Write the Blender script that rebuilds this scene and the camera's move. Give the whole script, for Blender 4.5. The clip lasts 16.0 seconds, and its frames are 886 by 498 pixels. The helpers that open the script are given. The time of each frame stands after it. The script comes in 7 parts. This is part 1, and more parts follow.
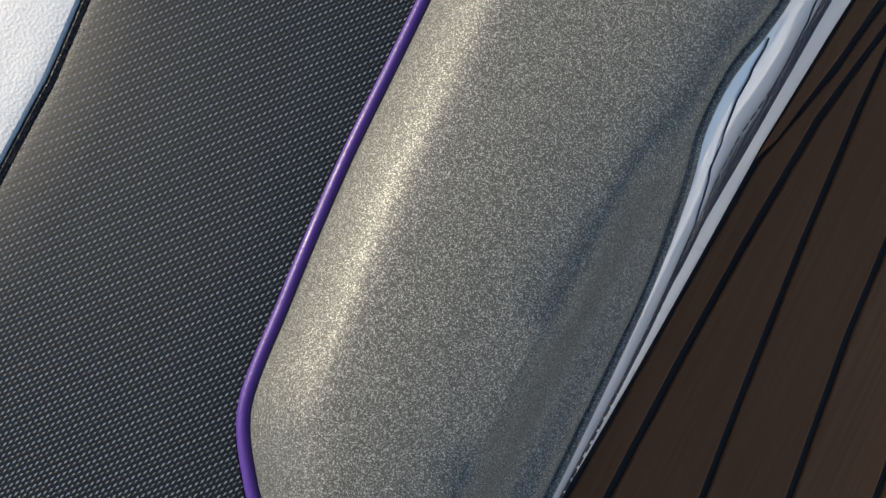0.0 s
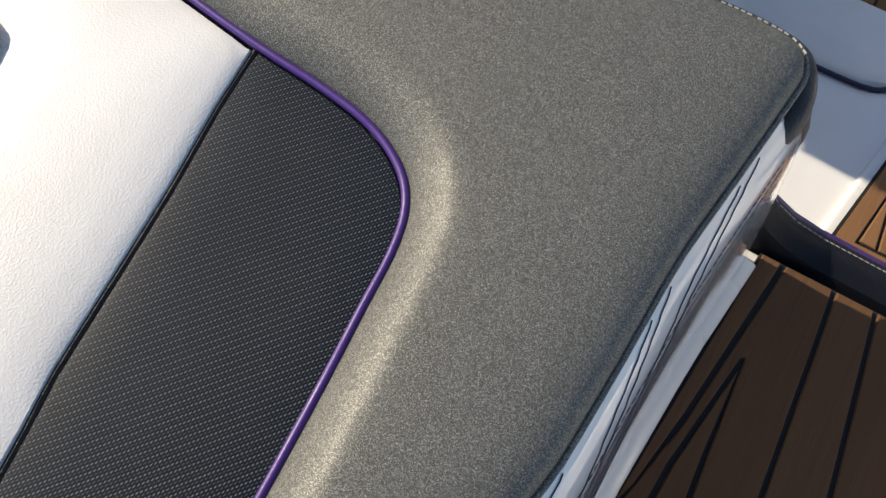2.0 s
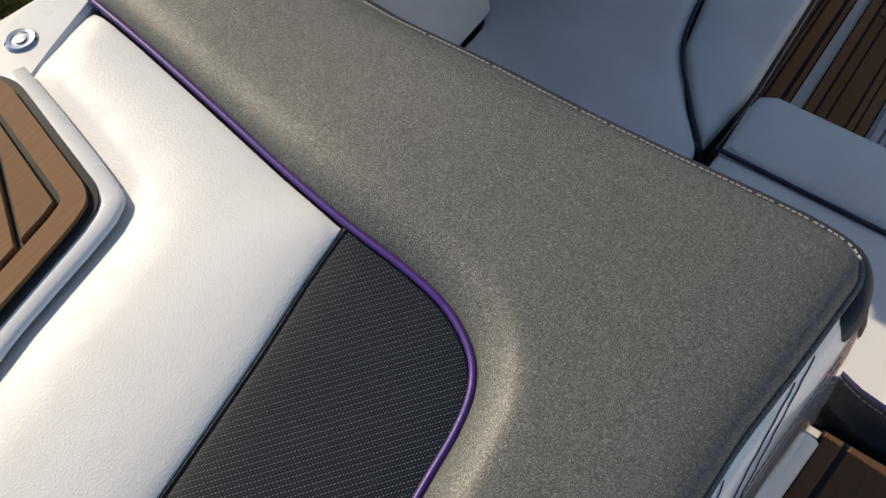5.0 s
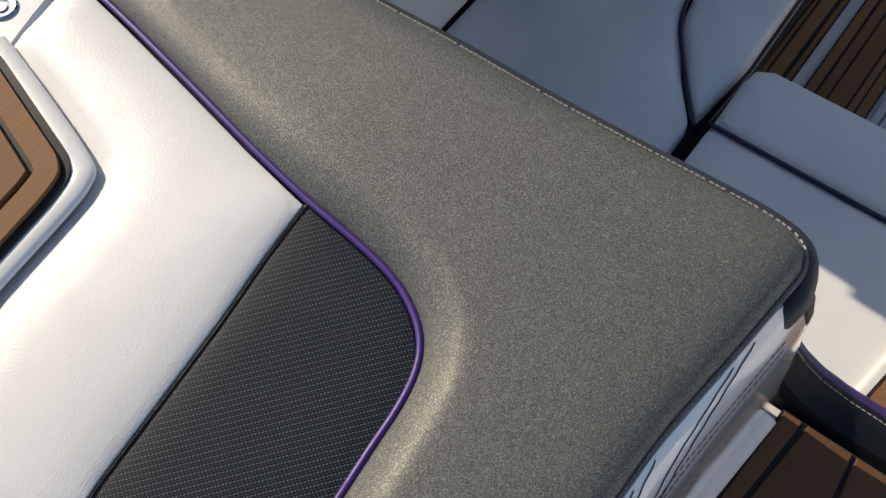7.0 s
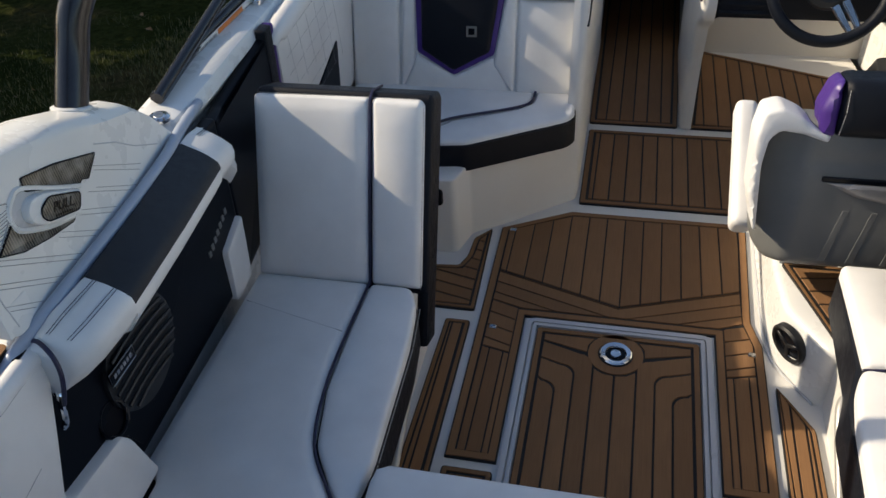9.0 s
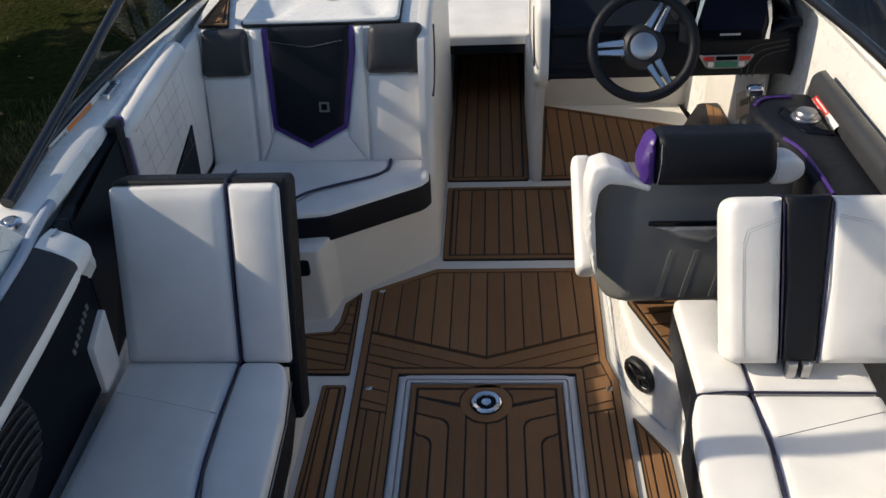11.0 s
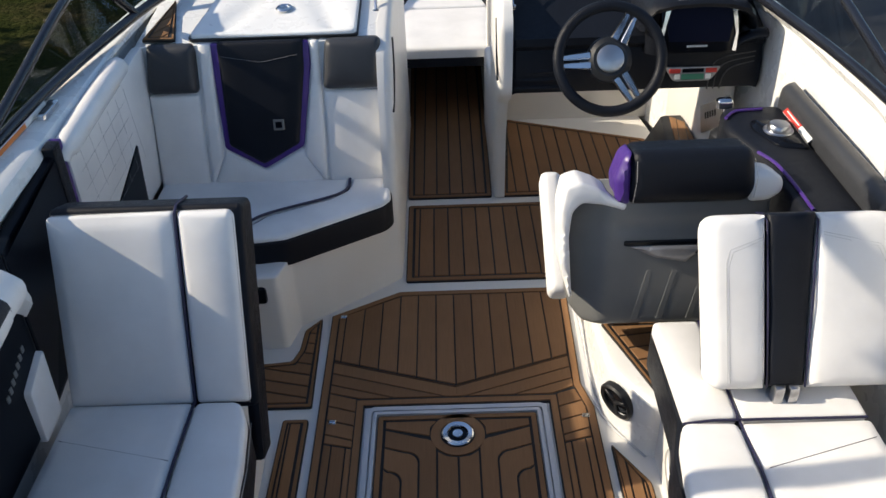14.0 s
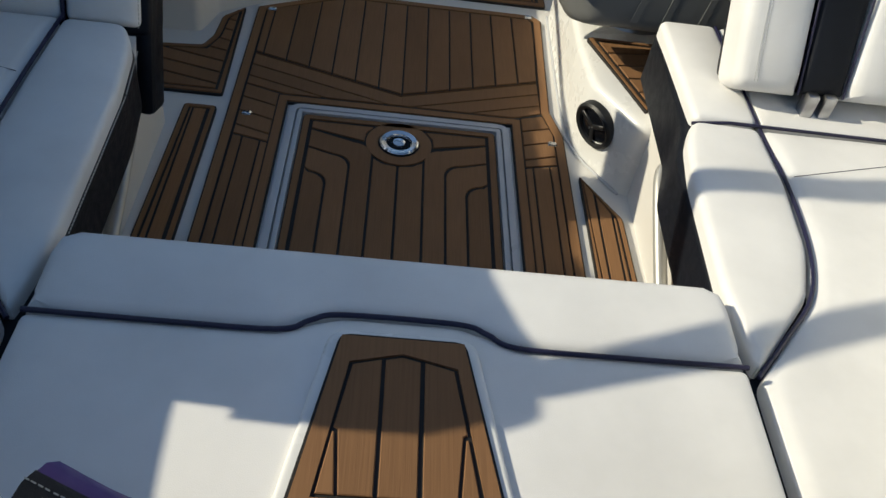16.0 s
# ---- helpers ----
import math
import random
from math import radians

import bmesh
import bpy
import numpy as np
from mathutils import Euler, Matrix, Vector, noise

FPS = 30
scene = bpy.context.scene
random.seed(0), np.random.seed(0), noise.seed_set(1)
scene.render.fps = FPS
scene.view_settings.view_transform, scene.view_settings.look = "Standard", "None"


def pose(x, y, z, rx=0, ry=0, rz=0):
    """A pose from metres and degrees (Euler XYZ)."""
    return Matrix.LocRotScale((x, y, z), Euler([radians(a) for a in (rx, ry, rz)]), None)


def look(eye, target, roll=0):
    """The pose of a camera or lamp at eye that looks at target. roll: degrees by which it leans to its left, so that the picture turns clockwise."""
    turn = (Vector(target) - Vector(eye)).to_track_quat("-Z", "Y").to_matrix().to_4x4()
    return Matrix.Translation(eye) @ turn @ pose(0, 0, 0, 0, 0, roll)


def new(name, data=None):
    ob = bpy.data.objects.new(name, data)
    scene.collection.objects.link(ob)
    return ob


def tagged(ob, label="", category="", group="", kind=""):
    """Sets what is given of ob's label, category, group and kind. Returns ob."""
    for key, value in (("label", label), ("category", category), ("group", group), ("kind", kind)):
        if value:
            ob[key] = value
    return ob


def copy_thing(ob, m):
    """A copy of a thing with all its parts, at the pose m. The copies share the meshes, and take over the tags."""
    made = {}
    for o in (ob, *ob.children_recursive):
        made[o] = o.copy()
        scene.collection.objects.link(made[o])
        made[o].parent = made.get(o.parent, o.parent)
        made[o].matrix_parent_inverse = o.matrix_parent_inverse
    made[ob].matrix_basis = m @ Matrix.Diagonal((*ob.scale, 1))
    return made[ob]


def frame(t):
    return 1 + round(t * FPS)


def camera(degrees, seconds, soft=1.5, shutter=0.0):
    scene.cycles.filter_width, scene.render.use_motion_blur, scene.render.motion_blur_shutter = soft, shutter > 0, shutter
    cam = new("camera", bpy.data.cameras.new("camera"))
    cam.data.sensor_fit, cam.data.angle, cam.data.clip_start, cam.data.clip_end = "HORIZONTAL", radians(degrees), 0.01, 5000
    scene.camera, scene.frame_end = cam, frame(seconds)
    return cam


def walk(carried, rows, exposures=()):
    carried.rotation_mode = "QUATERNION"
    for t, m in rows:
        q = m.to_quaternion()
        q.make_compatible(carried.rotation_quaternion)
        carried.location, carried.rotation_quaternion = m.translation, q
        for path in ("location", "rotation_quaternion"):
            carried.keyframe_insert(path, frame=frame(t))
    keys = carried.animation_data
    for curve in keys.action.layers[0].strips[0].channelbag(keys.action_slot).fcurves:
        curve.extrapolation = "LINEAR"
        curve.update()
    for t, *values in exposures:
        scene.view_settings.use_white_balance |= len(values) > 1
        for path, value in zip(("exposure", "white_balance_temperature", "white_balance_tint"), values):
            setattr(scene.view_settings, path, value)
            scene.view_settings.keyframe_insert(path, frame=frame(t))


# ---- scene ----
cam = camera(56.6, 16.0)
PATH = [
    (0, (-0.344, -1.881, 1.222), (-0.528, -1.632, -0.754), -7.2),
    (0.5, (-0.347, -1.851, 1.251), (-0.418, -1.637, -0.736), 10.7),
    (1, (-0.339, -1.829, 1.274), (-0.441, -1.534, -0.701), 10.6),
    (1.5, (-0.344, -1.812, 1.302), (-0.538, -1.35, -0.634), 7.7),
    (2, (-0.332, -1.783, 1.346), (-0.694, -1.095, -0.496), 3.2),
    (2.5, (-0.357, -1.785, 1.393), (-0.866, -0.911, -0.333), 3.1),
    (3, (-0.376, -1.802, 1.409), (-1.023, -0.895, -0.252), 0.9),
    (3.5, (-0.384, -1.808, 1.43), (-1.121, -0.877, -0.179), -1.3),
    (4, (-0.377, -1.804, 1.423), (-1.124, -0.866, -0.177), -1.9),
    (4.5, (-0.36, -1.784, 1.403), (-1.014, -0.909, -0.272), -1.5),
    (7, (-0.31, -1.732, 1.424), (-0.926, -1.042, -0.349), -4.4),
    (7.5, (-0.305, -1.74, 1.527), (-0.917, -0.922, -0.193), -4.7),
    (8, (-0.255, -1.742, 1.622), (-0.825, -0.674, 0.029), -5.1),
    (8.5, (-0.165, -1.738, 1.71), (-0.638, -0.389, 0.312), -4.5),
    (9, (-0.04, -1.771, 1.793), (-0.44, -0.255, 0.551), -4.0),
    (9.5, (0.026, -1.825, 1.849), (-0.303, -0.231, 0.687), -4.6),
    (9.7, (0.055, -1.838, 1.868), (-0.24, -0.241, 0.701), -4.7),
    (11.8, (0.03, -1.781, 1.92), (-0.061, -0.12, 0.811), -2.2),
    (12, (0.027, -1.756, 1.948), (-0.06, -0.046, 0.915), -1.9),
    (12.5, (0.023, -1.719, 1.979), (-0.058, 0.069, 1.086), -1.6),
    (13, (0.01, -1.711, 1.971), (-0.056, 0.08, 1.082), -1.6),
    (13.5, (0.01, -1.709, 1.923), (-0.034, 0.016, 0.912), -2.1),
    (14, (-0.002, -1.701, 1.852), (-0.022, -0.057, 0.712), -2.2),
    (14.5, (-0.023, -1.716, 1.855), (-0.083, -0.056, 0.741), -2.5),
    (15, (-0.065, -1.702, 1.817), (-0.157, -0.054, 0.688), -3.2),
    (15.5, (-0.028, -1.616, 1.49), (-0.038, -0.056, 0.239), 1.0),
    (16, (-0.048, -1.607, 1.26), (0.129, -0.2, -0.151), 10.3),
]
walk(cam, [(t, look(eye, target, roll)) for t, eye, target, roll in PATH], exposures=((0.0, 0.42, 6700, 8), (1.0, 0.62, 6700, 8), (1.5, 0.54, 6900, 10), (2.0, 0.29, 6900, 10), (2.5, -0.01, 6900, 10), (3.0, -0.51, 6900, 10), (3.5, -0.66, 6900, 10), (4.0, -0.44, 6900, 10), (4.5, -0.16, 6900, 10), (7.0, -0.01, 6900, 10), (7.5, -0.03, 6900, 10), (8.0, 0.09, 6900, 10), (8.5, 0.5, 6900, 10), (9.0, 0.34, 6900, 10), (9.5, 0.21, 6900, 10), (12.0, 0.09, 6500, 10), (12.5, -0.06, 6500, 10), (13.0, 0.02, 6500, 10), (13.5, 0.44, 6500, 10), (14.0, 0.49, 6500, 10), (14.5, 0.34, 6500, 10), (15.0, 0.24, 6500, 10), (15.5, 0.24, 6500, 8), (16.0, 0.06, 6500, 3)))

from mathutils.geometry import delaunay_2d_cdt

# ---- light ----
world = bpy.data.worlds.new("sky")
scene.world = world
world.use_nodes = True
wn = world.node_tree.nodes
sky = wn.new("ShaderNodeTexSky")
sky.sky_type = "NISHITA"
sky.sun_disc = False
sky.sun_elevation = radians(31)
sky.sun_rotation = radians(-86.5)
sky.altitude = 200
sky.ozone_density = 2.2
wn["Background"].inputs["Strength"].default_value = 0.137
world.node_tree.links.new(sky.outputs["Color"], wn["Background"].inputs["Color"])

sun_data = bpy.data.lights.new("sun", "SUN")
sun_data.energy = 4.4
sun_data.angle = radians(0.55)
sun_data.color = (1.0, 0.88, 0.70)
sun = new("sun", sun_data)
sun.matrix_world = look((-10.0, 0.6, 6.36), (0, 0, 0))


# ---- materials ----
def mat_base(name, rough=0.5, metal=0.0, color=(0.5, 0.5, 0.5), spec=0.5):
    m = bpy.data.materials.new(name)
    m.use_nodes = True
    b = m.node_tree.nodes["Principled BSDF"]
    b.inputs["Base Color"].default_value = (*color, 1)
    b.inputs["Roughness"].default_value = rough
    b.inputs["Metallic"].default_value = metal
    b.inputs["Specular IOR Level"].default_value = spec
    return m, m.node_tree.nodes, m.node_tree.links, b


def coords(nodes, links, scale=(1, 1, 1), rot=(0, 0, 0)):
    tc = nodes.new("ShaderNodeTexCoord")
    mp = nodes.new("ShaderNodeMapping")
    mp.inputs["Scale"].default_value = scale
    mp.inputs["Rotation"].default_value = [radians(a) for a in rot]
    links.new(tc.outputs["Object"], mp.inputs["Vector"])
    return mp.outputs["Vector"]


def noise_tex(nodes, links, vec, scale, detail=4, rough=0.55):
    n = nodes.new("ShaderNodeTexNoise")
    n.inputs["Scale"].default_value = scale
    n.inputs["Detail"].default_value = detail
    n.inputs["Roughness"].default_value = rough
    links.new(vec, n.inputs["Vector"])
    return n.outputs["Fac"]


def ramp(nodes, links, fac, stops):
    r = nodes.new("ShaderNodeValToRGB")
    while len(r.color_ramp.elements) < len(stops):
        r.color_ramp.elements.new(0.5)
    for el, (p, c) in zip(r.color_ramp.elements, stops):
        el.position, el.color = p, (*c, 1)
    links.new(fac, r.inputs["Fac"])
    return r.outputs["Color"]


def span(nodes, links, fac, a0, a1, b0, b1):
    r = nodes.new("ShaderNodeMapRange")
    for key, v in (("From Min", a0), ("From Max", a1), ("To Min", b0), ("To Max", b1)):
        r.inputs[key].default_value = v
    links.new(fac, r.inputs["Value"])
    return r.outputs["Result"]


def maths(nodes, links, op, a, b=None):
    n = nodes.new("ShaderNodeMath")
    n.operation = op
    for i, v in enumerate((a, b)):
        if v is None:
            continue
        if isinstance(v, (int, float)):
            n.inputs[i].default_value = v
        else:
            links.new(v, n.inputs[i])
    return n.outputs[0]


def mixed(nodes, links, fac, a, b, kind="MIX"):
    n = nodes.new("ShaderNodeMix")
    n.data_type, n.blend_type = "RGBA", kind
    if isinstance(fac, (int, float)):
        n.inputs[0].default_value = fac
    else:
        links.new(fac, n.inputs[0])
    for i, v in ((6, a), (7, b)):
        if isinstance(v, tuple):
            n.inputs[i].default_value = (*v, 1)
        else:
            links.new(v, n.inputs[i])
    return n.outputs[2]


def bump(nodes, links, b, height, dist=0.001, strength=0.5):
    n = nodes.new("ShaderNodeBump")
    n.inputs["Distance"].default_value = dist
    n.inputs["Strength"].default_value = strength
    links.new(height, n.inputs["Height"])
    links.new(n.outputs["Normal"], b.inputs["Normal"])


def vinyl(name, color, rough=0.45, grain=0.5, dirt=0.06, spec=0.5):
    """Grained marine vinyl: leather cells, a slow change of shade and fine wrinkles."""
    m, n, l, b = mat_base(name, rough, 0, color, spec)
    v = coords(n, l)
    vo = n.new("ShaderNodeTexVoronoi")
    vo.inputs["Scale"].default_value = 720
    warp = noise_tex(n, l, v, 60, 3)
    vm = n.new("ShaderNodeVectorMath")
    vm.operation = "SCALE"
    vm.inputs[3].default_value = 1.0
    l.new(v, vm.inputs[0])
    l.new(vm.outputs[0], vo.inputs["Vector"])
    slow = noise_tex(n, l, v, 5, 5)
    dark = tuple(c * (1 - dirt * 2.2) for c in color)
    l.new(mixed(n, l, span(n, l, slow, 0.35, 0.7, 0, 1), color, dark), b.inputs["Base Color"])
    l.new(span(n, l, warp, 0.3, 0.7, rough - 0.06, rough + 0.08), b.inputs["Roughness"])
    h = maths(n, l, "ADD", vo.outputs["Distance"], maths(n, l, "MULTIPLY", noise_tex(n, l, v, 26, 4), 0.8))
    bump(n, l, b, h, 0.0009, grain)
    return m


WHITE = vinyl("white_vinyl", (0.80, 0.79, 0.77), 0.46, 0.19)

BLACK = vinyl("black_vinyl", (0.0075, 0.0092, 0.0140), 0.43, 0.4, 0.1, 0.20)
CHARCOAL = vinyl("charcoal_vinyl", (0.036, 0.038, 0.043), 0.42, 0.35, 0.1, 0.45)
DARK_VINYL = vinyl("dark_grey_vinyl", (0.019, 0.0215, 0.027), 0.45, 0.35, 0.1, 0.3)
PURPLE = vinyl("purple_vinyl", (0.058, 0.020, 0.19), 0.42, 0.08)
NAVY = vinyl("dark_piping", (0.014, 0.013, 0.045), 0.4, 0.3)


def make_sparkle():
    """Grey vinyl full of tiny metal flakes."""
    m, n, l, b = mat_base("metallic_grey_vinyl", 0.5, 0.0, (0.09, 0.09, 0.085), 0.4)
    v = coords(n, l)
    vo = n.new("ShaderNodeTexVoronoi")
    vo.inputs["Scale"].default_value = 3400
    l.new(v, vo.inputs["Vector"])
    sep = n.new("ShaderNodeSeparateColor")
    l.new(vo.outputs["Color"], sep.inputs[0])
    fleck = span(n, l, sep.outputs[0], 0.70, 1.0, 0, 1)
    slow = noise_tex(n, l, v, 7, 4)
    base = mixed(n, l, span(n, l, slow, 0.3, 0.7, 0, 1), (0.086, 0.089, 0.082), (0.070, 0.074, 0.069))
    base = mixed(n, l, span(n, l, sep.outputs[1], 0.0, 0.55, 0.85, 0.0), base, (0.020, 0.021, 0.020))
    l.new(mixed(n, l, fleck, base, (0.46, 0.46, 0.43)), b.inputs["Base Color"])
    l.new(span(n, l, fleck, 0, 1, 0.0, 0.55), b.inputs["Metallic"])
    l.new(span(n, l, sep.outputs[1], 0, 1, 0.42, 0.60), b.inputs["Roughness"])
    bump(n, l, b, maths(n, l, "ADD", sep.outputs[2], maths(n, l, "MULTIPLY", noise_tex(n, l, v, 60, 3), 0.8)), 0.0004, 0.4)
    return m


def make_carbon():
    """Black vinyl embossed with slanting rows of small bars."""
    m, n, l, b = mat_base("carbon_vinyl", 0.4, 0, (0.02, 0.022, 0.027), 0.20)
    v = coords(n, l, (1, 1, 0.0), (0, 0, -52))
    sx = n.new("ShaderNodeSeparateXYZ")
    l.new(v, sx.inputs[0])
    phase = maths(n, l, "MULTIPLY", maths(n, l, "SUBTRACT", sx.outputs[0], maths(n, l, "MULTIPLY", sx.outputs[1], 1.1)), 2600.0)
    dash = span(n, l, maths(n, l, "COSINE", phase), -0.25, 0.55, 0, 1)
    row = maths(n, l, "COSINE", maths(n, l, "MULTIPLY", sx.outputs[1], 1653.0))
    strong = span(n, l, row, 0.60, 0.92, 0, 1)
    weak = span(n, l, row, -0.6, -0.95, 0, 0.30)
    bar = maths(n, l, "MULTIPLY", dash, maths(n, l, "ADD", strong, weak))
    slow = noise_tex(n, l, v, 6, 3)
    l.new(mixed(n, l, bar, (0.0060, 0.0086, 0.0125), (0.165, 0.195, 0.235)), b.inputs["Base Color"])
    l.new(span(n, l, slow, 0.3, 0.7, 0.36, 0.46), b.inputs["Roughness"])
    bump(n, l, b, bar, 0.0009, 0.8)
    return m


def make_teak(name, c0, c1, rot=0):
    """Brushed foam decking in teak colours; each plank differs a little."""
    m, n, l, b = mat_base(name, 0.72, 0, c0, 0.25)
    v = coords(n, l, (1, 1, 1), (0, 0, rot))
    sv = coords(n, l, (420, 9, 60), (0, 0, rot))
    brush = noise_tex(n, l, sv, 1.0, 2)
    slow = noise_tex(n, l, v, 3.2, 4)
    oi = n.new("ShaderNodeObjectInfo")
    mix1 = mixed(n, l, span(n, l, slow, 0.3, 0.7, 0, 1), c0, c1)
    mix2 = mixed(n, l, span(n, l, brush, 0.35, 0.7, 0, 0.45), mix1, tuple(c * 0.62 for c in c0))
    hsv = n.new("ShaderNodeHueSaturation")
    l.new(mix2, hsv.inputs["Color"])
    l.new(span(n, l, oi.outputs["Random"], 0, 1, 0.88, 1.12), hsv.inputs["Value"])
    l.new(hsv.outputs["Color"], b.inputs["Base Color"])
    bump(n, l, b, brush, 0.0007, 0.5)
    return m


def make_gel(name, color, rough=0.22):
    m, n, l, b = mat_base(name, rough, 0, color, 0.5)
    v = coords(n, l)
    slow = noise_tex(n, l, v, 3, 2)
    fine = noise_tex(n, l, v, 14, 3)
    l.new(mixed(n, l, span(n, l, slow, 0.35, 0.75, 0, 1), color, tuple(c * 0.93 for c in color)), b.inputs["Base Color"])
    l.new(span(n, l, fine, 0.3, 0.7, rough - 0.03, rough + 0.06), b.inputs["Roughness"])
    bump(n, l, b, slow, 0.002, 0.04)
    return m


def make_smooth_vinyl():
    """Taut, shiny white vinyl with faint pulls."""
    m, n, l, b = mat_base("smooth_white_vinyl", 0.15, 0, (0.74, 0.75, 0.78), 0.8)
    v = coords(n, l)
    slow = noise_tex(n, l, v, 9, 3)
    l.new(mixed(n, l, span(n, l, slow, 0.35, 0.7, 0, 1), (0.76, 0.77, 0.79), (0.68, 0.70, 0.74)), b.inputs["Base Color"])
    l.new(span(n, l, noise_tex(n, l, v, 40, 3), 0.3, 0.7, 0.10, 0.18), b.inputs["Roughness"])
    b.inputs["Coat Weight"].default_value = 1.0
    b.inputs["Coat IOR"].default_value = 1.5
    b.inputs["Coat Roughness"].default_value = 0.10
    bump(n, l, b, noise_tex(n, l, v, 22, 2), 0.0012, 0.12)
    return m


SIDE_WHITE = make_smooth_vinyl()


def make_plain(name, color, rough, metal=0.0, grain=0.0, gscale=300):
    m, n, l, b = mat_base(name, rough, metal, color)
    v = coords(n, l)
    f = noise_tex(n, l, v, gscale, 3)
    s = noise_tex(n, l, v, 9, 4)
    l.new(mixed(n, l, span(n, l, s, 0.3, 0.7, 0, 1), color, tuple(c * 0.86 for c in color)), b.inputs["Base Color"])
    l.new(span(n, l, s, 0.3, 0.7, max(0.02, rough - 0.05), rough + 0.06), b.inputs["Roughness"])
    if grain:
        bump(n, l, b, f, 0.0008, grain)
    return m


SPARKLE, CARBON = make_sparkle(), make_carbon()
TEAK = make_teak("teak_foam", (0.252, 0.134, 0.062), (0.212, 0.110, 0.050))
TEAK_X = make_teak("teak_foam_across", (0.252, 0.134, 0.062), (0.212, 0.110, 0.050), 90)
# The same teak foam, colour darkened for the shade between the sun pads.
TEAK_SHADED = make_teak("teak_foam_shaded", (0.150, 0.080, 0.042), (0.125, 0.066, 0.035))
TEAK_SHADED.node_tree.nodes["Principled BSDF"].inputs["Specular IOR Level"].default_value = 0.1
GROOVE = make_plain("groove_black", (0.012, 0.011, 0.010), 0.7)
GEL = make_gel("white_gelcoat", (0.78, 0.78, 0.76), 0.27)
GEL_GREY = make_gel("grey_gelcoat", (0.52, 0.53, 0.55), 0.3)
LINER = make_gel("cream_liner", (0.72, 0.70, 0.66), 0.4)
TRIM_BLUE = make_gel("blue_grey_trim", (0.36, 0.41, 0.50), 0.35)
CHROME = make_plain("polished_metal", (0.72, 0.72, 0.73), 0.12, 1.0)
CAN = make_plain("dark_taupe_paint", (0.075, 0.070, 0.068), 0.3)
ALLOY = make_plain("brushed_alloy", (0.5, 0.5, 0.51), 0.32, 1.0)
PLASTIC = make_plain("black_plastic", (0.011, 0.012, 0.014), 0.45, 0, 0.4, 500)
GLOSS = make_plain("gloss_black", (0.005, 0.006, 0.009), 0.12)
GLOSS.node_tree.nodes["Principled BSDF"].inputs["Specular IOR Level"].default_value = 0.15
PANEL = mat_base("black_side_panel", 0.3, 0, (0.004, 0.005, 0.008), 0.06)[0]
SHELL = make_plain("grey_shell_plastic", (0.165, 0.167, 0.160), 0.4, 0, 0.3, 350)
TUBE = make_plain("black_powder_coat", (0.012, 0.013, 0.018), 0.22)
THREAD = make_plain("stitch_thread", (0.42, 0.42, 0.40), 0.8)
THREAD_GREY = make_plain("grey_thread", (0.30, 0.30, 0.32), 0.8)
THREAD_DK = make_plain("dark_thread", (0.05, 0.05, 0.07), 0.8)


def make_lens():
    """Smoked lens over a ribbed reflector."""
    m, n, l, b = mat_base("smoked_lens", 0.14, 0.2, (0.06, 0.055, 0.05))
    v = coords(n, l)
    w = n.new("ShaderNodeTexWave")
    w.bands_direction = "Y"
    w.inputs["Scale"].default_value = 58
    w.inputs["Distortion"].default_value = 0.4
    l.new(v, w.inputs["Vector"])
    s = noise_tex(n, l, v, 26, 2)
    c = mixed(n, l, w.outputs["Fac"], (0.035, 0.033, 0.030), (0.17, 0.155, 0.125))
    l.new(mixed(n, l, span(n, l, s, 0.45, 0.7, 0, 0.8), c, (0.30, 0.29, 0.26)), b.inputs["Base Color"])
    bump(n, l, b, w.outputs["Fac"], 0.002, 0.4)
    return m


LENS_GREY = make_lens()
BADGE = make_plain("badge_grey", (0.30, 0.30, 0.31), 0.35, 0.5)
RED = make_plain("red_label", (0.55, 0.04, 0.03), 0.4)
GREENISH = make_plain("green_label", (0.05, 0.22, 0.14), 0.4)
PAPER = make_plain("white_label", (0.75, 0.75, 0.73), 0.45)
ORANGE = make_plain("orange_label", (0.75, 0.22, 0.04), 0.5)
SCREEN = mat_base("dark_screen", 0.3, 0, (0.004, 0.006, 0.018), 0.04)[0]
CONE = make_plain("speaker_cone", (0.42, 0.43, 0.50), 0.4)


def make_glass():
    m = bpy.data.materials.new("tinted_glass")
    m.use_nodes = True
    n, l = m.node_tree.nodes, m.node_tree.links
    n.remove(n["Principled BSDF"])
    t = n.new("ShaderNodeBsdfTransparent")
    t.inputs["Color"].default_value = (0.70, 0.74, 0.76, 1)
    g = n.new("ShaderNodeBsdfGlossy")
    g.inputs["Roughness"].default_value = 0.02
    mx = n.new("ShaderNodeMixShader")
    mx.inputs[0].default_value = 0.045
    l.new(t.outputs[0], mx.inputs[1])
    l.new(g.outputs[0], mx.inputs[2])
    l.new(mx.outputs[0], n["Material Output"].inputs["Surface"])
    return m


GLASS = make_glass()
MIRROR = make_plain("mirror_silver", (0.85, 0.85, 0.85), 0.02, 1.0)


def make_ground():
    m, n, l, b = mat_base("lawn", 1.0, 0, (0.05, 0.07, 0.02), 0.0)
    v = coords(n, l)
    a = noise_tex(n, l, v, 0.8, 5)
    f = noise_tex(n, l, v, 14, 5)
    c1 = ramp(n, l, a, [(0.30, (0.016, 0.023, 0.007)), (0.52, (0.032, 0.037, 0.012)), (0.70, (0.060, 0.047, 0.024))])
    l.new(mixed(n, l, span(n, l, f, 0.35, 0.7, 0, 0.7), c1, (0.008, 0.011, 0.004)), b.inputs["Base Color"])
    bump(n, l, b, f, 0.06, 0.9)
    return m


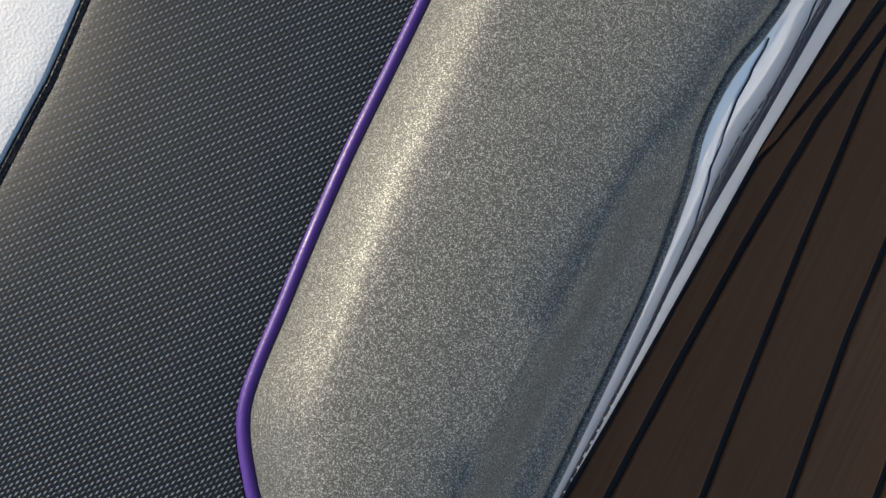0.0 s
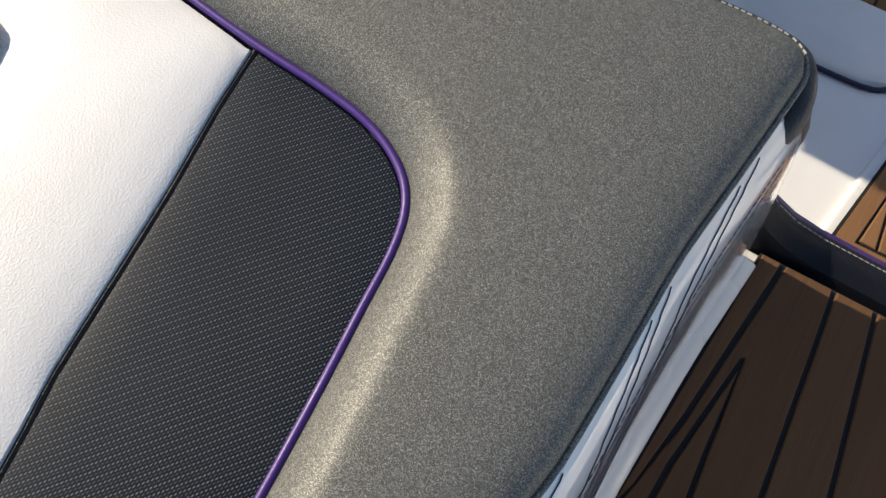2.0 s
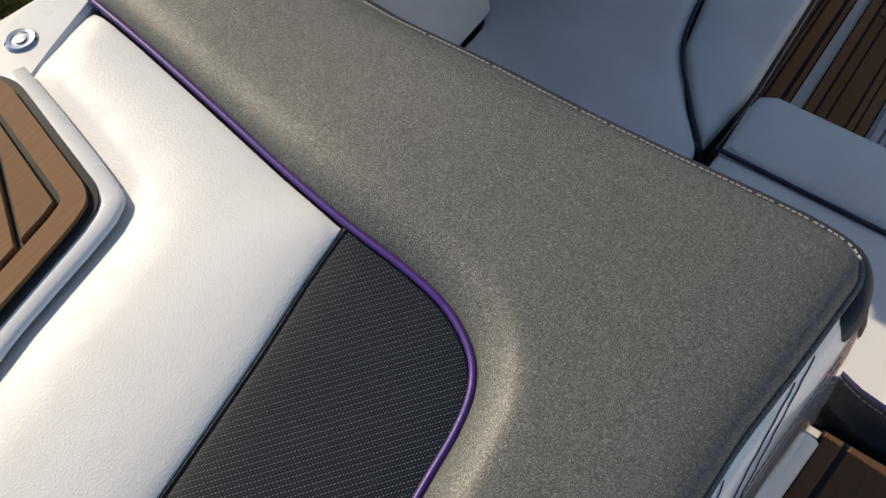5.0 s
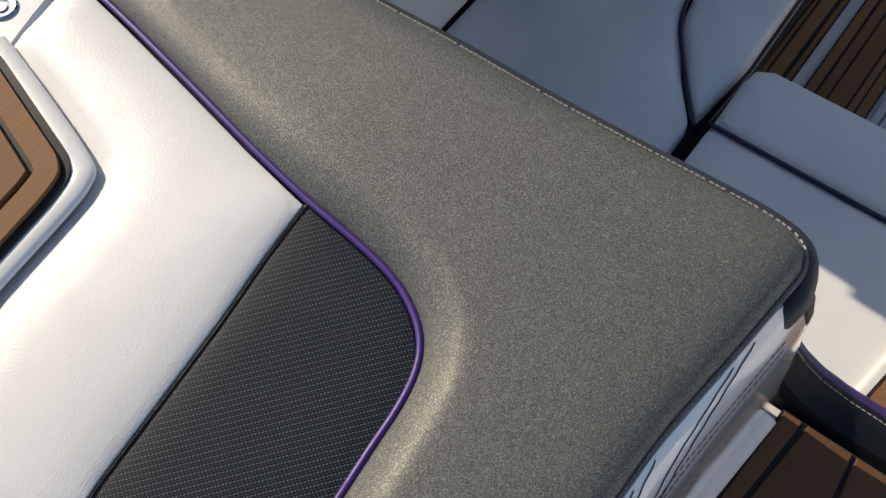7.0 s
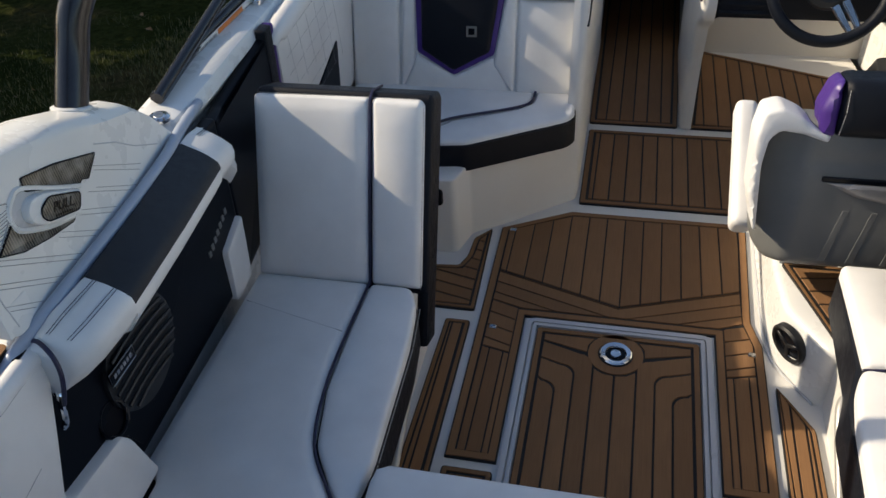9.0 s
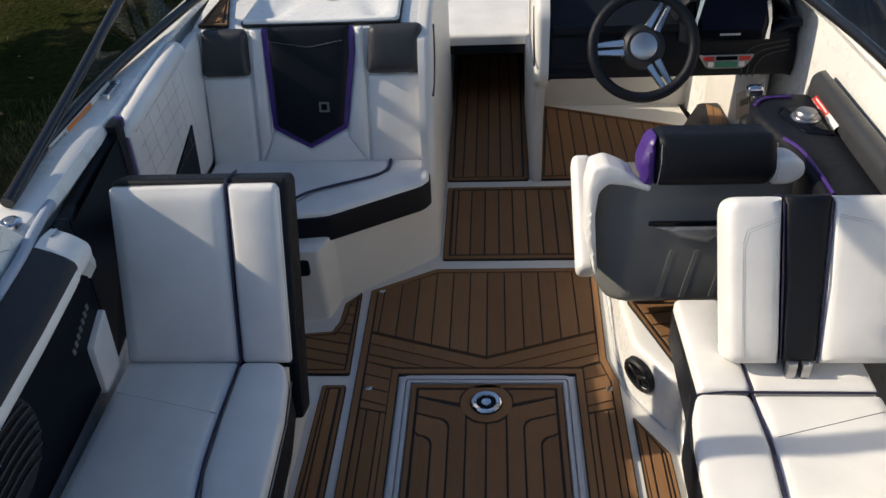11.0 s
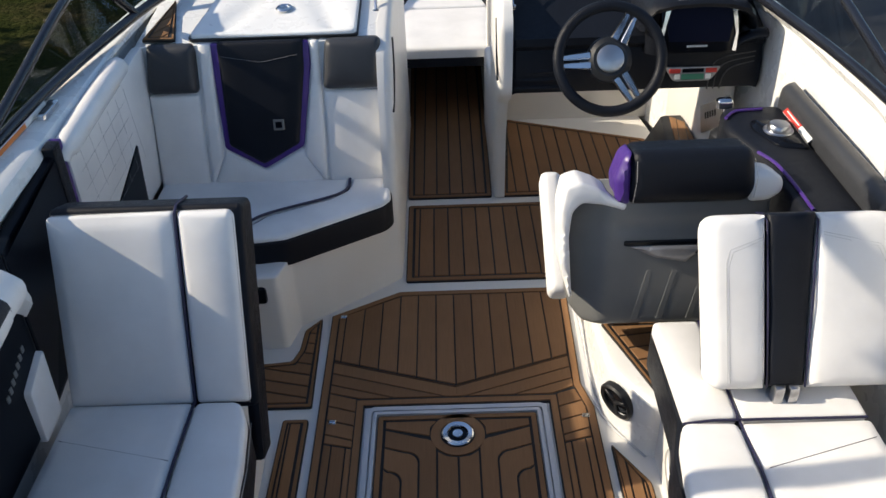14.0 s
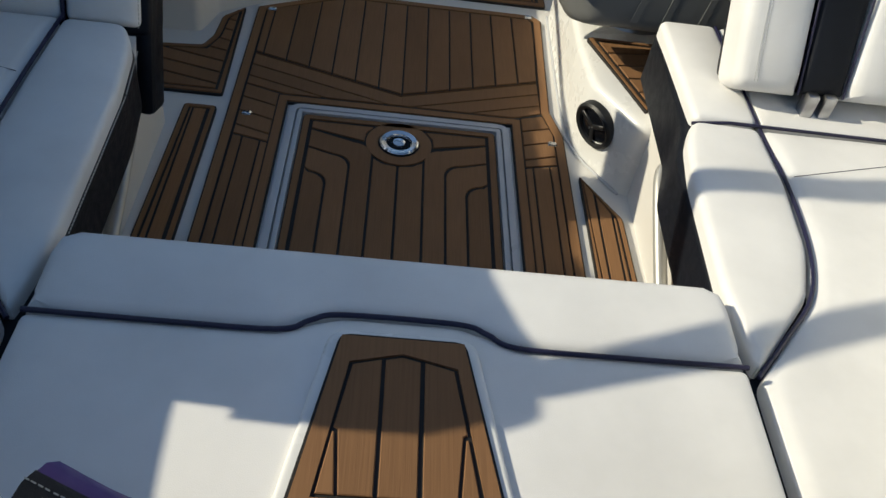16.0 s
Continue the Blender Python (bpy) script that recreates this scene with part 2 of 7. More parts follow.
def make_asphalt():
    m, n, l, b = mat_base("driveway_asphalt", 0.85, 0, (0.06, 0.06, 0.06), 0.3)
    v = coords(n, l)
    a = noise_tex(n, l, v, 0.7, 6)
    f = noise_tex(n, l, v, 60, 3)
    c1 = ramp(n, l, a, [(0.3, (0.018, 0.0195, 0.023)), (0.7, (0.032, 0.032, 0.035))])
    l.new(mixed(n, l, span(n, l, f, 0.4, 0.75, 0, 0.6), c1, (0.075, 0.074, 0.07)), b.inputs["Base Color"])
    bump(n, l, b, f, 0.01, 0.6)
    return m


LAWN, ASPHALT = make_ground(), make_asphalt()


def make_leaf(name, c0, c1, c2):
    m, n, l, b = mat_base(name, 0.6, 0, c0, 0.3)
    g = n.new("ShaderNodeNewGeometry")
    l.new(ramp(n, l, g.outputs["Random Per Island"], [(0.0, c0), (0.5, c1), (1.0, c2)]), b.inputs["Base Color"])
    return m


LEAF = make_leaf("tree_leaves", (0.045, 0.075, 0.018), (0.075, 0.095, 0.022), (0.12, 0.10, 0.025))
BLADE = make_leaf("grass_blades", (0.018, 0.028, 0.008), (0.060, 0.070, 0.019), (0.13, 0.115, 0.05))
LITTER = make_leaf("fallen_leaves", (0.09, 0.050, 0.022), (0.15, 0.085, 0.036), (0.06, 0.034, 0.016))
BARK = make_plain("bark", (0.10, 0.075, 0.055), 0.9, 0, 0.8, 40)

# ---- mesh helpers ----
def link_bm(name, bm, material, parent=None, label="", sharp=38):
    bmesh.ops.recalc_face_normals(bm, faces=bm.faces)
    for f in bm.faces:
        f.smooth = True
    lim = radians(sharp)
    for e in bm.edges:
        if len(e.link_faces) == 2 and e.calc_face_angle(0) > lim:
            e.smooth = False
    me = bpy.data.meshes.new(name)
    bm.to_mesh(me)
    bm.free()
    me.materials.append(material)
    ob = new(name, me)
    if parent is not None:
        ob.parent = parent
    if label:
        tagged(ob, label)
    return ob


part = link_bm


def thing(name, label, category, group="", kind=""):
    return tagged(new(name), label, category, group, kind)


def joined(bms):
    out = bmesh.new()
    for bm in bms:
        me = bpy.data.meshes.new("tmp")
        bm.to_mesh(me)
        bm.free()
        out.from_mesh(me)
        bpy.data.meshes.remove(me)
    return out


def area2(poly):
    return 0.5 * sum(p[0] * q[1] - q[0] * p[1] for p, q in zip(poly, poly[1:] + poly[:1]))


def ccw(poly):
    poly = [tuple(p) for p in poly]
    poly = [p for i, p in enumerate(poly) if math.dist(p, poly[i - 1]) > 4e-4]
    return poly if area2(poly) > 0 else poly[::-1]


def inset(poly, d):
    """Polygon (counter-clockwise) moved inwards by d."""
    out, n = [], len(poly)
    for i in range(n):
        p0, p1, p2 = Vector(poly[i - 1]), Vector(poly[i]), Vector(poly[(i + 1) % n])
        a, b = (p1 - p0).normalized(), (p2 - p1).normalized()
        na, nb = Vector((-a.y, a.x)), Vector((-b.y, b.x))
        k = na + nb
        k = k / max(0.35, 1 + na.dot(nb))
        q = p1 + k * d
        out.append(q)
    for _ in range(12):
        bad = [i for i in range(n) if (out[(i + 1) % n] - out[i]).dot(Vector(poly[(i + 1) % n]) - Vector(poly[i])) < -1e-9]
        if not bad:
            break
        for i in bad:
            c = (out[i] + out[(i + 1) % n]) / 2
            out[i] = out[(i + 1) % n] = c
    return [(q.x, q.y) for q in out]


def rounded(poly, r, n=5):
    """Polygon with its corners rounded; r is one radius or one per corner."""
    poly = ccw(poly)
    out, k = [], len(poly)
    for i in range(k):
        p0, p1, p2 = Vector(poly[i - 1]), Vector(poly[i]), Vector(poly[(i + 1) % k])
        a, b = (p0 - p1), (p2 - p1)
        rr = min(r if isinstance(r, (int, float)) else r[i], a.length * 0.45, b.length * 0.45)
        s, e = p1 + a.normalized() * rr, p1 + b.normalized() * rr
        for j in range(n + 1):
            t = j / n
            q = s * (1 - t) ** 2 + p1 * 2 * t * (1 - t) + e * t ** 2
            out.append((q.x, q.y))
    return out


def smooth_line(pts, n=6):
    """Catmull-Rom through the points."""
    ps = [Vector(p) for p in pts]
    ps = [ps[0] * 2 - ps[1]] + ps + [ps[-1] * 2 - ps[-2]]
    out = []
    for i in range(1, len(ps) - 2):
        for j in range(n):
            t = j / n
            p0, p1, p2, p3 = ps[i - 1:i + 3]
            out.append(0.5 * (2 * p1 + (p2 - p0) * t + (2 * p0 - 5 * p1 + 4 * p2 - p3) * t * t + (3 * p1 - p0 - 3 * p2 + p3) * t ** 3))
    out.append(ps[-2])
    return out


def rings(levels, cap_bottom=True, cap_top=True):
    """Loft through closed rings of equal count."""
    bm = bmesh.new()
    rows = [[bm.verts.new(p) for p in lev] for lev in levels]
    for a, b in zip(rows, rows[1:]):
        n = len(a)
        for i in range(n):
            bm.faces.new((a[i], a[(i + 1) % n], b[(i + 1) % n], b[i]))
    if cap_bottom:
        bm.faces.new(rows[0][::-1])
    if cap_top:
        bm.faces.new(rows[-1])
    return bm


def densify(poly, step):
    out = []
    for p, q in zip(poly, poly[1:] + poly[:1]):
        k = max(1, math.ceil(math.dist(p, q) / step))
        out += [(p[0] + (q[0] - p[0]) * t / k, p[1] + (q[1] - p[1]) * t / k) for t in range(k)]
    return out


def edge_distance(poly, pts):
    a = np.array(poly)
    b = np.roll(a, -1, 0)
    d = b - a
    ln = np.maximum((d ** 2).sum(1), 1e-12)
    p = np.array(pts)[:, None, :]
    t = np.clip(((p - a) * d).sum(2) / ln, 0, 1)
    return np.sqrt(((a + d * t[..., None] - p) ** 2).sum(2)).min(1)


def inside(poly, pts):
    p = np.array(pts)
    hit = np.zeros(len(p), bool)
    for (x0, y0), (x1, y1) in zip(poly, poly[1:] + poly[:1]):
        if y0 != y1:
            hit ^= ((y0 > p[:, 1]) != (y1 > p[:, 1])) & (p[:, 0] < (x1 - x0) * (p[:, 1] - y0) / (y1 - y0) + x0)
    return hit


def pillow(poly, z0, ds, zs, m=None, step=0.035):
    """A block over a plan polygon whose top height follows the distance from the edge."""
    poly = densify(ccw(poly), step)
    n = len(poly)
    pts = list(poly)
    for d in ds[1:]:
        ring = inset(poly, d)
        far = edge_distance(poly, ring)
        ins = inside(poly, ring)
        last = None
        for q, f, ok in zip(ring, far, ins):
            if ok and f > d * 0.97 and (last is None or math.dist(q, last) > max(0.003, 0.25 * d)):
                pts.append(q)
                last = q
    lo, hi = np.min(poly, 0), np.max(poly, 0)
    g = max(step, (ds[-1] - ds[-2]) * 1.5)
    grid = [(x + (g / 2 if k % 2 else 0), y) for k, y in enumerate(np.arange(lo[1], hi[1], g)) for x in np.arange(lo[0], hi[0], g)]
    if grid:
        keep = inside(poly, grid) & (edge_distance(poly, grid) > ds[-1] + 0.4 * g)
        pts += [q for q, k in zip(grid, keep) if k]
    res = delaunay_2d_cdt([Vector(q) for q in pts], [(i, (i + 1) % n) for i in range(n)], [], 1, 1e-6)
    verts, faces, origin = res[0], res[2], res[3]
    far = edge_distance(poly, [(v.x, v.y) for v in verts])
    bm = bmesh.new()
    vs = [bm.verts.new((v.x, v.y, float(np.interp(f, ds, zs)))) for v, f in zip(verts, far)]
    for f in faces:
        bm.faces.new([vs[k] for k in f])
    rim = {}
    for k, src in enumerate(origin):
        for o in src:
            if o < n:
                rim[o] = vs[k]
    low = [bm.verts.new((q[0], q[1], z0)) for q in poly]
    for k in range(n):
        a, b = rim.get(k), rim.get((k + 1) % n)
        if a is not None and b is not None and a is not b:
            bm.faces.new((low[k], low[(k + 1) % n], b, a))
    bm.faces.new(low[::-1])
    if m is not None:
        bm.transform(m)
    return bm


def cushion(poly, z0, z1, r=0.025, seg=4, crown=0.004, m=None, rbot=0.006):
    """Upholstered block over a plan polygon, with a rolled top edge and a slight crown."""
    ds = [r * (1 - math.cos(math.pi / 2 * j / seg)) for j in range(seg + 1)]
    zs = [z1 - r + r * math.sin(math.pi / 2 * j / seg) for j in range(seg + 1)]
    ds += [r * 1.8, r * 3.5]
    zs += [z1 + crown * 0.6, z1 + crown]
    return pillow(poly, z0, ds, zs, m)


def prism(poly, z0, z1, chamfer=0.0, m=None):
    poly = ccw(poly)
    lv = [[(*p, z0) for p in poly]]
    if chamfer:
        lv.append([(*p, z1 - chamfer) for p in poly])
        lv.append([(*p, z1) for p in inset(poly, chamfer)])
    else:
        lv.append([(*p, z1) for p in poly])
    bm = rings(lv)
    if m is not None:
        bm.transform(m)
    return bm


def rbox(x0, x1, y0, y1, z0, z1, r=0.01, seg=2, m=None):
    bm = bmesh.new()
    bmesh.ops.create_cube(bm, size=1)
    for v in bm.verts:
        v.co = ((x0 + x1) / 2 + v.co.x * (x1 - x0), (y0 + y1) / 2 + v.co.y * (y1 - y0), (z0 + z1) / 2 + v.co.z * (z1 - z0))
    if r:
        bmesh.ops.bevel(bm, geom=bm.edges[:], offset=r, segments=seg, affect="EDGES", profile=0.5, clamp_overlap=True)
    if m is not None:
        bm.transform(m)
    return bm


def tube(pts, r, n=8, closed=False, smooth=0, flat=1.0):
    ps = [Vector(p) for p in (smooth_line(pts, smooth) if smooth else pts)]
    k = len(ps)
    levels, up = [], Vector((0, 0, 1))
    for i, p in enumerate(ps):
        a = ps[i - 1] if (i or closed) else p
        b = ps[(i + 1) % k] if (i < k - 1 or closed) else p
        t = (b - a).normalized()
        side = t.cross(up)
        if side.length < 0.05:
            side = t.cross(Vector((0, 1, 0)))
        side.normalize()
        o = side.cross(t).normalized()
        rr = r[i * (len(r) - 1) // max(1, k - 1)] if isinstance(r, (list, tuple)) else r
        levels.append([p + (side * math.cos(q) + o * math.sin(q) * flat) * rr for q in (math.tau * j / n for j in range(n))])
    if closed:
        bm = rings(levels + [levels[0]], False, False)
        bmesh.ops.remove_doubles(bm, verts=bm.verts, dist=1e-6)
        return bm
    return rings(levels)


def lathe(profile, n=32, m=None):
    """Profile of (radius, z) turned round the z axis."""
    bm = rings([[(r * math.cos(math.tau * j / n), r * math.sin(math.tau * j / n), z) for j in range(n)] for r, z in profile])
    if m is not None:
        bm.transform(m)
    return bm


def back_frame(x, y0, z0, y1, z1):
    """Frame of a seat back: local x to starboard, y up the slope, z out to the aft."""
    u = Vector((0, y1 - y0, z1 - z0)).normalized()
    ex = Vector((1, 0, 0))
    w = ex.cross(u)
    return Matrix(((ex.x, u.x, w.x, x), (ex.y, u.y, w.y, y0), (ex.z, u.z, w.z, z0), (0, 0, 0, 1)))


def frame_of(o, ex, ey):
    ex = Vector(ex).normalized()
    w = ex.cross(Vector(ey)).normalized()
    u = w.cross(ex)
    return Matrix(((ex.x, u.x, w.x, o[0]), (ex.y, u.y, w.y, o[1]), (ex.z, u.z, w.z, o[2]), (0, 0, 0, 1)))


def stitches(pts, parent, material=None, step=0.007, length=0.0045, r=0.0007, name="stitching"):
    """A row of single thread stitches along a line, in one mesh."""
    ps = [Vector(p) for p in pts]
    bms, carry = [], 0.0
    for a, b in zip(ps, ps[1:]):
        d = (b - a)
        ln = d.length
        d.normalize()
        s = carry
        while s + length < ln:
            bms.append(tube([a + d * s, a + d * (s + length)], r, 4))
            s += step
        carry = max(0.0, s - ln)
    if bms:
        return part(name, joined(bms), material or THREAD, parent, "row of thread stitches")


def clip(poly, nx, ny, c):
    """The part of a polygon where nx*x + ny*y <= c."""
    out = []
    for p, q in zip(poly, poly[1:] + poly[:1]):
        dp, dq = nx * p[0] + ny * p[1] - c, nx * q[0] + ny * q[1] - c
        if dp <= 0:
            out.append(p)
        if dp * dq < 0:
            t = dp / (dp - dq)
            out.append((p[0] + (q[0] - p[0]) * t, p[1] + (q[1] - p[1]) * t))
    clean = [p for i, p in enumerate(out) if (Vector(p) - Vector(out[i - 1])).length > 1e-4]
    return clean if len(clean) > 2 and abs(area2(clean)) > 4e-5 else []


def planks_in(poly, angle, width, gap, phase=0.0):
    """Strips of a convex polygon along a direction (degrees from x)."""
    a = radians(angle)
    nx, ny = -math.sin(a), math.cos(a)
    s = [nx * p[0] + ny * p[1] for p in poly]
    k0 = math.floor((min(s) - phase) / width) - 1
    out = []
    for k in range(k0, math.ceil((max(s) - phase) / width) + 1):
        lo, hi = phase + k * width + gap / 2, phase + (k + 1) * width - gap / 2
        c = clip(clip(poly, nx, ny, hi), -nx, -ny, -lo) if clip(poly, nx, ny, hi) else []
        if c:
            out.append(ccw(c))
    return out


def lay(parent, polys, z, th=0.005, material=None, m=None, name="plank"):
    for p in polys:
        part(name, prism(p, z - th, z, 0.0012, m), material or TEAK, parent)


def ring_border(outer, inner, z, th, m=None):
    a, b = list(outer), list(inner)
    n = len(a)
    bm = bmesh.new()
    oa = [bm.verts.new((*p, z)) for p in a]
    ib = [bm.verts.new((*p, z)) for p in b]
    od = [bm.verts.new((*p, z - th)) for p in a]
    idn = [bm.verts.new((*p, z - th)) for p in b]
    for i in range(n):
        j = (i + 1) % n
        bm.faces.new((oa[i], oa[j], ib[j], ib[i]))
        bm.faces.new((od[i], od[j], oa[j], oa[i]))
        bm.faces.new((ib[i], ib[j], idn[j], idn[i]))
        bm.faces.new((idn[i], idn[j], od[j], od[i]))
    if m is not None:
        bm.transform(m)
    return bm


def deck_mat(name, label, poly, z, angle=90, width=0.062, border=0.028, gap=0.006, material=None, round_r=0.012, m=None, fields=None, phase=0.0):
    """A foam deck mat: dark base, border strip and single planks."""
    mat = material or TEAK
    th = thing(name, label, "deck mat", "foam deck mats")
    outer = rounded(poly, round_r, 3)
    part("base", prism(outer, z - 0.012, z - 0.0035, 0, m), GROOVE, th, "dark seams of the mat")
    part("border", ring_border(inset(outer, 0.004), inset(outer, border), z, 0.004, m), mat, th)
    inner = inset(ccw(poly), border + gap)
    if fields is None:
        lay(th, planks_in(inner, angle, width, gap, phase), z, 0.004, mat, m)
    else:
        for fp, fa, fw, ph in fields:
            lay(th, planks_in(ccw(fp), fa, fw, gap, ph), z, 0.004, mat, m)
    return th


# ---- ground ----
def make_ground_sheet():
    bm = bmesh.new()
    xs = [-400, -120, -60, -40] + [-30 + i for i in range(61)] + [40, 60, 120, 400]
    ys = [-400, -120, -60] + [-30 + i * 1.5 for i in range(61)] + [90, 160, 400]
    grid = []
    for y in ys:
        row = []
        for x in xs:
            h = noise.noise(Vector((x * 0.35, y * 0.35, 0))) * 0.05 if x < -1.8 or x > 7.2 else 0.0
            row.append(bm.verts.new((x, y, -1.0 + h)))
        grid.append(row)
    for a, b in zip(grid, grid[1:]):
        for i in range(len(a) - 1):
            bm.faces.new((a[i], a[i + 1], b[i + 1], b[i]))
    tagged(part("ground", bm, LAWN), "patchy autumn lawn beside the driveway", "lawn", kind="structure")


make_ground_sheet()
road_l = [(-2.6, 40), (-2.3, 16), (-2.05, 12.4), (-1.9, 10), (-1.55, 6), (-1.35, 2), (-1.3, -4), (-1.3, -30)]
road_r = [(11.0, 40), (7.3, 15), (6.7, 12), (6.2, 8), (6.0, 0), (6.0, -30)]
road = road_l + road_r[::-1]
tagged(part("driveway", prism(road, -1.2, -0.985), ASPHALT), "worn grey asphalt driveway", "driveway", kind="structure")


# ---- unseen shade trees, grass and fallen leaves ----
def quads(name, verts, material):
    me = bpy.data.meshes.new(name)
    n = len(verts) // 4
    me.from_pydata([tuple(v) for v in verts], [], [(4 * i, 4 * i + 1, 4 * i + 2, 4 * i + 3) for i in range(n)])
    me.materials.append(material)
    return new(name, me)


def make_shade_tree(x, y, h, spread, seed, clumps=70):
    rt = random.Random(seed)
    tree = thing("tree", "leafy broad tree out of view, added to shade the lawn", "tree", "trees along the lawn")
    top = Vector((x + rt.uniform(-0.4, 0.4), y + rt.uniform(-0.4, 0.4), h * 0.86 - 1))
    part("trunk", tube([(x, y, -1.1), (x + 0.03, y, 0.2), ((x + top.x) / 2, (y + top.y) / 2, h * 0.45 - 1), top], [0.20 * h / 8, 0.15 * h / 8, 0.09 * h / 8, 0.02], 10, smooth=4), BARK, tree)
    tips = []
    for k in range(9):
        z0 = h * (0.25 + 0.055 * k) - 1
        a = k * 2.4 + rt.uniform(-0.3, 0.3)
        ln = spread * (0.95 - 0.05 * k) * rt.uniform(0.75, 1.0)
        tip = Vector((x + ln * math.cos(a), y + ln * math.sin(a), z0 + ln * 0.55))
        part("limb", tube([(x, y, z0), (x + ln * 0.5 * math.cos(a), y + ln * 0.5 * math.sin(a), z0 + ln * 0.36), tip], [0.05 * h / 8, 0.03 * h / 8, 0.012], 6, smooth=3), BARK, tree)
        tips += [tip, tip.lerp(Vector((x, y, z0)), 0.4)]
    vs = []
    for c in range(clumps):
        o = rt.choice(tips + [top]) + Vector((rt.gauss(0, 0.30), rt.gauss(0, 0.30), rt.gauss(0.1, 0.28))) * spread * 0.55
        rad = rt.uniform(0.25, 0.55) * spread * 0.42
        for _ in range(56):
            p = o + Vector((rt.gauss(0, 1), rt.gauss(0, 1), rt.gauss(0, 0.7))) * rad * 0.55
            u = Vector((rt.gauss(0, 1), rt.gauss(0, 1), rt.gauss(0, 0.6))).normalized()
            w = u.orthogonal().normalized()
            ln = rt.uniform(0.06, 0.12)
            vs += [p - u * ln, p + w * ln * 0.5, p + u * ln, p - w * ln * 0.5]
    crown = quads("crown", vs, LEAF)
    crown.parent = tree


# Out-of-view trees, added to shade lawn and driveway while the boat stays sunlit.
for k, (x, y, h, sp) in enumerate(((-9.0, -3.0, 4.3, 1.5), (-8.7, 2.7, 5.2, 1.6), (-9.1, 5.2, 5.6, 1.8), (-11.8, 8.6, 14.0, 3.3), (-13.0, 12.2, 16.0, 3.6), (-12.5, 16.8, 15.5, 3.8), (-14.0, 21.5, 13.5, 4.2), (-13.5, 27.5, 13.0, 4.2))):
    make_shade_tree(x, y, h, sp, 40 + k, 150 if h > 8 else 90)

rg = random.Random(9)
vs = []
for _ in range(120000):
    y = rg.uniform(-2.6, 4.5)
    x = -1.42 - 0.05 * max(0, y - 1) - abs(rg.gauss(0, 1)) * 1.5
    if noise.noise(Vector((x * 1.1, y * 1.1, 3.0))) > rg.uniform(0.05, 0.5):
        continue
    z = -1.02
    a = rg.uniform(0, math.tau)
    ln, wd = rg.uniform(0.025, 0.07), rg.uniform(0.0015, 0.003)
    dx, dy = math.cos(a), math.sin(a)
    lean = rg.uniform(0.1, 0.9) * ln
    vs += [(x - dy * wd, y + dx * wd, z), (x + dy * wd, y - dx * wd, z), (x + dx * lean + dy * wd * 0.3, y + dy * lean - dx * wd * 0.3, z + ln), (x + dx * lean - dy * wd * 0.3, y + dy * lean + dx * wd * 0.3, z + ln)]
tagged(quads("grass", vs, BLADE), "short uneven grass beside the boat", "grass", kind="stuff")
vs = []
for _ in range(200):
    x, y = rg.uniform(-7, -1.5), rg.uniform(-2.5, 12)
    a, ln = rg.uniform(0, math.tau), rg.uniform(0.018, 0.045)
    c, sn, tilt = math.cos(a) * ln, math.sin(a) * ln, rg.uniform(-0.012, 0.02)
    vs += [(x - c, y - sn, -0.965), (x + sn * 0.6, y - c * 0.6, -0.955 + tilt), (x + c, y + sn, -0.965), (x - sn * 0.6, y + c * 0.6, -0.955 - tilt * 0.5)]
tagged(quads("fallen_leaves", vs, LITTER), "dry brown leaves scattered on the lawn", "leaves", kind="stuff")


# ---- hull ----
HB = [(-2.35, 0.96), (-1.9, 0.985), (-1.65, 1.018), (-1.5, 1.028), (-1.37, 1.060), (-1.05, 1.105), (-0.3, 1.15), (0.3, 1.185), (0.9, 1.19), (1.4, 1.17), (1.9, 1.14), (2.25, 1.10), (2.7, 0.99), (3.0, 0.86), (3.25, 0.70), (3.42, 0.45), (3.5, 0.2)]
IB = [(-2.35, 0.93), (-1.39, 0.955), (-1.05, 0.970), (-0.5, 0.99), (-0.3, 1.02), (0.3, 1.055), (0.9, 1.07), (1.4, 1.07), (1.9, 1.03), (2.25, 0.97), (2.7, 0.85), (3.0, 0.71), (3.25, 0.54), (3.42, 0.31), (3.5, 0.12)]
IBS = [(-2.35, 0.93), (-1.39, 0.92), (-1.05, 0.945), (-0.5, 1.01), (-0.3, 1.05), (0.3, 1.125), (0.9, 1.13), (1.4, 1.105), (1.9, 1.04), (2.25, 0.97), (2.7, 0.85), (3.0, 0.71), (3.25, 0.54), (3.42, 0.31), (3.5, 0.12)]
SH = [(-2.35, 0.915), (-1.66, 0.912), (-1.58, 0.884), (-1.50, 0.875), (-1.45, 0.873), (-1.02, 0.864), (-0.965, 0.905), (0.0, 0.915), (1.0, 0.90), (1.6, 0.88), (2.25, 0.80), (3.0, 0.765), (3.5, 0.755)]


def at(table, y):
    return float(np.interp(y, [p[0] for p in table], [p[1] for p in table]))


hull = thing("boat_hull", "white fibreglass ski boat hull resting beside the lawn", "boat")


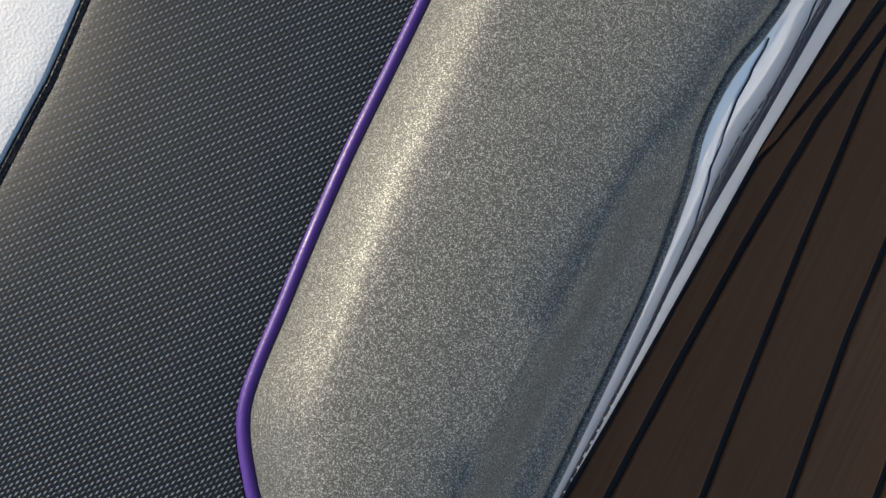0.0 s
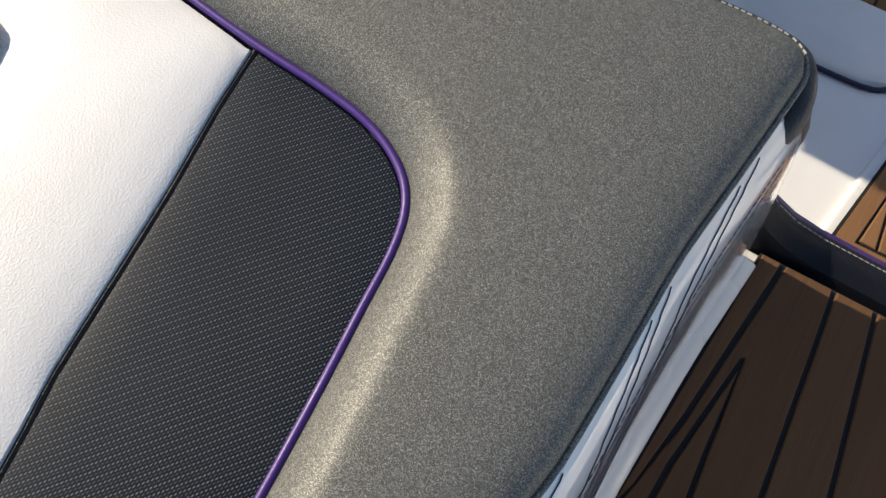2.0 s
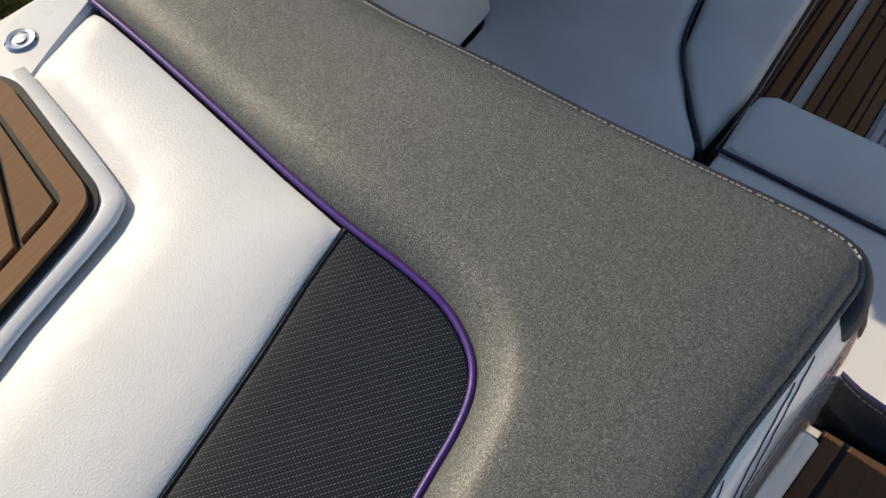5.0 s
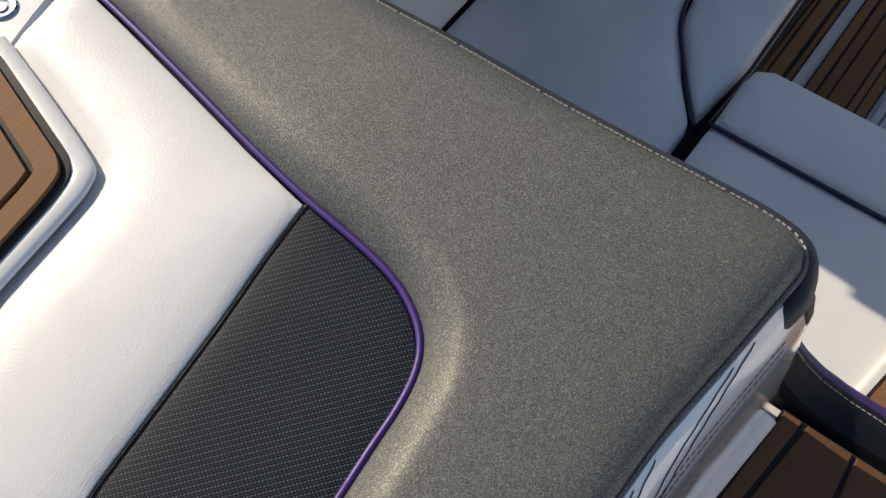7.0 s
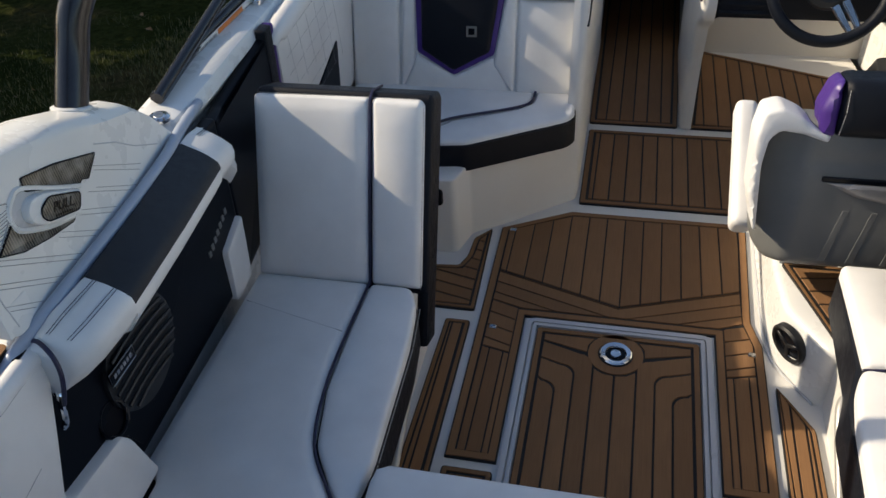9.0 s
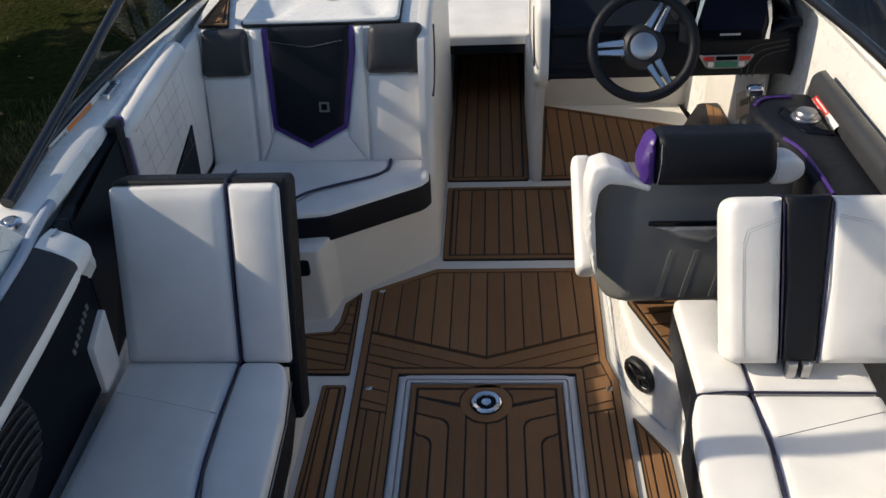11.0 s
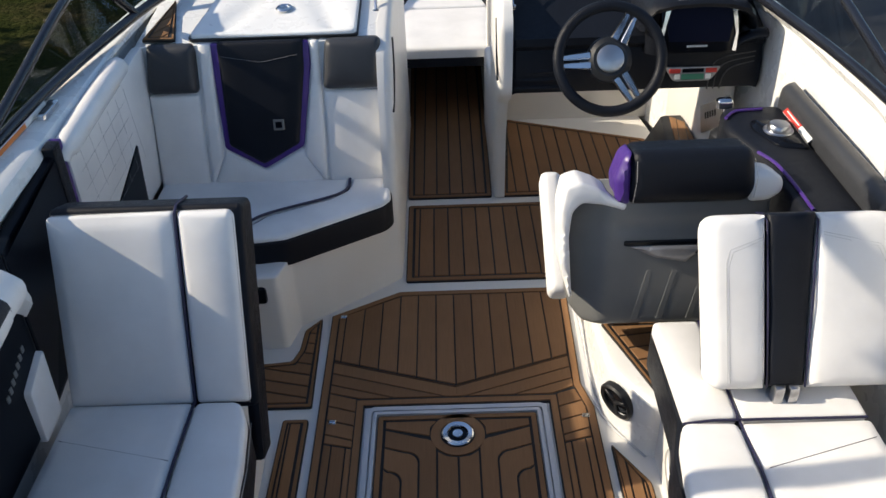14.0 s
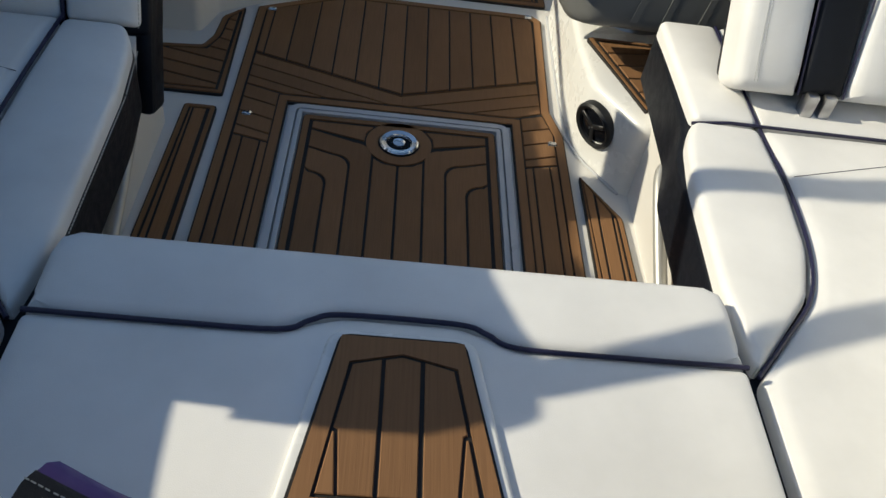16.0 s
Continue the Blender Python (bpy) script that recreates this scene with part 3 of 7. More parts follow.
def hull_side(s):
    bm = bmesh.new()
    rows = []
    ys = sorted(set([p[0] for p in HB] + [-2.35 + 0.15 * i for i in range(40) if -2.35 + 0.15 * i < 3.5]))
    for y in ys:
        hb, ib, z = at(HB, y), at(IB if s < 0 else IBS, y), at(SH, y)
        deep = 0.8 if y < 2 else 0.8 * max(0.25, (3.6 - y) / 1.6)
        lo = float(np.interp(y, [-0.45, -0.2, 0.3, 0.8], [0.0, 0.038, 0.038, 0.0])) if s < 0 else 0.0
        sec = [(0.0, -1.0 + max(0, y - 1.5) * 0.25), (hb * deep * 0.75, -0.7 + max(0, y - 1.5) * 0.22), (hb * 0.95, -0.2), (hb * 0.99, z - 0.16), (hb + 0.012, z - 0.12), (hb + 0.012, z - 0.07), (hb - 0.004, z - 0.03), (hb - 0.02, z - 0.006), (hb - 0.04, z), (ib + 0.03, z - 0.25 * lo), (ib + 0.012, z - 0.5 * lo), (ib + 0.003, z - 0.004 - 0.8 * lo), (ib, z - 0.014 - lo), (ib + 0.025, z - 0.05 - lo), (ib + 0.02, z - 0.3), (ib + 0.01, -0.03)]
        rows.append([bm.verts.new((s * x, y, zz)) for x, zz in sec])
    for a, b in zip(rows, rows[1:]):
        for i in range(len(a) - 1):
            bm.faces.new((a[i], a[i + 1], b[i + 1], b[i]))
    return bm


part("hull_side", hull_side(-1), GEL, hull, "", 22)
part("hull_side", hull_side(1), GEL, hull, "", 22)
part("transom", rbox(-0.98, 0.98, -2.42, -2.34, -0.6, 0.91, 0.02), GEL, hull)
part("bow_cap", cushion(rounded([(-0.22, 3.49), (0.22, 3.49), (0.1, 3.56), (-0.1, 3.56)], 0.02), 0.2, 0.756, 0.02), GEL, hull)
for s in (-1, 1):
    part("rub_rail", tube([(s * (at(HB, y) + 0.02), y, at(SH, y) - 0.095) for y in np.linspace(-2.35, 3.5, 50)], 0.014, 8), TUBE, hull, "black rub rail")

floor_poly = [(-1.02, -1.4), (1.02, -1.4), (1.05, 1.4), (0.95, 2.3), (0.4, 3.4), (-0.4, 3.4), (-0.95, 2.3), (-1.05, 1.4)]
tagged(part("floor", prism(floor_poly, -0.06, -0.011), LINER), "off-white moulded cockpit liner floor", "floor", kind="structure")

# ---- deck mats on the floor ----
G = 0.0046
U = ccw([(-0.195, 0.705), (0.385, 0.705), (0.412, 0.675), (0.397, 0.20), (0.424, 0.10), (0.424, -0.445), (0.287, -0.445), (0.287, 0.127), (-0.287, 0.127), (-0.287, -0.445), (-0.427, -0.445), (-0.432, 0.575)])
main_mat = thing("deck_mat", "brown teak-look foam deck mat round the floor hatch", "deck mat", "foam deck mats")
part("base", prism(U, -0.012, -0.0035), GROOVE, main_mat, "dark seams of the mat")
part("border", ring_border(inset(U, 0.004), inset(U, 0.024), 0, 0.004), TEAK, main_mat)
fl = [(-0.185, 0.675), (0.0, 0.675), (0.0, 0.212), (-0.40, 0.342), (-0.403, 0.562)]
fr = [(0.0, 0.675), (0.37, 0.675), (0.382, 0.655), (0.370, 0.342), (0.0, 0.212)]
lay(main_mat, planks_in(ccw(fl), 90, 0.0635, G, 0.0), 0, 0.004)
lay(main_mat, planks_in(ccw(fr), 90, 0.0635, G, 0.0), 0, 0.004)
vl = ccw([(-0.40, 0.334), (0.0, 0.204), (0.0, 0.16), (-0.30, 0.16), (-0.40, 0.19)])
vr = ccw([(0.370, 0.334), (0.0, 0.204), (0.0, 0.16), (0.30, 0.16), (0.37, 0.19)])
lay(main_mat, planks_in(vl, -18, 0.05, G, 0.190), 0, 0.004, TEAK_X)
lay(main_mat, planks_in(vr, 19.3, 0.05, G, 0.190), 0, 0.004, TEAK_X)
sl = ccw([(-0.40, 0.184), (-0.315, 0.156), (-0.315, -0.04), (-0.398, -0.02)])
sr = ccw([(0.371, 0.184), (0.315, 0.156), (0.315, -0.04), (0.395, -0.02), (0.395, 0.1)])
lay(main_mat, planks_in(sl, -18, 0.055, G, 0.0), 0, 0.004, TEAK_X)
lay(main_mat, planks_in(sr, 18, 0.055, G, 0.0), 0, 0.004, TEAK_X)
lay(main_mat, planks_in(ccw([(-0.398, -0.027), (-0.315, -0.047), (-0.315, -0.42), (-0.398, -0.42)]), 90, 0.043, G, -0.399), 0, 0.004)
lay(main_mat, planks_in(ccw([(0.395, -0.027), (0.315, -0.047), (0.315, -0.42), (0.395, -0.42)]), 90, 0.043, G, 0.312), 0, 0.004)

deck_mat("deck_mat", "short teak-look foam mat by the stern bench", [(-0.427, -0.475), (-0.290, -0.475), (-0.290, -0.76), (-0.42, -0.76)], 0, 90, 0.043, 0.018)
deck_mat("deck_mat", "short teak-look foam mat by the stern bench", [(0.424, -0.475), (0.290, -0.475), (0.290, -0.76), (0.42, -0.76)], 0, 90, 0.043, 0.018)
hatch = thing("floor_hatch", "floor hatch lid with white frame and teak-look mat", "hatch")
H0 = rounded([(-0.278, -0.60), (0.278, -0.60), (0.278, 0.118), (-0.278, 0.118)], 0.03, 4)
part("frame", ring_border(H0, inset(H0, 0.016), 0.003, 0.012), GEL_GREY, hatch, "pale grey frame")
H1 = inset(H0, 0.021)
part("inner_frame", ring_border(H1, inset(H1, 0.011), 0.003, 0.012), GEL_GREY, hatch)
H2 = rounded([(-0.243, -0.565), (0.243, -0.565), (0.243, 0.083), (-0.243, 0.083)], 0.012, 3)
part("base", prism(H2, -0.012, -0.0035), GROOVE, hatch, "dark seams")
part("border", ring_border(inset(H2, 0.003), inset(H2, 0.021), 0, 0.004), TEAK, hatch)


def hatch_lines(c, yb, rise):
    """A seam that runs forward and then bends outwards to the side."""
    edge = 0.216
    if c < 0.02:
        return [(0.0, -0.54), (0.0, 0.056)]
    pts = [(c, -0.54), (c, yb - 0.05)]
    for j in range(1, 6):
        a = math.pi / 2 * j / 5
        pts.append((c + 0.04 * (1 - math.cos(a)), yb - 0.05 + 0.04 * math.sin(a)))
    pts.append((edge, yb - 0.01 + rise))
    return pts


for s in (-1, 1):
    l1, l2, l3 = hatch_lines(0.062, 0.0, 0.035), hatch_lines(0.115, -0.055, 0.02), hatch_lines(0.165, -0.125, 0.012)
    ring_cut = [(0.062, -0.055), (0.075, -0.03), (0.082, 0.0), (0.078, 0.03), (0.06, 0.056)]
    shapes = [
        [(0.003, -0.54), (0.059, -0.54), (0.059, -0.066), (0.035, -0.083), (0.003, -0.088)],
        [(x + 0.003, y) for x, y in l1[:2]] + [(x + 0.003, y - 0.003) for x, y in l1[2:-1]] + [(0.216, l1[-1][1] - 0.003), (0.216, l2[-1][1] + 0.003)] + [(x - 0.003, y + 0.003) for x, y in l2[::-1][1:]],
        [(x + 0.003, y) for x, y in l2[:2]] + [(x + 0.003, y - 0.003) for x, y in l2[2:-1]] + [(0.216, l2[-1][1] - 0.003), (0.216, l3[-1][1] + 0.003)] + [(x - 0.003, y + 0.003) for x, y in l3[::-1][1:]],
        [(x + 0.003, y) for x, y in l3[:2]] + [(x + 0.003, y - 0.003) for x, y in l3[2:-1]] + [(0.216, l3[-1][1] - 0.003), (0.216, -0.54)],
        [(0.085, -0.002), (0.216, 0.030), (0.216, 0.056), (0.066, 0.056), (0.083, 0.03)],
    ]
    for shp in shapes:
        lay(hatch, [ccw([(s * x, y) for x, y in shp])], 0, 0.004)
part("ring_border", ring_border([(0.081 * math.cos(math.tau * j / 32), 0.081 * math.sin(math.tau * j / 32)) for j in range(32)], [(0.052 * math.cos(math.tau * j / 32), 0.052 * math.sin(math.tau * j / 32)) for j in range(32)], 0, 0.004), TEAK, hatch)
latch = part("latch", lathe([(0.046, -0.008), (0.048, 0.004), (0.044, 0.007), (0.032, 0.005), (0.03, -0.001), (0.0305, -0.002), (0.016, -0.002), (0.015, 0.005), (0.004, 0.006)], 32), CHROME, hatch, "round chrome flush latch")
part("latch_well", lathe([(0.0295, -0.004), (0.0295, -0.0012), (0.001, -0.001)], 24), GLOSS, latch)

deck_mat("deck_mat", "narrow teak-look foam mat along the port lounge", [(-0.535, 0.08), (-0.455, 0.08), (-0.455, -0.56), (-0.545, -0.56)], 0, 90, 0.034, 0.014)
deck_mat("deck_mat", "small teak-look foam mat below the companion seat", [(-0.68, 0.33), (-0.545, 0.345), (-0.525, 0.40), (-0.52, 0.50), (-0.465, 0.565), (-0.452, 0.13), (-0.68, 0.13)], 0, -14, 0.05, 0.016, round_r=0.01)
deck_mat("deck_mat", "teak-look foam deck mat between seat and console", [(-0.175, 0.765), (0.435, 0.765), (0.425, 1.305), (-0.178, 1.305)], 0, 90, 0.058, 0.026, phase=0.012)
deck_mat("deck_mat", "long teak-look foam mat in the walk-through to the bow", [(-0.182, 1.365), (0.182, 1.365), (0.205, 3.05), (-0.205, 3.05)], 0, 90, 0.057, 0.024, phase=0.0)
deck_mat("deck_mat", "teak-look foam mat in the helm footwell", [(0.222, 1.365), (0.86, 1.365), (0.95, 1.85), (0.275, 2.12)], 0, 90, 0.058, 0.024)
deck_mat("deck_mat", "small angled teak-look foam mat on the floor edge", [(0.446, -0.055), (0.535, -0.20), (0.54, -0.60), (0.446, -0.60)], 0.004, 90, 0.034, 0.012)

# ---- starboard ledge and bases ----
ledge = thing("side_ledge", "white moulded ledge beside the helm seat", "ledge")
LEDGE = [(0.437, 0.72), (0.43, 0.24), (0.445, 0.06), (0.54, -0.10), (1.0, -0.10), (1.0, 0.72)]
part("body", cushion(rounded(LEDGE, 0.03), -0.02, 0.195, 0.02), GEL, ledge)
part("foot_seal", tube([(x - 0.002, y, -0.008) for x, y in LEDGE[:4]], 0.004, 6, smooth=3), GEL_GREY, ledge, "grey sealant line")
deck_mat("deck_mat", "triangular teak-look foam mat on the white ledge", [(0.45, 0.25), (0.66, 0.25), (0.62, 0.06), (0.555, -0.055)], 0.209, 8, 0.055, 0.016)
spk = thing("floor_speaker", "round black speaker set in the white ledge", "speaker")
spm = frame_of((0.468, 0.012, 0.108), (0.55, -0.83, 0), (-0.15, -0.1, 1))
part("rim", lathe([(0.062, -0.01), (0.062, 0.008), (0.056, 0.014), (0.048, 0.010), (0.047, -0.004)], 28, spm), PLASTIC, spk)
part("grille", lathe([(0.047, -0.008), (0.047, 0.003), (0.02, 0.007), (0.002, 0.008)], 28, spm), GLOSS, spk)
for a in (30, 150, 270):
    part("grille_bar", rbox(0.0, 0.046, -0.006, 0.006, 0.005, 0.012, 0.002, 1, spm @ pose(0, 0, 0, 0, 0, a)), PLASTIC, spk)


SATIN = make_plain("satin_grey_metal", (0.50, 0.49, 0.46), 0.38, 0.4)


def lounge_base(s, y1, th):
    part("base", cushion(rounded([(s * 0.565, y1), (s * 0.555, -1.4), (s * 0.96, -1.4), (s * 0.98, y1)], 0.02), -0.02, 0.27, 0.012), LINER, th)
    rail = part("rail", tube([(s * 0.548, -0.30, 0.248), (s * 0.526, -0.318, 0.242), (s * 0.518, -0.40, 0.205), (s * 0.516, -0.66, 0.075), (s * 0.516, -0.74, 0.035)], 0.012, 10, smooth=4), SATIN, th, "satin grey grab rail")
    part("rail_bar", tube([(s * 0.552, -0.31, 0.222), (s * 0.536, -0.36, 0.195), (s * 0.532, -0.66, 0.045), (s * 0.532, -0.74, 0.01)], 0.010, 10, smooth=4), SATIN, rail)


# ---- port lounge ----
port = thing("lounge", "white vinyl port lounge with dark piping and black skirt", "lounge", "side lounges")
lounge_base(-1, 0.02, port)
pl_out = [(-0.955, -0.235), (-0.535, -0.235), (-0.505, -0.30), (-0.488, -0.44), (-0.478, -0.78), (-0.49, -1.0), (-0.49, -1.385), (-0.955, -1.385)]
part("skirt", cushion(rounded(pl_out, 0.02), 0.265, 0.375, 0.01), BLACK, port, "black vinyl skirt")
roll = [(-0.645, -0.24), (-0.535, -0.24), (-0.508, -0.30), (-0.492, -0.44), (-0.482, -0.78), (-0.496, -0.935), (-0.545, -0.87), (-0.612, -0.765), (-0.642, -0.61), (-0.647, -0.44)]
part("seat_roll", cushion(rounded(roll, 0.02, 3), 0.30, 0.405, 0.013, crown=0.003), WHITE, port)
flatp = [(-0.955, -0.24), (-0.651, -0.24), (-0.653, -0.44), (-0.648, -0.61), (-0.618, -0.768), (-0.552, -0.875), (-0.498, -0.945), (-0.498, -1.385), (-0.904, -1.385), (-0.911, -0.905), (-0.955, -0.875)]
part("seat_pad", cushion(rounded(flatp, 0.015, 3), 0.30, 0.402, 0.008, crown=0.006), WHITE, port)
part("piping", tube([(-0.647, -0.235, 0.405), (-0.650, -0.44, 0.404), (-0.645, -0.61, 0.404), (-0.616, -0.765, 0.404), (-0.55, -0.87, 0.404), (-0.494, -0.94, 0.398)], 0.0036, 8, smooth=6), NAVY, port, "dark piping")
stitches([(-0.94, -0.36, 0.4075), (-0.66, -0.43, 0.4075)], port, THREAD_DK, 0.006, 0.005, 0.0009)
stitches([(x + 0.009, y, 0.385) for x, y in ((-0.508, -0.30), (-0.492, -0.44), (-0.482, -0.78), (-0.488, -0.92))], port, THREAD, 0.008, 0.005, 0.0012)

pb = port
PM = back_frame(0, -0.235, 0.39, -0.055, 0.86)
part("shell", cushion(rounded([(-0.962, -0.02), (-0.495, -0.02), (-0.492, 0.485), (-0.50, 0.50), (-0.955, 0.50)], 0.02), -0.10, -0.015, 0.012, m=PM), BLACK, pb, "black vinyl shell")
part("side_strip", rbox(-0.528, -0.494, -0.172, 0.10, -0.105, -0.018, 0.012, 2, PM), BLACK, pb)
part("back_pad", cushion(rounded([(-0.958, 0.0), (-0.6505, 0.0), (-0.6505, 0.487), (-0.955, 0.482)], 0.012), -0.03, 0.004, 0.011, crown=0.008, m=PM), WHITE, pb)
part("side_roll", cushion(rounded([(-0.6455, 0.0), (-0.512, 0.0), (-0.512, 0.475), (-0.522, 0.487), (-0.6455, 0.487)], 0.014), -0.03, 0.010, 0.022, 6, crown=0.006, m=PM), WHITE, pb)
part("piping", tube([PM @ Vector(p) for p in ((-0.648, 0.0, 0.004), (-0.648, 0.25, 0.006), (-0.648, 0.485, 0.002), (-0.648, 0.502, -0.02), (-0.648, 0.506, -0.10))], 0.0038, 8), NAVY, pb, "dark purple piping")
stitches([PM @ Vector(p) for p in ((-0.514, 0.0, -0.003), (-0.514, 0.47, -0.003), (-0.53, 0.489, -0.008), (-0.95, 0.485, -0.008))], pb, THREAD, 0.008, 0.005, 0.001)

# ---- stern bench ----
bench = thing("stern_bench", "white vinyl stern bench with teak-look step insert", "bench")
part("base", rbox(-0.44, 0.44, -1.38, -0.86, -0.02, 0.31, 0.02), LINER, bench)
part("skirt", cushion(rounded([(-0.462, -1.385), (0.462, -1.385), (0.462, -0.82), (-0.462, -0.82)], 0.03), 0.30, 0.40, 0.01), BLACK, bench, "black vinyl skirt")
bf = [(-0.468, -0.945), (-0.30, -0.946), (-0.155, -0.944), (-0.115, -0.925), (-0.075, -0.912), (0.075, -0.912), (0.115, -0.925), (0.155, -0.944), (0.30, -0.946), (0.468, -0.945)]
part("front_roll", cushion([(x, y + 0.004) for x, y in bf] + [(0.47, -0.84), (0.465, -0.812), (0.44, -0.798), (-0.44, -0.798), (-0.465, -0.812), (-0.47, -0.84)], 0.33, 0.428, 0.018, crown=0.003), WHITE, bench)
part("seat_pad", cushion(rounded([(-0.468, -1.385), (0.468, -1.385), (0.468, -0.949), (0.155, -0.948), (0.115, -0.929), (0.075, -0.916), (-0.075, -0.916), (-0.115, -0.929), (-0.155, -0.948), (-0.468, -0.949)], 0.012, 3), 0.33, 0.424, 0.007, crown=0.003), WHITE, bench)
part("piping", tube([(x, y - 0.002, 0.427) for x, y in bf], 0.0038, 8, smooth=5), NAVY, bench, "dark piping")
stp = ccw([(-0.088, -0.943), (0.098, -0.943), (0.148, -1.225), (-0.135, -1.225)])
part("step_frame", cushion(rounded(stp, 0.025), 0.40, 0.436, 0.006, crown=0), GEL, bench, "white moulded step surround")
sp2 = ccw([(-0.075, -0.953), (0.085, -0.953), (0.133, -1.212), (-0.120, -1.212)])
step = part("step_mat", prism(rounded(sp2, 0.014, 3), 0.425, 0.4385), GROOVE, bench, "teak-look step mat")
so = ccw([(-0.075, -0.955), (0.005, -0.955), (0.085, -0.955), (0.131, -1.210), (-0.118, -1.210)])
si = ccw([(-0.060, -0.998), (0.005, -0.981), (0.074, -0.998), (0.104, -1.180), (-0.088, -1.180)])
part("border", ring_border(inset(so, 0.003), si, 0.442, 0.005), TEAK, step)
lay(step, [ccw(clip(clip(inset(si, 0.005), 1, 0, 0.0275), -1, 0, 0.0155))], 0.442, 0.005)
for k in (1, -1):
    for shp in ([(-0.0205, -0.9915), (-0.0555, -1.0015), (-0.0705, -1.0905), (-0.0655, -1.0935), (-0.0585, -1.175), (-0.0205, -1.175)], [(-0.0715, -1.097), (-0.0690, -1.0975), (-0.0625, -1.175), (-0.0830, -1.175)]):
        lay(step, [ccw([(x if k > 0 else 0.0125 - x * 1.02, y) for x, y in shp])], 0.442, 0.005)
for x, y in ((-0.38, 0.06), (-0.39, 0.565), (0.39, 0.06), (0.372, 0.688)):
    eye = thing("floor_eye", "small chrome tie-down eye in the floor mat", "fitting", "floor eyes")
    part("plate", cushion(rounded([(x - 0.012, y - 0.008), (x + 0.012, y - 0.008), (x + 0.012, y + 0.008), (x - 0.012, y + 0.008)], 0.004), -0.004, 0.003, 0.002), CHROME, eye)
    part("slot", tube([(x - 0.007, y, 0.004), (x + 0.007, y, 0.004)], 0.002, 6), GLOSS, eye)

# ---- port sun pad ----
pad = thing("sun_pad", "stern sun pad in white, black and metallic grey vinyl", "sun pad", "sun pads")
purple = [(-0.335, -2.22), (-0.35, -2.05), (-0.365, -1.985), (-0.3915, -1.955), (-0.4035, -1.941), (-0.410, -1.929), (-0.4135, -1.913), (-0.416, -1.894), (-0.420, -1.867), (-0.425, -1.826), (-0.429, -1.775), (-0.434, -1.719), (-0.439, -1.673), (-0.4425, -1.638), (-0.449, -1.612), (-0.461, -1.593), (-0.480, -1.579), (-0.505, -1.569), (-0.541, -1.563), (-0.595, -1.558), (-0.659, -1.549), (-0.745, -1.534), (-0.842, -1.518), (-0.928, -1.506)]
SEAM_AT = 19
edge_w = [(-0.281, -1.401), (-0.283, -1.424), (-0.290, -1.487), (-0.298, -1.553), (-0.3005, -1.625), (-0.304, -1.693), (-0.309, -1.725), (-0.3085, -1.750), (-0.303, -1.764), (-0.299, -1.775), (-0.294, -1.797), (-0.291, -1.845), (-0.287, -2.0), (-0.283, -2.22)]
edge_f = [(-0.935, -1.322), (-0.913, -1.325), (-0.854, -1.337), (-0.80, -1.356), (-0.753, -1.373), (-0.71, -1.379), (-0.677, -1.381), (-0.589, -1.381), (-0.508, -1.381), (-0.435, -1.379), (-0.367, -1.376), (-0.325, -1.375), (-0.299, -1.378), (-0.286, -1.386)]


def soft2(pts, n=3):
    return [(p.x, p.y) for p in smooth_line([(*p, 0) for p in pts], n)]


def pad_top(poly, z0, lv, shape=None, step=0.025):
    bm = pillow(poly, z0, [d for d, z in lv], [z for d, z in lv], None, step)
    if shape:
        for v in bm.verts:
            if v.co.z > z0 + 0.01:
                v.co.z -= shape(v.co.x, v.co.y)
    return bm


def ease(t):
    t = min(1.0, max(0.0, t))
    return t * t * (3 - 2 * t)


def aft_drop(x, y):
    """The grey panel's inner edge steps down to a lower shelf at its aft end."""
    return ease((-1.742 - y) / 0.055) * (0.004 * ease((x + 0.368) / 0.05) + 0.034 * ease((x + 0.328) / 0.026))


def outer_fall(x):
    return 0.0065 * ease((-0.58 - x) / 0.18)


def aft_fall(x, y):
    """The grey panel sinks to its purple seam, and at the outer end of its front run."""
    k = float(edge_distance(seam_line + seam_line[-2:0:-1], [(x, y)])[0])
    far = ease((-0.55 - x) / 0.16)
    return aft_drop(x, y) + outer_fall(x) + 0.0095 * (1 - 0.75 * far) * (1 - ease(k / 0.034))


seam_line = soft2(purple, 2)
grey_poly = soft2(edge_f, 2) + soft2(edge_w, 3) + soft2(purple, 3)
part("grey_panel", pad_top(grey_poly, 0.835, [(0, 0.908), (0.0015, 0.9135), (0.004, 0.9180), (0.008, 0.9215), (0.013, 0.9240), (0.0165, 0.9250), (0.0205, 0.9259), (0.025, 0.9267), (0.030, 0.9272), (0.036, 0.9276), (0.043, 0.9279), (0.051, 0.9282), (0.062, 0.9284), (0.075, 0.9286)], aft_fall, 0.012), SPARKLE, pad, "metallic grey sparkle vinyl")
seam = [(-0.594, -1.561), (-0.588, -1.61), (-0.578, -1.668), (-0.571, -1.72), (-0.562, -1.79), (-0.555, -1.822), (-0.548, -1.86), (-0.545, -1.894), (-0.51, -2.22)]
black_poly = [(x - 0.001, y - 0.0025) for x, y in soft2(purple[:SEAM_AT + 1], 3)] + [(x + 0.0015, y) for x, y in seam]
part("black_panel", pad_top(black_poly, 0.86, [(0, 0.9020), (0.0015, 0.9036), (0.006, 0.9042), (0.03, 0.9045)]), CARBON, pad, "black vinyl embossed with a bar pattern")
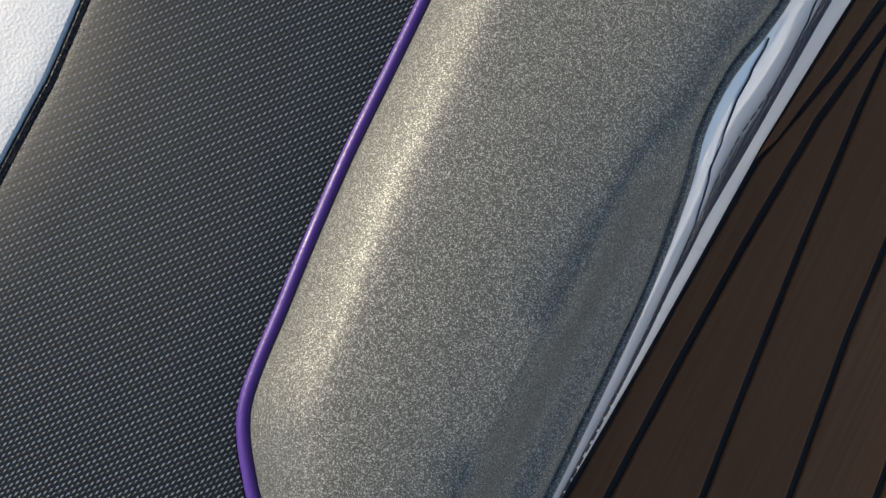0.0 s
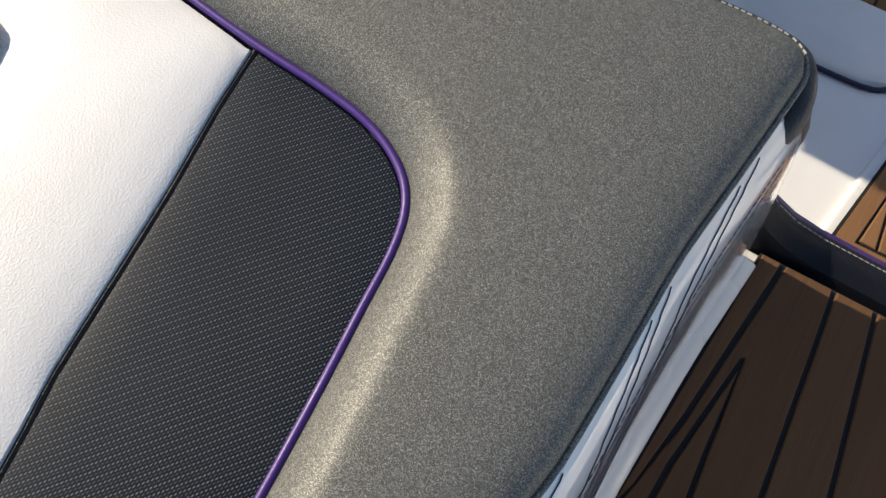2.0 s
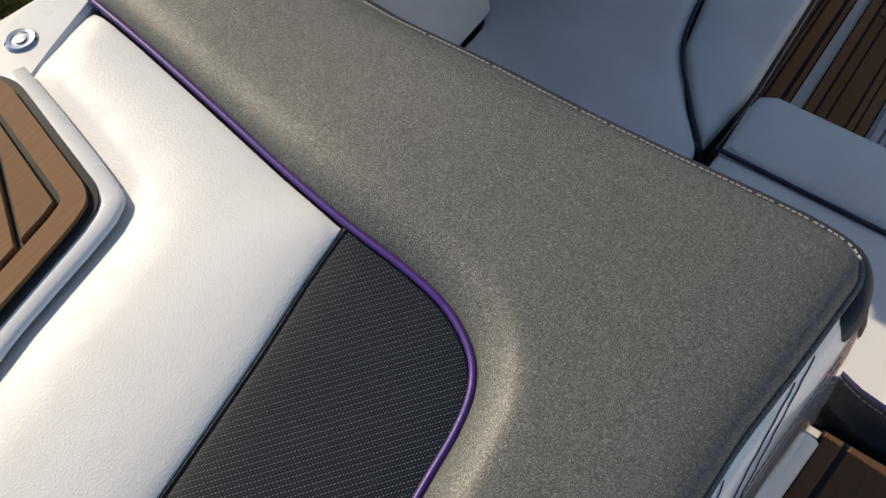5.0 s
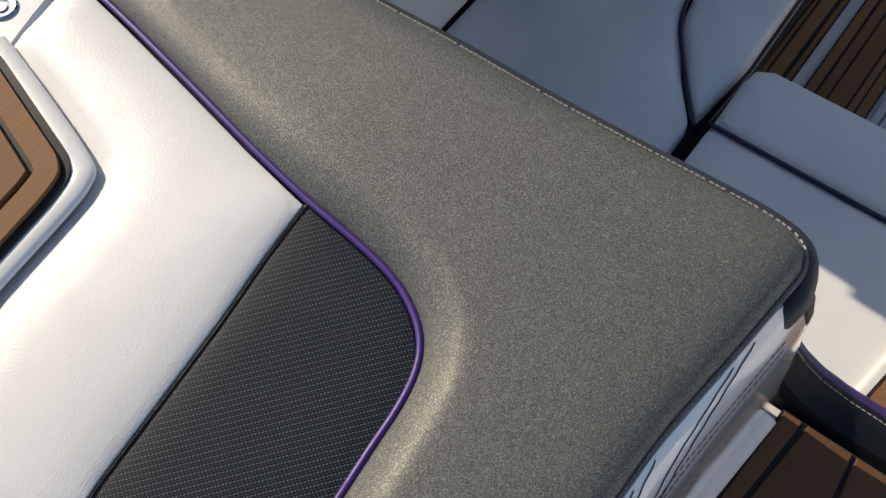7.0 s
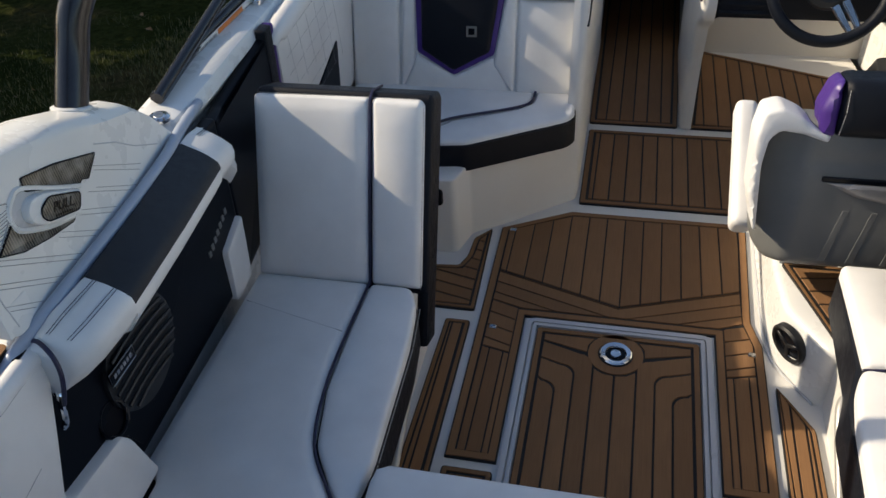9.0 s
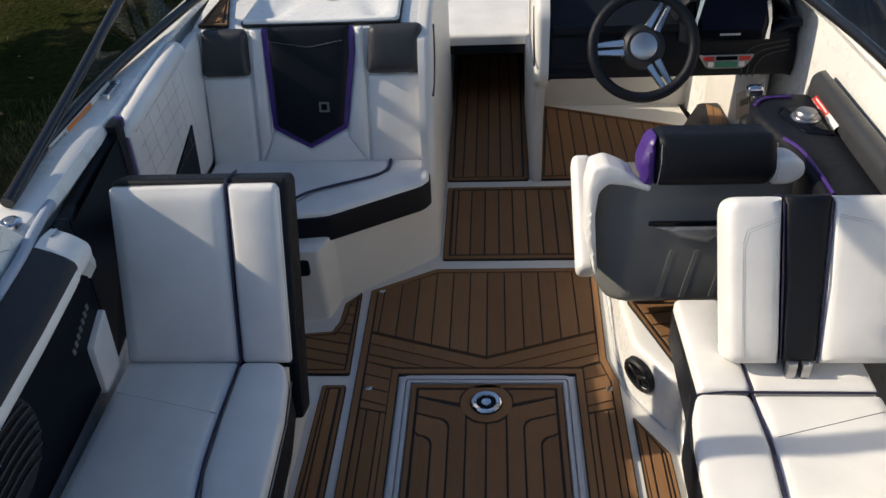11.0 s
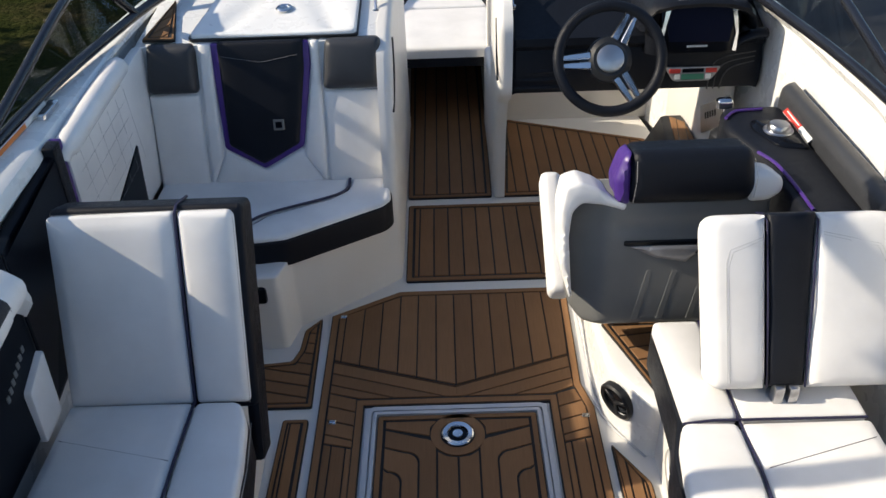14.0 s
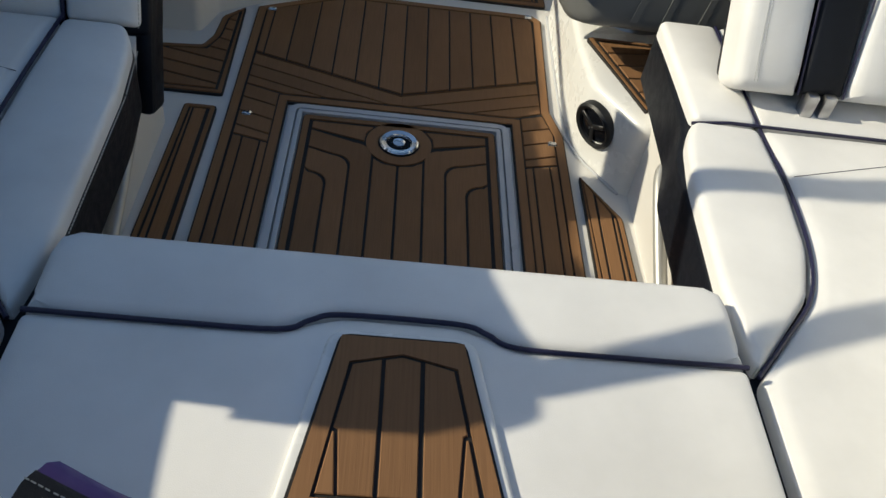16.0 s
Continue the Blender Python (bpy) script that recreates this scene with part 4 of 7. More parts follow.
left_edge = [(-0.925, -1.512), (-0.912, -1.558), (-0.903, -1.601), (-0.833, -1.617), (-0.754, -1.637), (-0.740, -1.648), (-0.734, -1.676), (-0.725, -1.749), (-0.711, -1.836), (-0.671, -2.22)]
white_poly = [(x - 0.002, y - 0.004) for x, y in purple[SEAM_AT:]][::-1] + [(x - 0.0015, y) for x, y in seam] + soft2(left_edge, 2)[::-1]


left_line = soft2(left_edge, 2)


def seam_drop(x, y):
    """The white panel sinks gently to the seams."""
    d = float(edge_distance([(sx, sy) for sx, sy in seam + purple[SEAM_AT:]] + [(-0.3, -1.3), (-0.3, -2.3)], [(x, y)])[0])
    k = float(edge_distance(left_line + left_line[-2:0:-1], [(x, y)])[0])
    return 0.0042 * (1 - min(1.0, d / 0.05)) ** 2 + 0.0085 * (1 - ease((k - 0.004) / 0.026))


part("white_panel", pad_top(white_poly, 0.86, [(0, 0.9045), (0.0012, 0.9085), (0.004, 0.9096), (0.010, 0.9102), (0.02, 0.9108), (0.03, 0.9113), (0.06, 0.912)], seam_drop, 0.016), WHITE, pad, "white grained vinyl")
part("piping", tube([(x, y, 0.9055) for x, y in purple], 0.0029, 10, smooth=4), PURPLE, pad, "purple piping")
part("seam_welt", tube([(x, y, 0.901) for x, y in seam], 0.0026, 8, smooth=3), BLACK, pad, "black welt")
welt = [(x, y, 0.9105 - aft_drop(x, y) - outer_fall(x)) for x, y in edge_f + edge_w]
part("edge_welt", tube(welt, 0.0026, 8, smooth=3), SPARKLE, pad, "grey welt")
stitches([(x, y + 0.001, 0.9140 - outer_fall(x)) for x, y in soft2(edge_f[1:], 3)], pad, THREAD, 0.0046, 0.0032, 0.0008)
lip = [(x, y + 0.006, 0.894 - outer_fall(x)) for x, y in edge_f] + [(-0.277, -1.393, 0.886), (-0.275, -1.408, 0.879), (-0.279, -1.424, 0.866)]
part("front_lip", tube(lip, 0.0115, 12, smooth=4), CHARCOAL, pad, "dark rolled front edge")


def side_foot(y):
    return -float(np.interp(-y, [1.37, 1.5, 1.635, 1.74, 1.85, 2.22], [0.212, 0.227, 0.2355, 0.2375, 0.241, 0.262]))


SIDE_Z = ([0, 0.15, 0.3, 0.45, 0.6, 0.8, 1.0], [0, 0.028, 0.08, 0.20, 0.38, 0.67, 1.0])


def side_pt(y, t, lift=0.0):
    """A point of the side panel: a sloping shoulder that turns down to the ledge."""
    xt = float(np.interp(-y, [-p[1] for p in edge_w], [p[0] for p in edge_w])) + 0.003
    xb = side_foot(y) - 0.014
    zt = 0.888 - aft_drop(xt - 0.003, y)
    return Vector((xt + (xb - xt) * t + lift, y, zt + (0.668 - zt) * float(np.interp(t, *SIDE_Z)) + 0.5 * lift))


def side_sheet():
    bm = bmesh.new()
    rows = []
    nose = [(-1.366, 0.52, 0.78, 0.014), (-1.371, 0.44, 0.88, 0.005), (-1.380, 0.34, 0.96, 0.001), (-1.394, 0.20, 1.0, 0.0), (-1.410, 0.05, 1.0, 0.0)]
    for y, t0, t1, sink in nose + [(y, 0.0, 1.0, 0.0) for y in [-1.424 - 0.012 * i for i in range(67)]]:
        row = [bm.verts.new(side_pt(y, t0 + (t1 - t0) * j / 14, -sink)) for j in range(15)]
        p, q = row[0].co.copy(), row[-1].co.copy()
        row.append(bm.verts.new(q + Vector((-0.03, 0, 0))))
        row.append(bm.verts.new(p + Vector((-0.03, 0, -0.004))))
        rows.append(row)
    for u, v in zip(rows, rows[1:]):
        n = len(u)
        for j in range(n):
            bm.faces.new((u[j], u[(j + 1) % n], v[(j + 1) % n], v[j]))
    bm.faces.new(rows[0])
    bm.faces.new(rows[-1][::-1])
    return bm


part("side_ledge", rings([[(side_foot(y) + dx, y, z) for dx, z in ((-0.04, 0.60), (-0.04, 0.668), (-0.020, 0.668), (-0.014, 0.662), (-0.012, 0.650), (-0.002, 0.646), (0.001, 0.642), (0.001, 0.60))] for y in np.linspace(-1.385, -2.22, 18)]), GEL, pad, "white moulded ledge under the side panel")
part("corner_wrap", tube([(-0.281, -1.394, 0.884), (-0.273, -1.391, 0.862), (-0.267, -1.386, 0.835), (-0.266, -1.379, 0.805), (-0.270, -1.368, 0.755)], [0.0138, 0.0142, 0.0138, 0.013, 0.012], 12, smooth=4), CHARCOAL, pad, "dark grey vinyl corner")
part("side_panel", side_sheet(), SIDE_WHITE, pad, "white quilted side panel")


for t in (0.36, 0.42, 0.50, 0.56):
    stitches([side_pt(-1.425 - 0.02 * j, t, 0.0004) for j in range(39)], pad, THREAD_DK, 0.0065, 0.0045, 0.00035)
for y0, lean, t1 in ((-1.45, 0.30, 0.9), (-1.475, 0.33, 0.9), (-1.56, 0.26, 0.9), (-1.585, 0.28, 0.9), (-1.69, 0.22, 0.75)):
    pts = [side_pt(y0 - lean * j / 30 + (0.0016 if j % 2 else -0.0016), 0.04 + (t1 - 0.04) * j / 30, 0.0004) for j in range(31)]
    part("quilt_seam", tube(pts, 0.0004, 4), THREAD_DK, pad, "dark zigzag thread")
part("base", prism([(-0.90, -1.40), (-0.31, -1.40), (-0.33, -2.30), (-0.66, -2.30), (-0.70, -1.70), (-0.90, -1.62)], 0.0, 0.862), GEL, pad)
part("front_face", rbox(-0.93, -0.285, -1.41, -1.368, 0.44, 0.895, 0.01), BLACK, pad, "dark grey front face")

# ---- transom walk-through ----
walkway = thing("transom_walkway", "white moulded walk-through between the sun pads", "walkway")
part("body", prism([(-0.235, -1.365), (0.235, -1.365), (0.30, -2.33), (-0.30, -2.33)], 0.0, 0.628), GEL, walkway)
walk_poly = [(-0.213, -1.366), (0.213, -1.366), (0.236, -1.64), (0.247, -1.90), (0.265, -2.22), (-0.265, -2.22), (-0.247, -1.90), (-0.236, -1.64)]
walk_mat = thing("walkway_mat", "brown teak-look foam mat on the transom walk-through", "deck mat", "foam deck mats")
part("base", prism(walk_poly, 0.628, 0.6365), GROOVE, walk_mat, "dark seams of the mat")
# Planks carry the walk-through's shade in their darkened colour.
for s in (-1, 1):
    for shp in (
            [(0.211, -1.368), (0.193, -1.368), (0.2135, -1.54), (0.226, -1.62), (0.233, -1.64)],
            [(0.187, -1.368), (0.1425, -1.368), (0.1325, -1.56), (0.1235, -1.724), (0.1115, -1.84), (0.105, -2.21), (0.1475, -2.21), (0.1575, -1.87), (0.1655, -1.785), (0.1745, -1.676), (0.181, -1.57), (0.1865, -1.470), (0.1905, -1.472), (0.209, -1.59), (0.215, -1.70), (0.218, -1.80), (0.219, -1.90), (0.2245, -2.21), (0.250, -2.21), (0.238, -1.90), (0.229, -1.64), (0.2095, -1.55)],
            [(0.188, -1.484), (0.2035, -1.59), (0.2095, -1.70), (0.2125, -1.80), (0.2135, -1.90), (0.219, -2.21), (0.1525, -2.21), (0.1625, -1.87), (0.1705, -1.785), (0.1795, -1.676), (0.186, -1.57)],
            [(0.1375, -1.368), (0.1025, -1.368), (0.0825, -1.54), (0.0575, -1.85), (0.05, -2.21), (0.100, -2.21), (0.1065, -1.84), (0.1185, -1.724), (0.1275, -1.56)],
            [(0.0975, -1.368), (0.003, -1.368), (0.003, -2.21), (0.045, -2.21), (0.0525, -1.85), (0.0775, -1.54)]):
        part("plank", prism([(s * x, y) for x, y in shp], 0.636, 0.640, 0.001), TEAK_SHADED, walk_mat)
bol = thing("walkway_bolster", "black vinyl bolster with purple front above the bench", "bolster")
BOL = [(-0.272, 0.080), (-0.256, 0.060), (-0.238, 0.039), (-0.218, 0.021), (-0.195, 0.009), (-0.165, 0.003), (-0.10, 0.0), (0.0, -0.002)]
BOL = BOL + [(-x, u) for x, u in BOL[-2::-1]]


def bolster_strip(sec):
    """Sections (y, z) carried across the walk-through, rising at both ends."""
    return rings([[(x, y, z + u) for y, z in sec] for x, u in BOL])


part("pad", bolster_strip([(-1.362, 0.45), (-1.362, 0.622), (-1.354, 0.634), (-1.340, 0.637), (-1.322, 0.630), (-1.304, 0.614), (-1.31, 0.45)]), BLACK, bol)
part("front_band", bolster_strip([(-1.312, 0.45), (-1.305, 0.613), (-1.290, 0.600), (-1.275, 0.576), (-1.264, 0.545), (-1.258, 0.50), (-1.258, 0.45)]), PURPLE, bol, "purple vinyl front")
stitches([(x, -1.318, 0.6285 + u) for x, u in BOL], bol, THREAD, 0.006, 0.004, 0.0007)
part("front_face", rbox(-0.235, 0.235, -1.36, -1.262, 0.40, 0.46, 0.01), BLACK, bol)
copy_thing(pad, Matrix.Scale(-1, 4, (1, 0, 0)))

# ---- starboard lounge ----
stb = thing("lounge", "white vinyl starboard lounge with black striped backrest", "lounge", "side lounges")
lounge_base(1, 0.0, stb)
so = [(0.965, 0.02), (0.53, 0.02), (0.525, -0.34), (0.965, -0.34)]
part("skirt", cushion(rounded([(0.965, 0.02), (0.535, 0.02), (0.525, -0.32), (0.49, -0.44), (0.478, -0.80), (0.49, -1.0), (0.49, -1.385), (0.965, -1.385)], 0.02), 0.255, 0.375, 0.01), BLACK, stb, "black vinyl skirt")
part("front_roll", cushion(rounded([(0.662, 0.015), (0.662, -0.345), (0.535, -0.345), (0.535, 0.015)], 0.02), 0.30, 0.405, 0.015), WHITE, stb)
part("front_pad", cushion(rounded([(0.965, 0.015), (0.965, -0.345), (0.668, -0.345), (0.668, 0.015)], 0.012), 0.30, 0.400, 0.009), WHITE, stb)
roll_s = [(0.655, -0.36), (0.527, -0.355), (0.505, -0.42), (0.492, -0.52), (0.482, -0.78), (0.496, -0.935), (0.545, -0.875), (0.615, -0.785), (0.648, -0.68), (0.660, -0.52)]
part("seat_roll", cushion(rounded(roll_s, 0.02, 3), 0.30, 0.408, 0.015, crown=0.003), WHITE, stb)
part("seat_pad", cushion(rounded([(0.965, -0.36), (0.661, -0.36), (0.666, -0.52), (0.654, -0.684), (0.621, -0.79), (0.552, -0.88), (0.498, -0.945), (0.498, -1.385), (0.965, -1.385)], 0.015, 3), 0.30, 0.402, 0.008, crown=0.006), WHITE, stb)
part("piping", tube([(0.660, 0.01, 0.402), (0.662, -0.35, 0.398), (0.663, -0.52, 0.404), (0.651, -0.682, 0.404), (0.618, -0.787, 0.404), (0.549, -0.877, 0.404), (0.496, -0.94, 0.398)], 0.0036, 8, smooth=6), NAVY, stb, "dark piping")
part("cross_piping", tube([(0.53, -0.352, 0.395), (0.60, -0.352, 0.404), (0.96, -0.352, 0.401)], 0.0034, 8), NAVY, stb, "dark piping")
stitches([(0.68, -0.50, 0.4085), (0.95, -0.42, 0.4085)], stb, THREAD_DK, 0.006, 0.005, 0.0009)
SM = back_frame(0, -0.292, 0.440, -0.072, 0.802)
part("back_shell", cushion(rounded([(0.61, 0.01), (1.05, 0.01), (1.05, 0.405), (0.61, 0.405)], 0.03), -0.10, -0.02, 0.012, m=SM), BLACK, stb, "black back shell")
part("back_pad", cushion(rounded([(0.605, 0.0), (0.735, 0.0), (0.739, 0.415), (0.600, 0.415)], [0.03, 0.006, 0.006, 0.045]), -0.075, 0.012, 0.026, m=SM), WHITE, stb)
part("back_stripe", cushion(rounded([(0.739, 0.006), (0.825, 0.006), (0.858, 0.418), (0.743, 0.418)], 0.006), -0.075, 0.008, 0.018, m=SM), BLACK, stb, "black centre stripe")
part("back_pad", cushion(rounded([(0.829, 0.0), (1.055, 0.0), (1.055, 0.415), (0.862, 0.415)], [0.006, 0.03, 0.045, 0.006]), -0.075, 0.012, 0.026, m=SM), WHITE, stb)
for xa, xb in ((0.737, 0.741), (0.827, 0.860)):
    part("back_piping", tube([SM @ Vector(p) for p in ((xa, 0.003, 0.0), ((xa + xb) / 2, 0.2, 0.007), (xb, 0.40, 0.002), (xb, 0.418, -0.03), (xb, 0.418, -0.07))], 0.0024, 6), NAVY, stb, "thin dark piping")
for off in (0.0, 0.006):
    for pts in ([(0.640 + off, 0.02), (0.640 + off, 0.30 - off), (0.650 + off, 0.335 - off), (0.732, 0.365 - off)], [(1.02 - off, 0.02), (1.02 - off, 0.30 - off), (1.0 - off, 0.34 - off), (0.866, 0.372 - off)]):
        stitches([SM @ Vector((x, v, 0.0145)) for x, v in pts], stb, THREAD, 0.006, 0.004, 0.0007)
for x in (0.765, 0.80):
    part("hinge", rbox(x - 0.012, x + 0.012, -0.305, -0.275, 0.398, 0.45, 0.004), ALLOY, stb, "brushed metal hinge")

# ---- companion seat ----
comp = thing("companion_bench", "white vinyl companion seat with black and purple back panel", "bench")
part("base", cushion(rounded([(-0.19, 0.80), (-0.44, 0.60), (-0.535, 0.535), (-0.565, 0.42), (-0.70, 0.415), (-1.04, 0.415), (-1.04, 1.02), (-0.19, 1.02)], [0.01, 0.06, 0.05, 0.04, 0.02, 0.01, 0.01, 0.01]), -0.02, 0.29, 0.008), LINER, comp, "off-white moulded base")
seat_pl = [(-1.03, 0.90), (-0.215, 0.88), (-0.20, 0.74), (-0.225, 0.695), (-0.54, 0.505), (-0.64, 0.49), (-0.72, 0.50), (-1.03, 0.62)]
part("skirt", cushion(rounded(seat_pl, 0.02), 0.275, 0.372, 0.008), BLACK, comp, "black vinyl skirt")
part("seat_pad", cushion(rounded([(-1.03, 0.90), (-0.36, 0.88), (-0.365, 0.80), (-0.42, 0.75), (-0.62, 0.655), (-0.68, 0.585), (-1.03, 0.64)], 0.02), 0.30, 0.386, 0.012), WHITE, comp)
part("seat_roll", cushion(rounded([(-0.352, 0.88), (-0.218, 0.88), (-0.205, 0.74), (-0.23, 0.70), (-0.54, 0.512), (-0.64, 0.497), (-0.70, 0.51), (-0.672, 0.582), (-0.615, 0.648), (-0.415, 0.743), (-0.358, 0.798)], 0.015, 3), 0.30, 0.388, 0.016), WHITE, comp)
part("piping", tube([(-0.356, 0.875, 0.389), (-0.361, 0.80, 0.389), (-0.418, 0.747, 0.389), (-0.618, 0.652, 0.389), (-0.677, 0.584, 0.389), (-0.70, 0.51, 0.384)], 0.005, 8, smooth=5), NAVY, comp, "dark piping")
CM = back_frame(0, 0.872, 0.372, 0.985, 0.865)
part("back_base", cushion(rounded([(-1.04, -0.02), (-0.20, -0.02), (-0.20, 0.50), (-1.04, 0.50)], 0.015), -0.08, -0.012, 0.01, m=CM), WHITE, comp)


def back_panel(name, poly, proud, mat, label="", r=0.014, rr=0.01):
    part(name, cushion(rounded(poly, rr), -0.03, proud, r, m=CM), mat, comp, label)


back_panel("back_pad", [(-1.03, 0.0), (-0.86, 0.0), (-0.855, 0.335), (-1.03, 0.335)], 0.006, WHITE)
back_panel("headrest", [(-1.028, 0.338), (-0.852, 0.338), (-0.848, 0.505), (-1.012, 0.508)], 0.026, CHARCOAL, "charcoal vinyl headrest", 0.030, 0.022)
back_panel("back_pad", [(-0.852, 0.0), (-0.80, 0.10), (-0.793, 0.505), (-0.838, 0.505)], 0.010, WHITE)
back_panel("back_pad", [(-0.845, 0.0), (-0.44, 0.0), (-0.512, 0.135), (-0.655, 0.06), (-0.79, 0.135)], 0.004, WHITE)
back_panel("panel_border", [(-0.797, 0.505), (-0.462, 0.505), (-0.462, 0.42), (-0.510, 0.140), (-0.655, 0.062), (-0.79, 0.140)], 0.004, PURPLE, "purple vinyl border", 0.008)
back_panel("centre_panel", [(-0.772, 0.51), (-0.480, 0.51), (-0.482, 0.42), (-0.523, 0.152), (-0.655, 0.080), (-0.772, 0.152)], 0.018, BLACK, "black vinyl centre panel", 0.016)
back_panel("back_pad", [(-0.458, 0.505), (-0.428, 0.505), (-0.434, 0.10), (-0.436, 0.0), (-0.512, 0.105), (-0.46, 0.40)], 0.010, WHITE)
back_panel("back_pad", [(-0.428, 0.0), (-0.212, 0.0), (-0.212, 0.335), (-0.425, 0.335)], 0.006, WHITE)
back_panel("headrest", [(-0.427, 0.338), (-0.208, 0.338), (-0.218, 0.510), (-0.408, 0.510)], 0.030, CHARCOAL, "charcoal vinyl headrest", 0.034, 0.026)
stitches([CM @ Vector(p) for p in ((-0.757, 0.462, 0.0222), (-0.625, 0.440, 0.0228), (-0.50, 0.462, 0.0222))], comp, THREAD_GREY, 0.006, 0.004, 0.0007)
bdg = part("badge", rbox(-0.606, -0.568, 0.205, 0.243, 0.017, 0.0245, 0.002, 1, CM), SHELL, comp, "small square metal badge")
part("badge_mark", rbox(-0.598, -0.576, 0.213, 0.235, 0.020, 0.0258, 0.001, 1, CM), GLOSS, bdg)
part("cup_holder", rbox(-0.715, -0.605, 0.405, 0.43, 0.19, 0.255, 0.012), GLOSS, comp, "black drink holder pocket")

# ---- port console ----
pc = thing("port_console", "white moulded console with glovebox lid", "console")
CT = [(0.985, 0.858), (1.05, 0.868), (1.30, 0.893), (1.52, 0.935), (1.75, 0.93)]


def console_top(x0, x1, bottom, inner):
    bm = bmesh.new()
    rows = []
    for y, z in CT:
        rows.append([bm.verts.new(p) for p in ((x0, y, bottom), (x0, y, z - 0.01), (x0 + 0.01, y, z), (x1 - 0.02, y, z), (x1 - 0.006, y, z - 0.006), (x1, y, z - 0.02), (x1, y, bottom))])
    for a, b in zip(rows, rows[1:]):
        for i in range(len(a) - 1):
            bm.faces.new((a[i], a[i + 1], b[i + 1], b[i]))
    bm.faces.new(rows[0])
    bm.faces.new(rows[-1][::-1])
    return bm


part("body", console_top(-1.06, -0.215, 0.0, 0), GEL, pc)
# Wall kept high past y 1.53, added to block sun from the helm footwell.
part("side_wall", cushion(rounded([(0.79, -0.02), (0.79, 0.34), (0.83, 0.55), (0.90, 0.74), (0.95, 0.835), (1.0, 0.862), (1.08, 0.876), (1.30, 0.898), (1.49, 0.93), (1.53, 0.90), (1.60, 0.80), (2.04, 0.76), (2.10, 0.72), (2.10, -0.02)], 0.03), 0.0, 0.048, 0.026, 5, 0.003, Matrix(((0, 0, 1, -0.234), (1, 0, 0, 0), (0, 1, 0, 0), (0, 0, 0, 1)))), LINER, pc)
LM = frame_of((0, 1.0, 0.868), (1, 0, 0), (0, 1, 0.105))


def lid_mesh():
    """Glovebox lid with two oblique dips."""
    bm = pillow(rounded([(-0.868, 0.005), (-0.300, 0.005), (-0.308, 0.45), (-0.815, 0.47)], 0.022), -0.006, [0, 0.0015, 0.005, 0.010, 0.020, 0.045], [0.010, 0.016, 0.0195, 0.0205, 0.021, 0.022], None, 0.016)
    for v in bm.verts:
        if v.co.z > 0.002:
            for (ax, ay), (bx, by), w in (((-0.760, 0.07), (-0.640, 0.34), 0.036), ((-0.385, 0.07), (-0.475, 0.34), 0.036)):
                a, d = Vector((ax, ay)), Vector((bx - ax, by - ay))
                p = v.co.xy - a
                t = min(1.0, max(0.0, p.dot(d) / d.length_squared))
                v.co.z -= 0.020 * (1 - 0.7 * t) * math.exp(-((p - d * t).length / w) ** 2)
            v.co.z -= 0.007 * math.exp(-((v.co.x + 0.575) / 0.16) ** 4 - ((v.co.y - 0.08) / 0.10) ** 2)
    bm.transform(LM)
    return bm


LG = ccw(rounded([(-0.875, -0.002), (-0.294, -0.002), (-0.302, 0.455), (-0.822, 0.476)], 0.024))
part("lid_gap", ring_border(LG, inset(LG, 0.012), 0.0065, 0.010, LM), PLASTIC, pc, "dark gap round the lid")
lid = part("glovebox_lid", lid_mesh(), GEL, pc, "white glovebox lid with moulded dips")
part("lid_latch", lathe([(0.030, 0.0), (0.031, 0.004), (0.026, 0.008), (0.017, 0.007), (0.015, 0.004), (0.003, 0.005)], 24, LM @ pose(-0.565, 0.185, 0.021)), CHROME, lid, "round chrome latch")
for x, y in ((-0.86, 1.46), (-0.70, 1.44), (-0.47, 1.46)):
    part("hinge", rbox(x - 0.022, x + 0.022, y - 0.012, y + 0.012, 0.925, 0.942, 0.005), PLASTIC, pc, "small black hinge cover")
TM = frame_of((0, 1.0, 0.872), (1, 0, 0), (0, 1, 0.105))
deck_mat("console_mat", "small triangular teak-look foam pad on the console", [(-1.03, 0.005), (-0.915, 0.0), (-0.985, 0.32)], 0.006, 55, 0.05, 0.016, m=TM, round_r=0.006)
part("seam_cord", tube([(-0.183, 1.05, 0.84), (-0.181, 1.0, 0.74), (-0.183, 0.93, 0.66), (-0.184, 0.88, 0.64)], 0.004, 6, smooth=4), PLASTIC, pc, "black edge seal")

# ---- helm console ----
hc = thing("helm_console", "black and white helm console with dash", "console")
part("side_wall", cushion(rounded([(1.36, -0.02), (1.33, 0.30), (1.24, 0.50), (1.10, 0.575), (1.065, 0.62), (1.06, 0.86), (1.12, 0.93), (1.49, 0.948), (1.53, 0.92), (1.58, 0.46), (2.10, 0.40), (2.12, -0.02)], 0.03), 0.0, 0.05, 0.024, 5, 0.003, Matrix(((0, 0, -1, 0.236), (1, 0, 0, 0), (0, 1, 0, 0), (0, 0, 0, 1)))), LINER, hc)
part("footwell_wall", rbox(0.20, 1.1, 2.12, 2.16, -0.02, 0.7, 0.01), LINER, hc)
part("side_liner", rbox(1.05, 1.10, 1.2, 2.15, -0.02, 0.56, 0.02), LINER, hc)
part("edge_seal", tube([(0.184, 1.15, 0.86), (0.182, 1.1, 0.74), (0.183, 1.07, 0.66)], 0.004, 6, smooth=4), PLASTIC, hc, "black edge seal")


